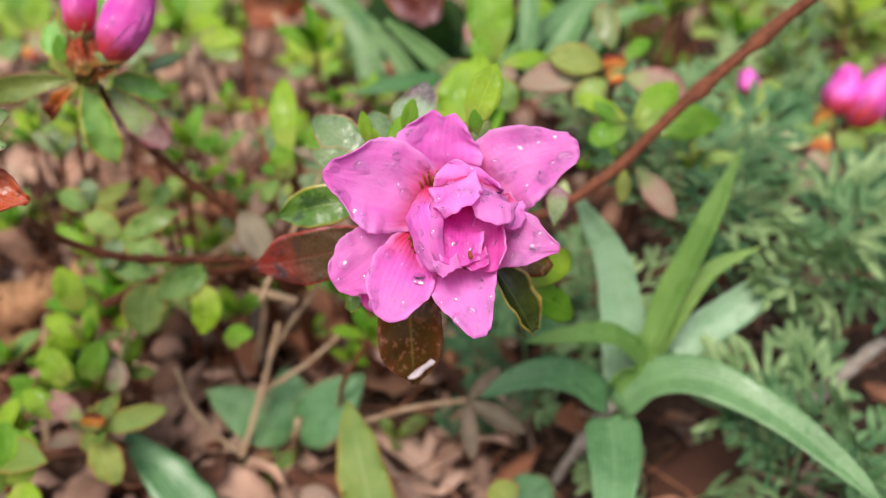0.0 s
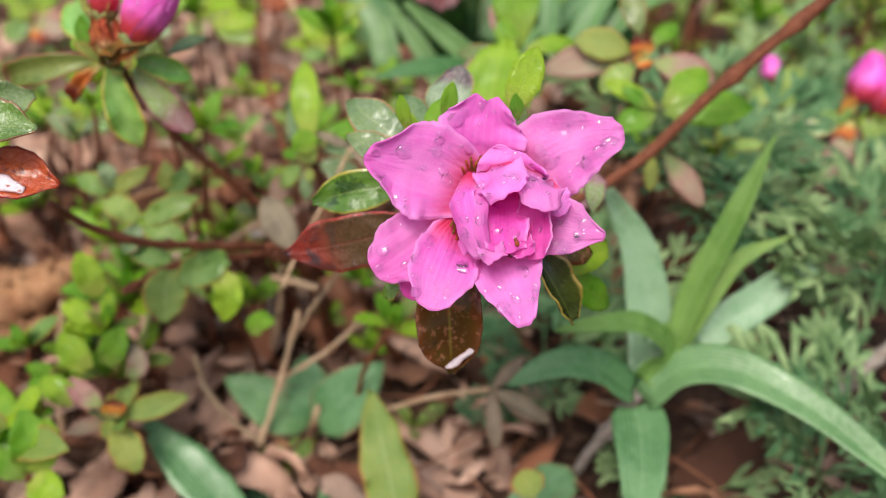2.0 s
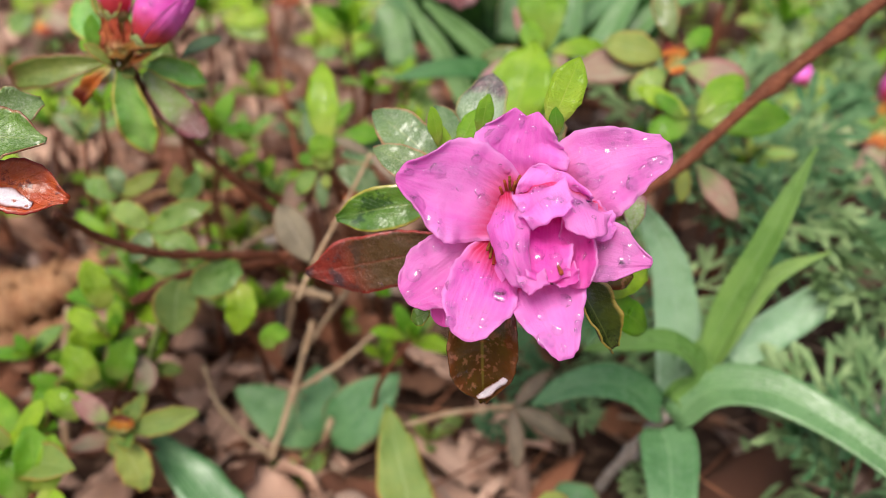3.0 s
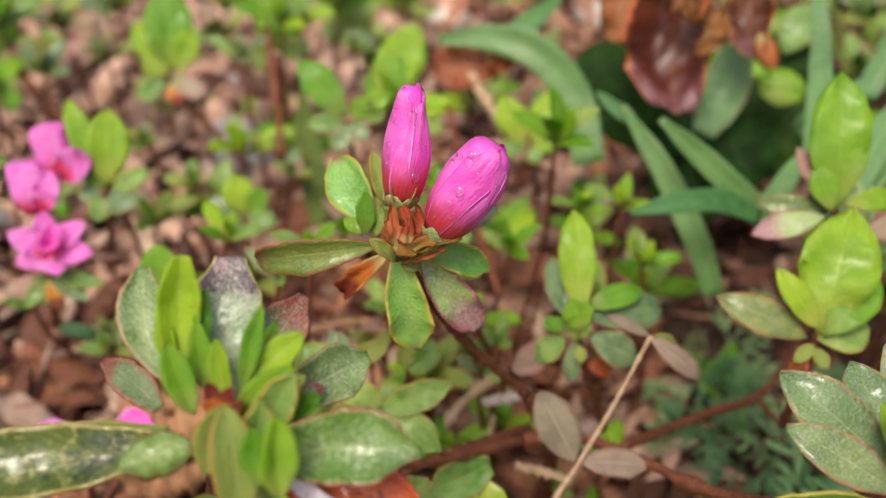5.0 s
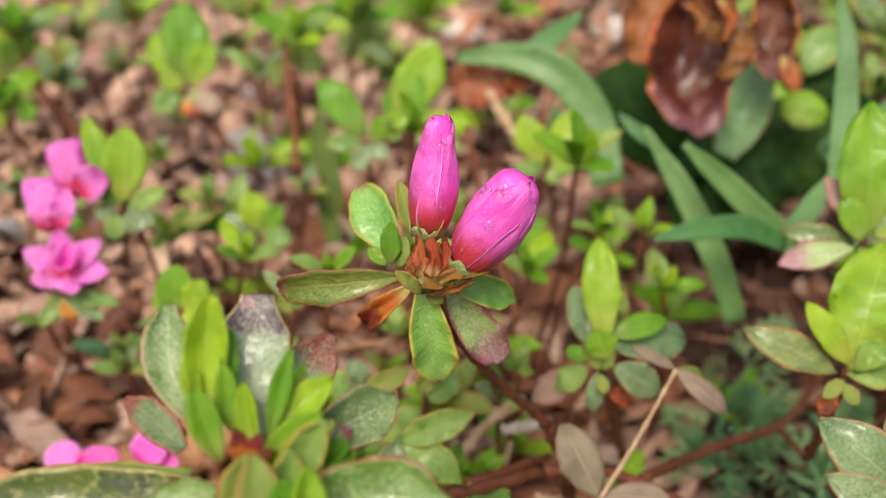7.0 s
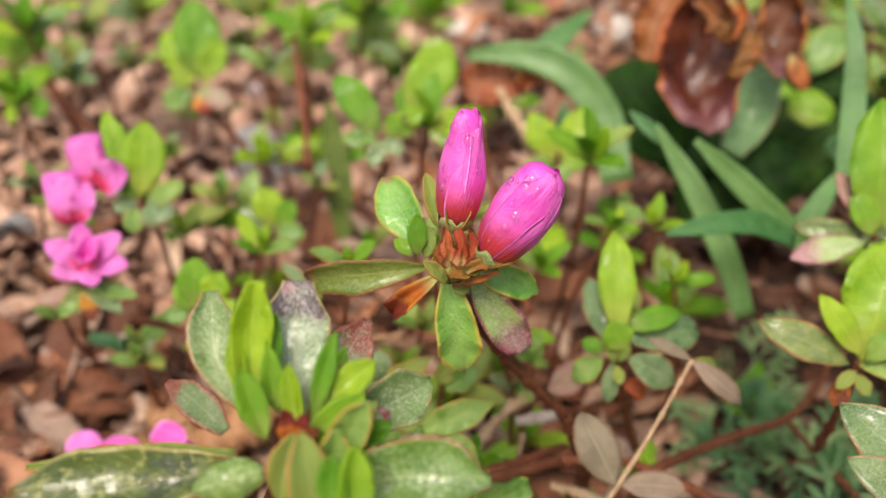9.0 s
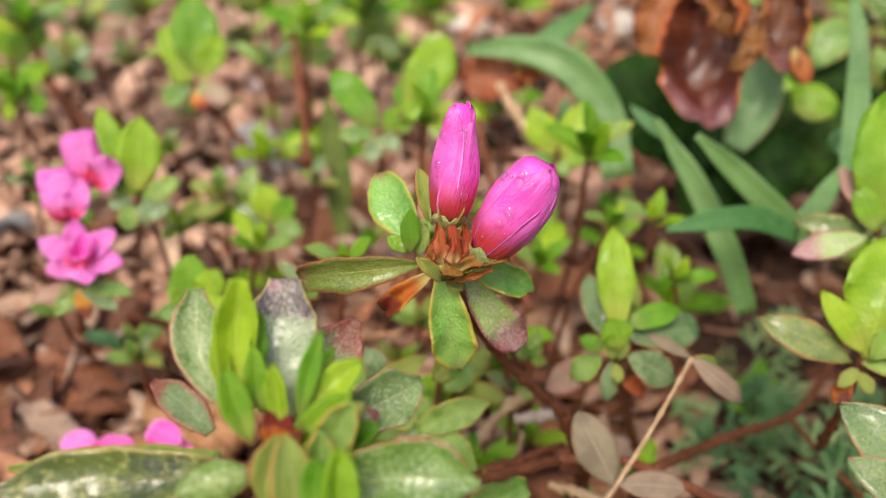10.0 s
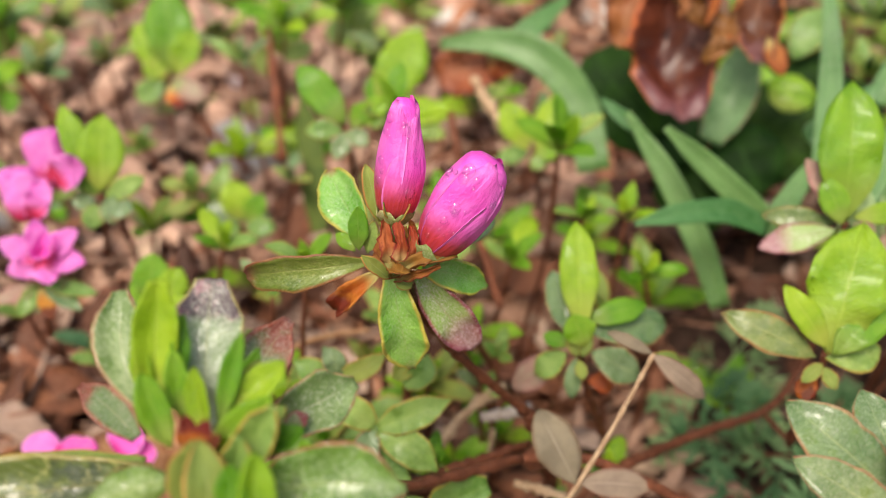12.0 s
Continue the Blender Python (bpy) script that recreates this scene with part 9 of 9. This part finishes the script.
bs = thing("azalea_sprig", (-0.1606, 0.5803, 0.0825), "young azalea sprig with upright fresh leaves above the litter", "plant", "azalea sprigs")
stem(bs, [(-0.1606, 0.5803, 0.0825), (-0.1600, 0.5895, 0.0607), (-0.1642, 0.6140, 0.0261)], 0.00080, 0.00120, "bark", "stem")
leaf(bs, (-0.1607, 0.5812, 0.0839), (-0.1690, 0.5951, 0.1079), 0.0169, (0.11, -0.84, 0.53), "bright")
leaf(bs, (-0.1590, 0.5813, 0.0840), (-0.1484, 0.5926, 0.1031), 0.0169, (0.09, -0.88, 0.47), "green")
leaf(bs, (-0.1623, 0.5802, 0.0825), (-0.1774, 0.5792, 0.0855), 0.0169, (0.16, -0.85, 0.51), "green")
leaf(bs, (-0.1588, 0.5794, 0.0812), (-0.1398, 0.5758, 0.0784), 0.0169, (-0.07, -0.83, 0.56), "green")
sprig((0.1616, 0.3298, 0.0767), 0.020, 7, ["lime", "pink_leaf", "green"], seed=540)
sprig((0.1473, 0.3489, 0.0874), 0.018, 6, ["green", "lime", "grey"], seed=541)
sprig((0.1958, 0.4226, 0.1173), 0.026, 7, ["green", "bright", "grey"], seed=542)
sprig((0.1477, 0.4293, 0.1090), 0.026, 6, ["bright", "green", "green"], seed=543)
sprig((0.1417, 0.3211, 0.0815), 0.015, 6, ["pink_leaf", "grey", "lime"], seed=544)
sprig((0.1906, 0.4519, 0.1072), 0.026, 6, ["grey", "green"], seed=545)
sprig((0.1355, 0.4798, 0.1227), 0.026, 7, ["green", "shade_green", "grey"], seed=560)
sprig((0.1769, 0.5680, 0.1086), 0.030, 7, ["shade_green", "green", "green"], seed=561)
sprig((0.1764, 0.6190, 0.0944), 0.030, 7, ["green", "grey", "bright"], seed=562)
sprig((0.1395, 0.5841, 0.1018), 0.028, 7, ["green", "shade_green", "grey"], seed=563)
sprig((0.1230, 0.5375, 0.0884), 0.024, 7, ["shade_green", "green", "green"], seed=564)
sprig((0.1228, 0.4513, 0.1170), 0.020, 7, ["green", "grey", "bright"], seed=565)
sprig((0.1631, 0.6689, 0.0787), 0.030, 7, ["green", "shade_green", "grey"], seed=566)
sprig((0.0962, 0.3074, 0.0984), 0.014, 7, ["bright", "lime", "green"], seed=575)
sprig((0.0814, 0.3087, 0.1186), 0.015, 7, ["lime", "bright", "grey"], seed=576)
sprig((0.1180, 0.3092, 0.0737), 0.014, 7, ["bright", "green", "pink_leaf"], seed=577)
feathery((0.1733, 0.4159, 0.0780), 0.0470, 4, 3)
feathery((0.1380, 0.3900, 0.0760), 0.0430, 4, 19)
feathery((0.1361, 0.2817, 0.0714), 0.0431, 6, 0)
feathery((0.1489, 0.2572, 0.0704), 0.0379, 6, 1)
feathery((0.1867, 0.3323, 0.0560), 0.0400, 4, 4)
feathery((0.1201, 0.2071, 0.0301), 0.0380, 7, 5)
feathery((0.0338, 0.2740, 0.0228), 0.0344, 4, 8)
feathery((0.0849, 0.2255, 0.0033), 0.0307, 4, 9)
feathery((0.1765, 0.2912, 0.0578), 0.0384, 4, 13)
feathery((0.1357, 0.2135, 0.0399), 0.0355, 6, 16)
feathery((0.1705, 0.3711, 0.0700), 0.0440, 4, 20)
feathery((0.0212, 0.2516, 0.0251), 0.0259, 4, 22)
feathery((0.0247, 0.3140, 0.0213), 0.0301, 5, 40)
feathery((0.0126, 0.3358, 0.0183), 0.0241, 4, 41)
feathery((0.0442, 0.3128, 0.0185), 0.0277, 4, 42)
feathery((0.0220, 0.3641, 0.0234), 0.0256, 4, 43)
feathery((0.0855, 0.2872, 0.0857), 0.0360, 5, 60)
feathery((0.0992, 0.3043, 0.0935), 0.0360, 5, 61)
feathery((0.0767, 0.3225, 0.0940), 0.0360, 4, 62)
feathery((0.1084, 0.2788, 0.0730), 0.0340, 5, 63)
feathery((0.0527, 0.2521, 0.0688), 0.0300, 4, 65)
pebble(-0.2196, 0.5446, 0.0225, "stone", 31, "rounded grey stone half sunk in the leaf litter")
pebble(-0.223, 0.563, 0.0270, "stone", 1, "grey pebble half sunk in the soil")
pebble(0.020, 0.829, 0.0180, "pale_stone", 2, "pale rounded pebble on the soil")
pebble(-0.108, 0.803, 0.0180, "pale_stone", 5, "pale pebble on the soil")
pebble(-0.349, 0.473, 0.0120, "stone", 3, "small grey pebble on the soil")
pebble(-0.107, 0.266, 0.0060, "stone", 4, "tiny grey pebble in the litter")
sprig((-0.3235, 0.5525, 0.0872), 0.0292, 6, ["grey", "pink_leaf", "green", "lime"], seed=400, label="low sprig with small pale green leaves above the litter")
sprig((-0.2882, 0.5248, 0.0803), 0.0250, 6, ["grey", "green", "pink_leaf"], seed=401, label="low sprig with small pale green leaves above the litter")
sprig((-0.2377, 0.5715, 0.0744), 0.0304, 6, ["grey", "pink_leaf", "green", "lime"], seed=402, label="low sprig with small pale green leaves above the litter")
sprig((-0.3125, 0.5009, 0.0825), 0.0209, 6, ["green", "grey"], seed=403, label="low sprig with small pale green leaves above the litter")
sprig((-0.2279, 0.4961, 0.0705), 0.0179, 5, ["pink_leaf", "grey", "green"], seed=404, label="low sprig with small pale green leaves above the litter")
sprig((-0.2422, 0.4478, 0.0719), 0.0164, 6, ["green", "grey", "lime"], seed=405, label="low sprig with small pale green leaves above the litter")
sprig((-0.2964, 0.4177, 0.0668), 0.0156, 5, ["grey", "green"], seed=406, label="low sprig with small pale green leaves above the litter")
sprig((-0.1667, 0.4259, 0.0711), 0.0156, 5, ["grey", "pink_leaf", "green", "lime"], seed=407, label="low sprig with small pale green leaves above the litter")
sprig((-0.2306, 0.6030, 0.0844), 0.0316, 6, ["lime", "green", "bright"], seed=408, label="low sprig with small pale green leaves above the litter")
sprig((-0.3116, 0.6076, 0.0782), 0.0322, 6, ["lime", "bright", "grey"], seed=409, label="low sprig with small pale green leaves above the litter")
sprig((-0.1377, 0.5551, 0.0800), 0.0260, 6, ["grey", "green"], seed=410, label="low sprig with small pale green leaves above the litter")
sprig((-0.2046, 0.4034, 0.0759), 0.0148, 6, ["green", "lime"], seed=411, label="low sprig with small pale green leaves above the litter")
sprig((-0.1261, 0.3886, 0.0851), 0.0140, 5, ["grey", "green"], seed=412, label="low sprig with small pale green leaves above the litter")
sprig((-0.0855, 0.4687, 0.0928), 0.0164, 5, ["green", "lime"], seed=413, label="low sprig with small pale green leaves above the litter")
sprig((-0.0455, 0.5403, 0.0883), 0.0218, 5, ["grey", "pink_leaf", "green", "lime"], seed=414, label="low sprig with small pale green leaves above the litter")
sprig((-0.2492, 0.3320, 0.0634), 0.0129, 5, ["grey", "pink_leaf", "green"], seed=415, label="low sprig with small pale green leaves above the litter")
sprig((-0.2106, 0.3097, 0.0640), 0.0121, 5, ["green", "lime", "grey"], seed=416, label="low sprig with small pale green leaves above the litter")
sprig((-0.4173, 0.6672, 0.0470), 0.0340, 7, ["bright", "lime", "bright"], seed=500, label="azalea sprig with fresh leaves over the pale litter")
sprig((-0.3888, 0.5847, 0.0315), 0.0280, 7, ["bright", "bright", "green"], seed=501, label="azalea sprig with fresh leaves over the pale litter")
sprig((-0.2681, 0.6978, 0.0491), 0.0320, 7, ["green", "lime", "bright"], seed=502, label="azalea sprig with fresh leaves over the pale litter")
sprig((-0.2139, 0.6757, 0.0498), 0.0320, 7, ["bright", "green", "lime"], seed=503, label="azalea sprig with fresh leaves over the pale litter")
sprig((-0.1539, 0.6077, 0.0541), 0.0300, 7, ["bright", "lime", "green"], seed=504, label="azalea sprig with fresh leaves over the pale litter")
sprig((-0.1399, 0.6834, 0.0576), 0.0340, 7, ["green", "bright", "lime"], seed=505, label="azalea sprig with fresh leaves over the pale litter")
sprig((-0.3464, 0.6668, 0.0430), 0.0280, 7, ["pink_leaf", "green", "lime"], seed=506, label="azalea sprig with fresh leaves over the pale litter")
sprig((-0.3760, 0.6347, 0.0330), 0.0260, 7, ["lime", "pink_leaf", "green"], seed=507, label="azalea sprig with fresh leaves over the pale litter")
sprig((-0.1881, 0.7244, 0.0488), 0.0320, 7, ["green", "lime", "grey"], seed=508, label="azalea sprig with fresh leaves over the pale litter")
sprig((-0.2693, 0.5459, 0.0403), 0.0200, 7, ["pink_leaf", "grey", "green"], seed=509, label="azalea sprig with fresh leaves over the pale litter")
sprig((-0.0769, 0.7309, 0.0531), 0.0300, 7, ["bright", "green", "pink_leaf"], seed=510, label="azalea sprig with fresh leaves over the pale litter")
blade_plant = thing("broad_leaf_plant", (-0.1554, 0.4206, 0.0471), "single dark olive blade standing in the litter", "leaf")
blade_leaf(blade_plant, [(-0.1547, 0.4192, 0.0450), (-0.1615, 0.4428, 0.0708), (-0.1702, 0.4712, 0.0948)], 0.0125, (0.15, -0.86, 0.49), "dull_olive", widths=(0.5, 0.9, 1.0, 0.8, 0.2))

fp = thing("fallen_petal", (-0.2559, 0.3782, 0.0120), "faded pale pink petal fallen on the leaf litter", "petal", "fallen petals")
leaf(fp, (-0.2559, 0.3782, 0.0120), (-0.2408, 0.3766, 0.0087), 0.0114, (0.14, -0.46, 0.87), "film", name="petal", p=0.5, q=0.4, cup=0.4, ruffle=0.2, crumple=0.15)

fp = thing("fallen_petal", (-0.2455, 0.5371, 0.0120), "faded pale pink petal fallen on the leaf litter", "petal", "fallen petals")
leaf(fp, (-0.2455, 0.5371, 0.0120), (-0.2328, 0.5308, 0.0023), 0.0117, (0.26, -0.62, 0.74), "film", name="petal", p=0.5, q=0.4, cup=0.4, ruffle=0.2, crumple=0.15)

fp = thing("fallen_petal", (-0.2728, 0.6682, 0.0120), "faded pale pink petal fallen on the leaf litter", "petal", "fallen petals")
leaf(fp, (-0.2728, 0.6682, 0.0120), (-0.2541, 0.6638, 0.0045), 0.0141, (0.15, -0.64, 0.76), "film", name="petal", p=0.5, q=0.4, cup=0.4, ruffle=0.2, crumple=0.15)

rng = random.Random(77)
for k in range(26):
    x, y = rng.uniform(-0.30, 0.0), rng.uniform(0.30, 0.58)
    low = ground_height(x, y) + 0.004
    far, th, rise = rng.uniform(0.04, 0.10), rng.uniform(0, 6.283), rng.uniform(0.15, 0.75)
    tip = (x + far * math.cos(th) * (1 - 0.5 * rise), y + far * math.sin(th) * (1 - 0.5 * rise), low + far * rise)
    mid = [(a + b) / 2 + rng.uniform(-0.004, 0.004) for a, b in zip((x, y, low), tip)]
    stick = thing("dry_twig", (x, y, low), "thin reddish brown stem leaning out of the litter", "twig", "dry twigs")
    stem(stick, [(x, y, low - 0.006), mid, tip], rng.uniform(0.0008, 0.0014), 0.0005, "bark", n=12, around=6)
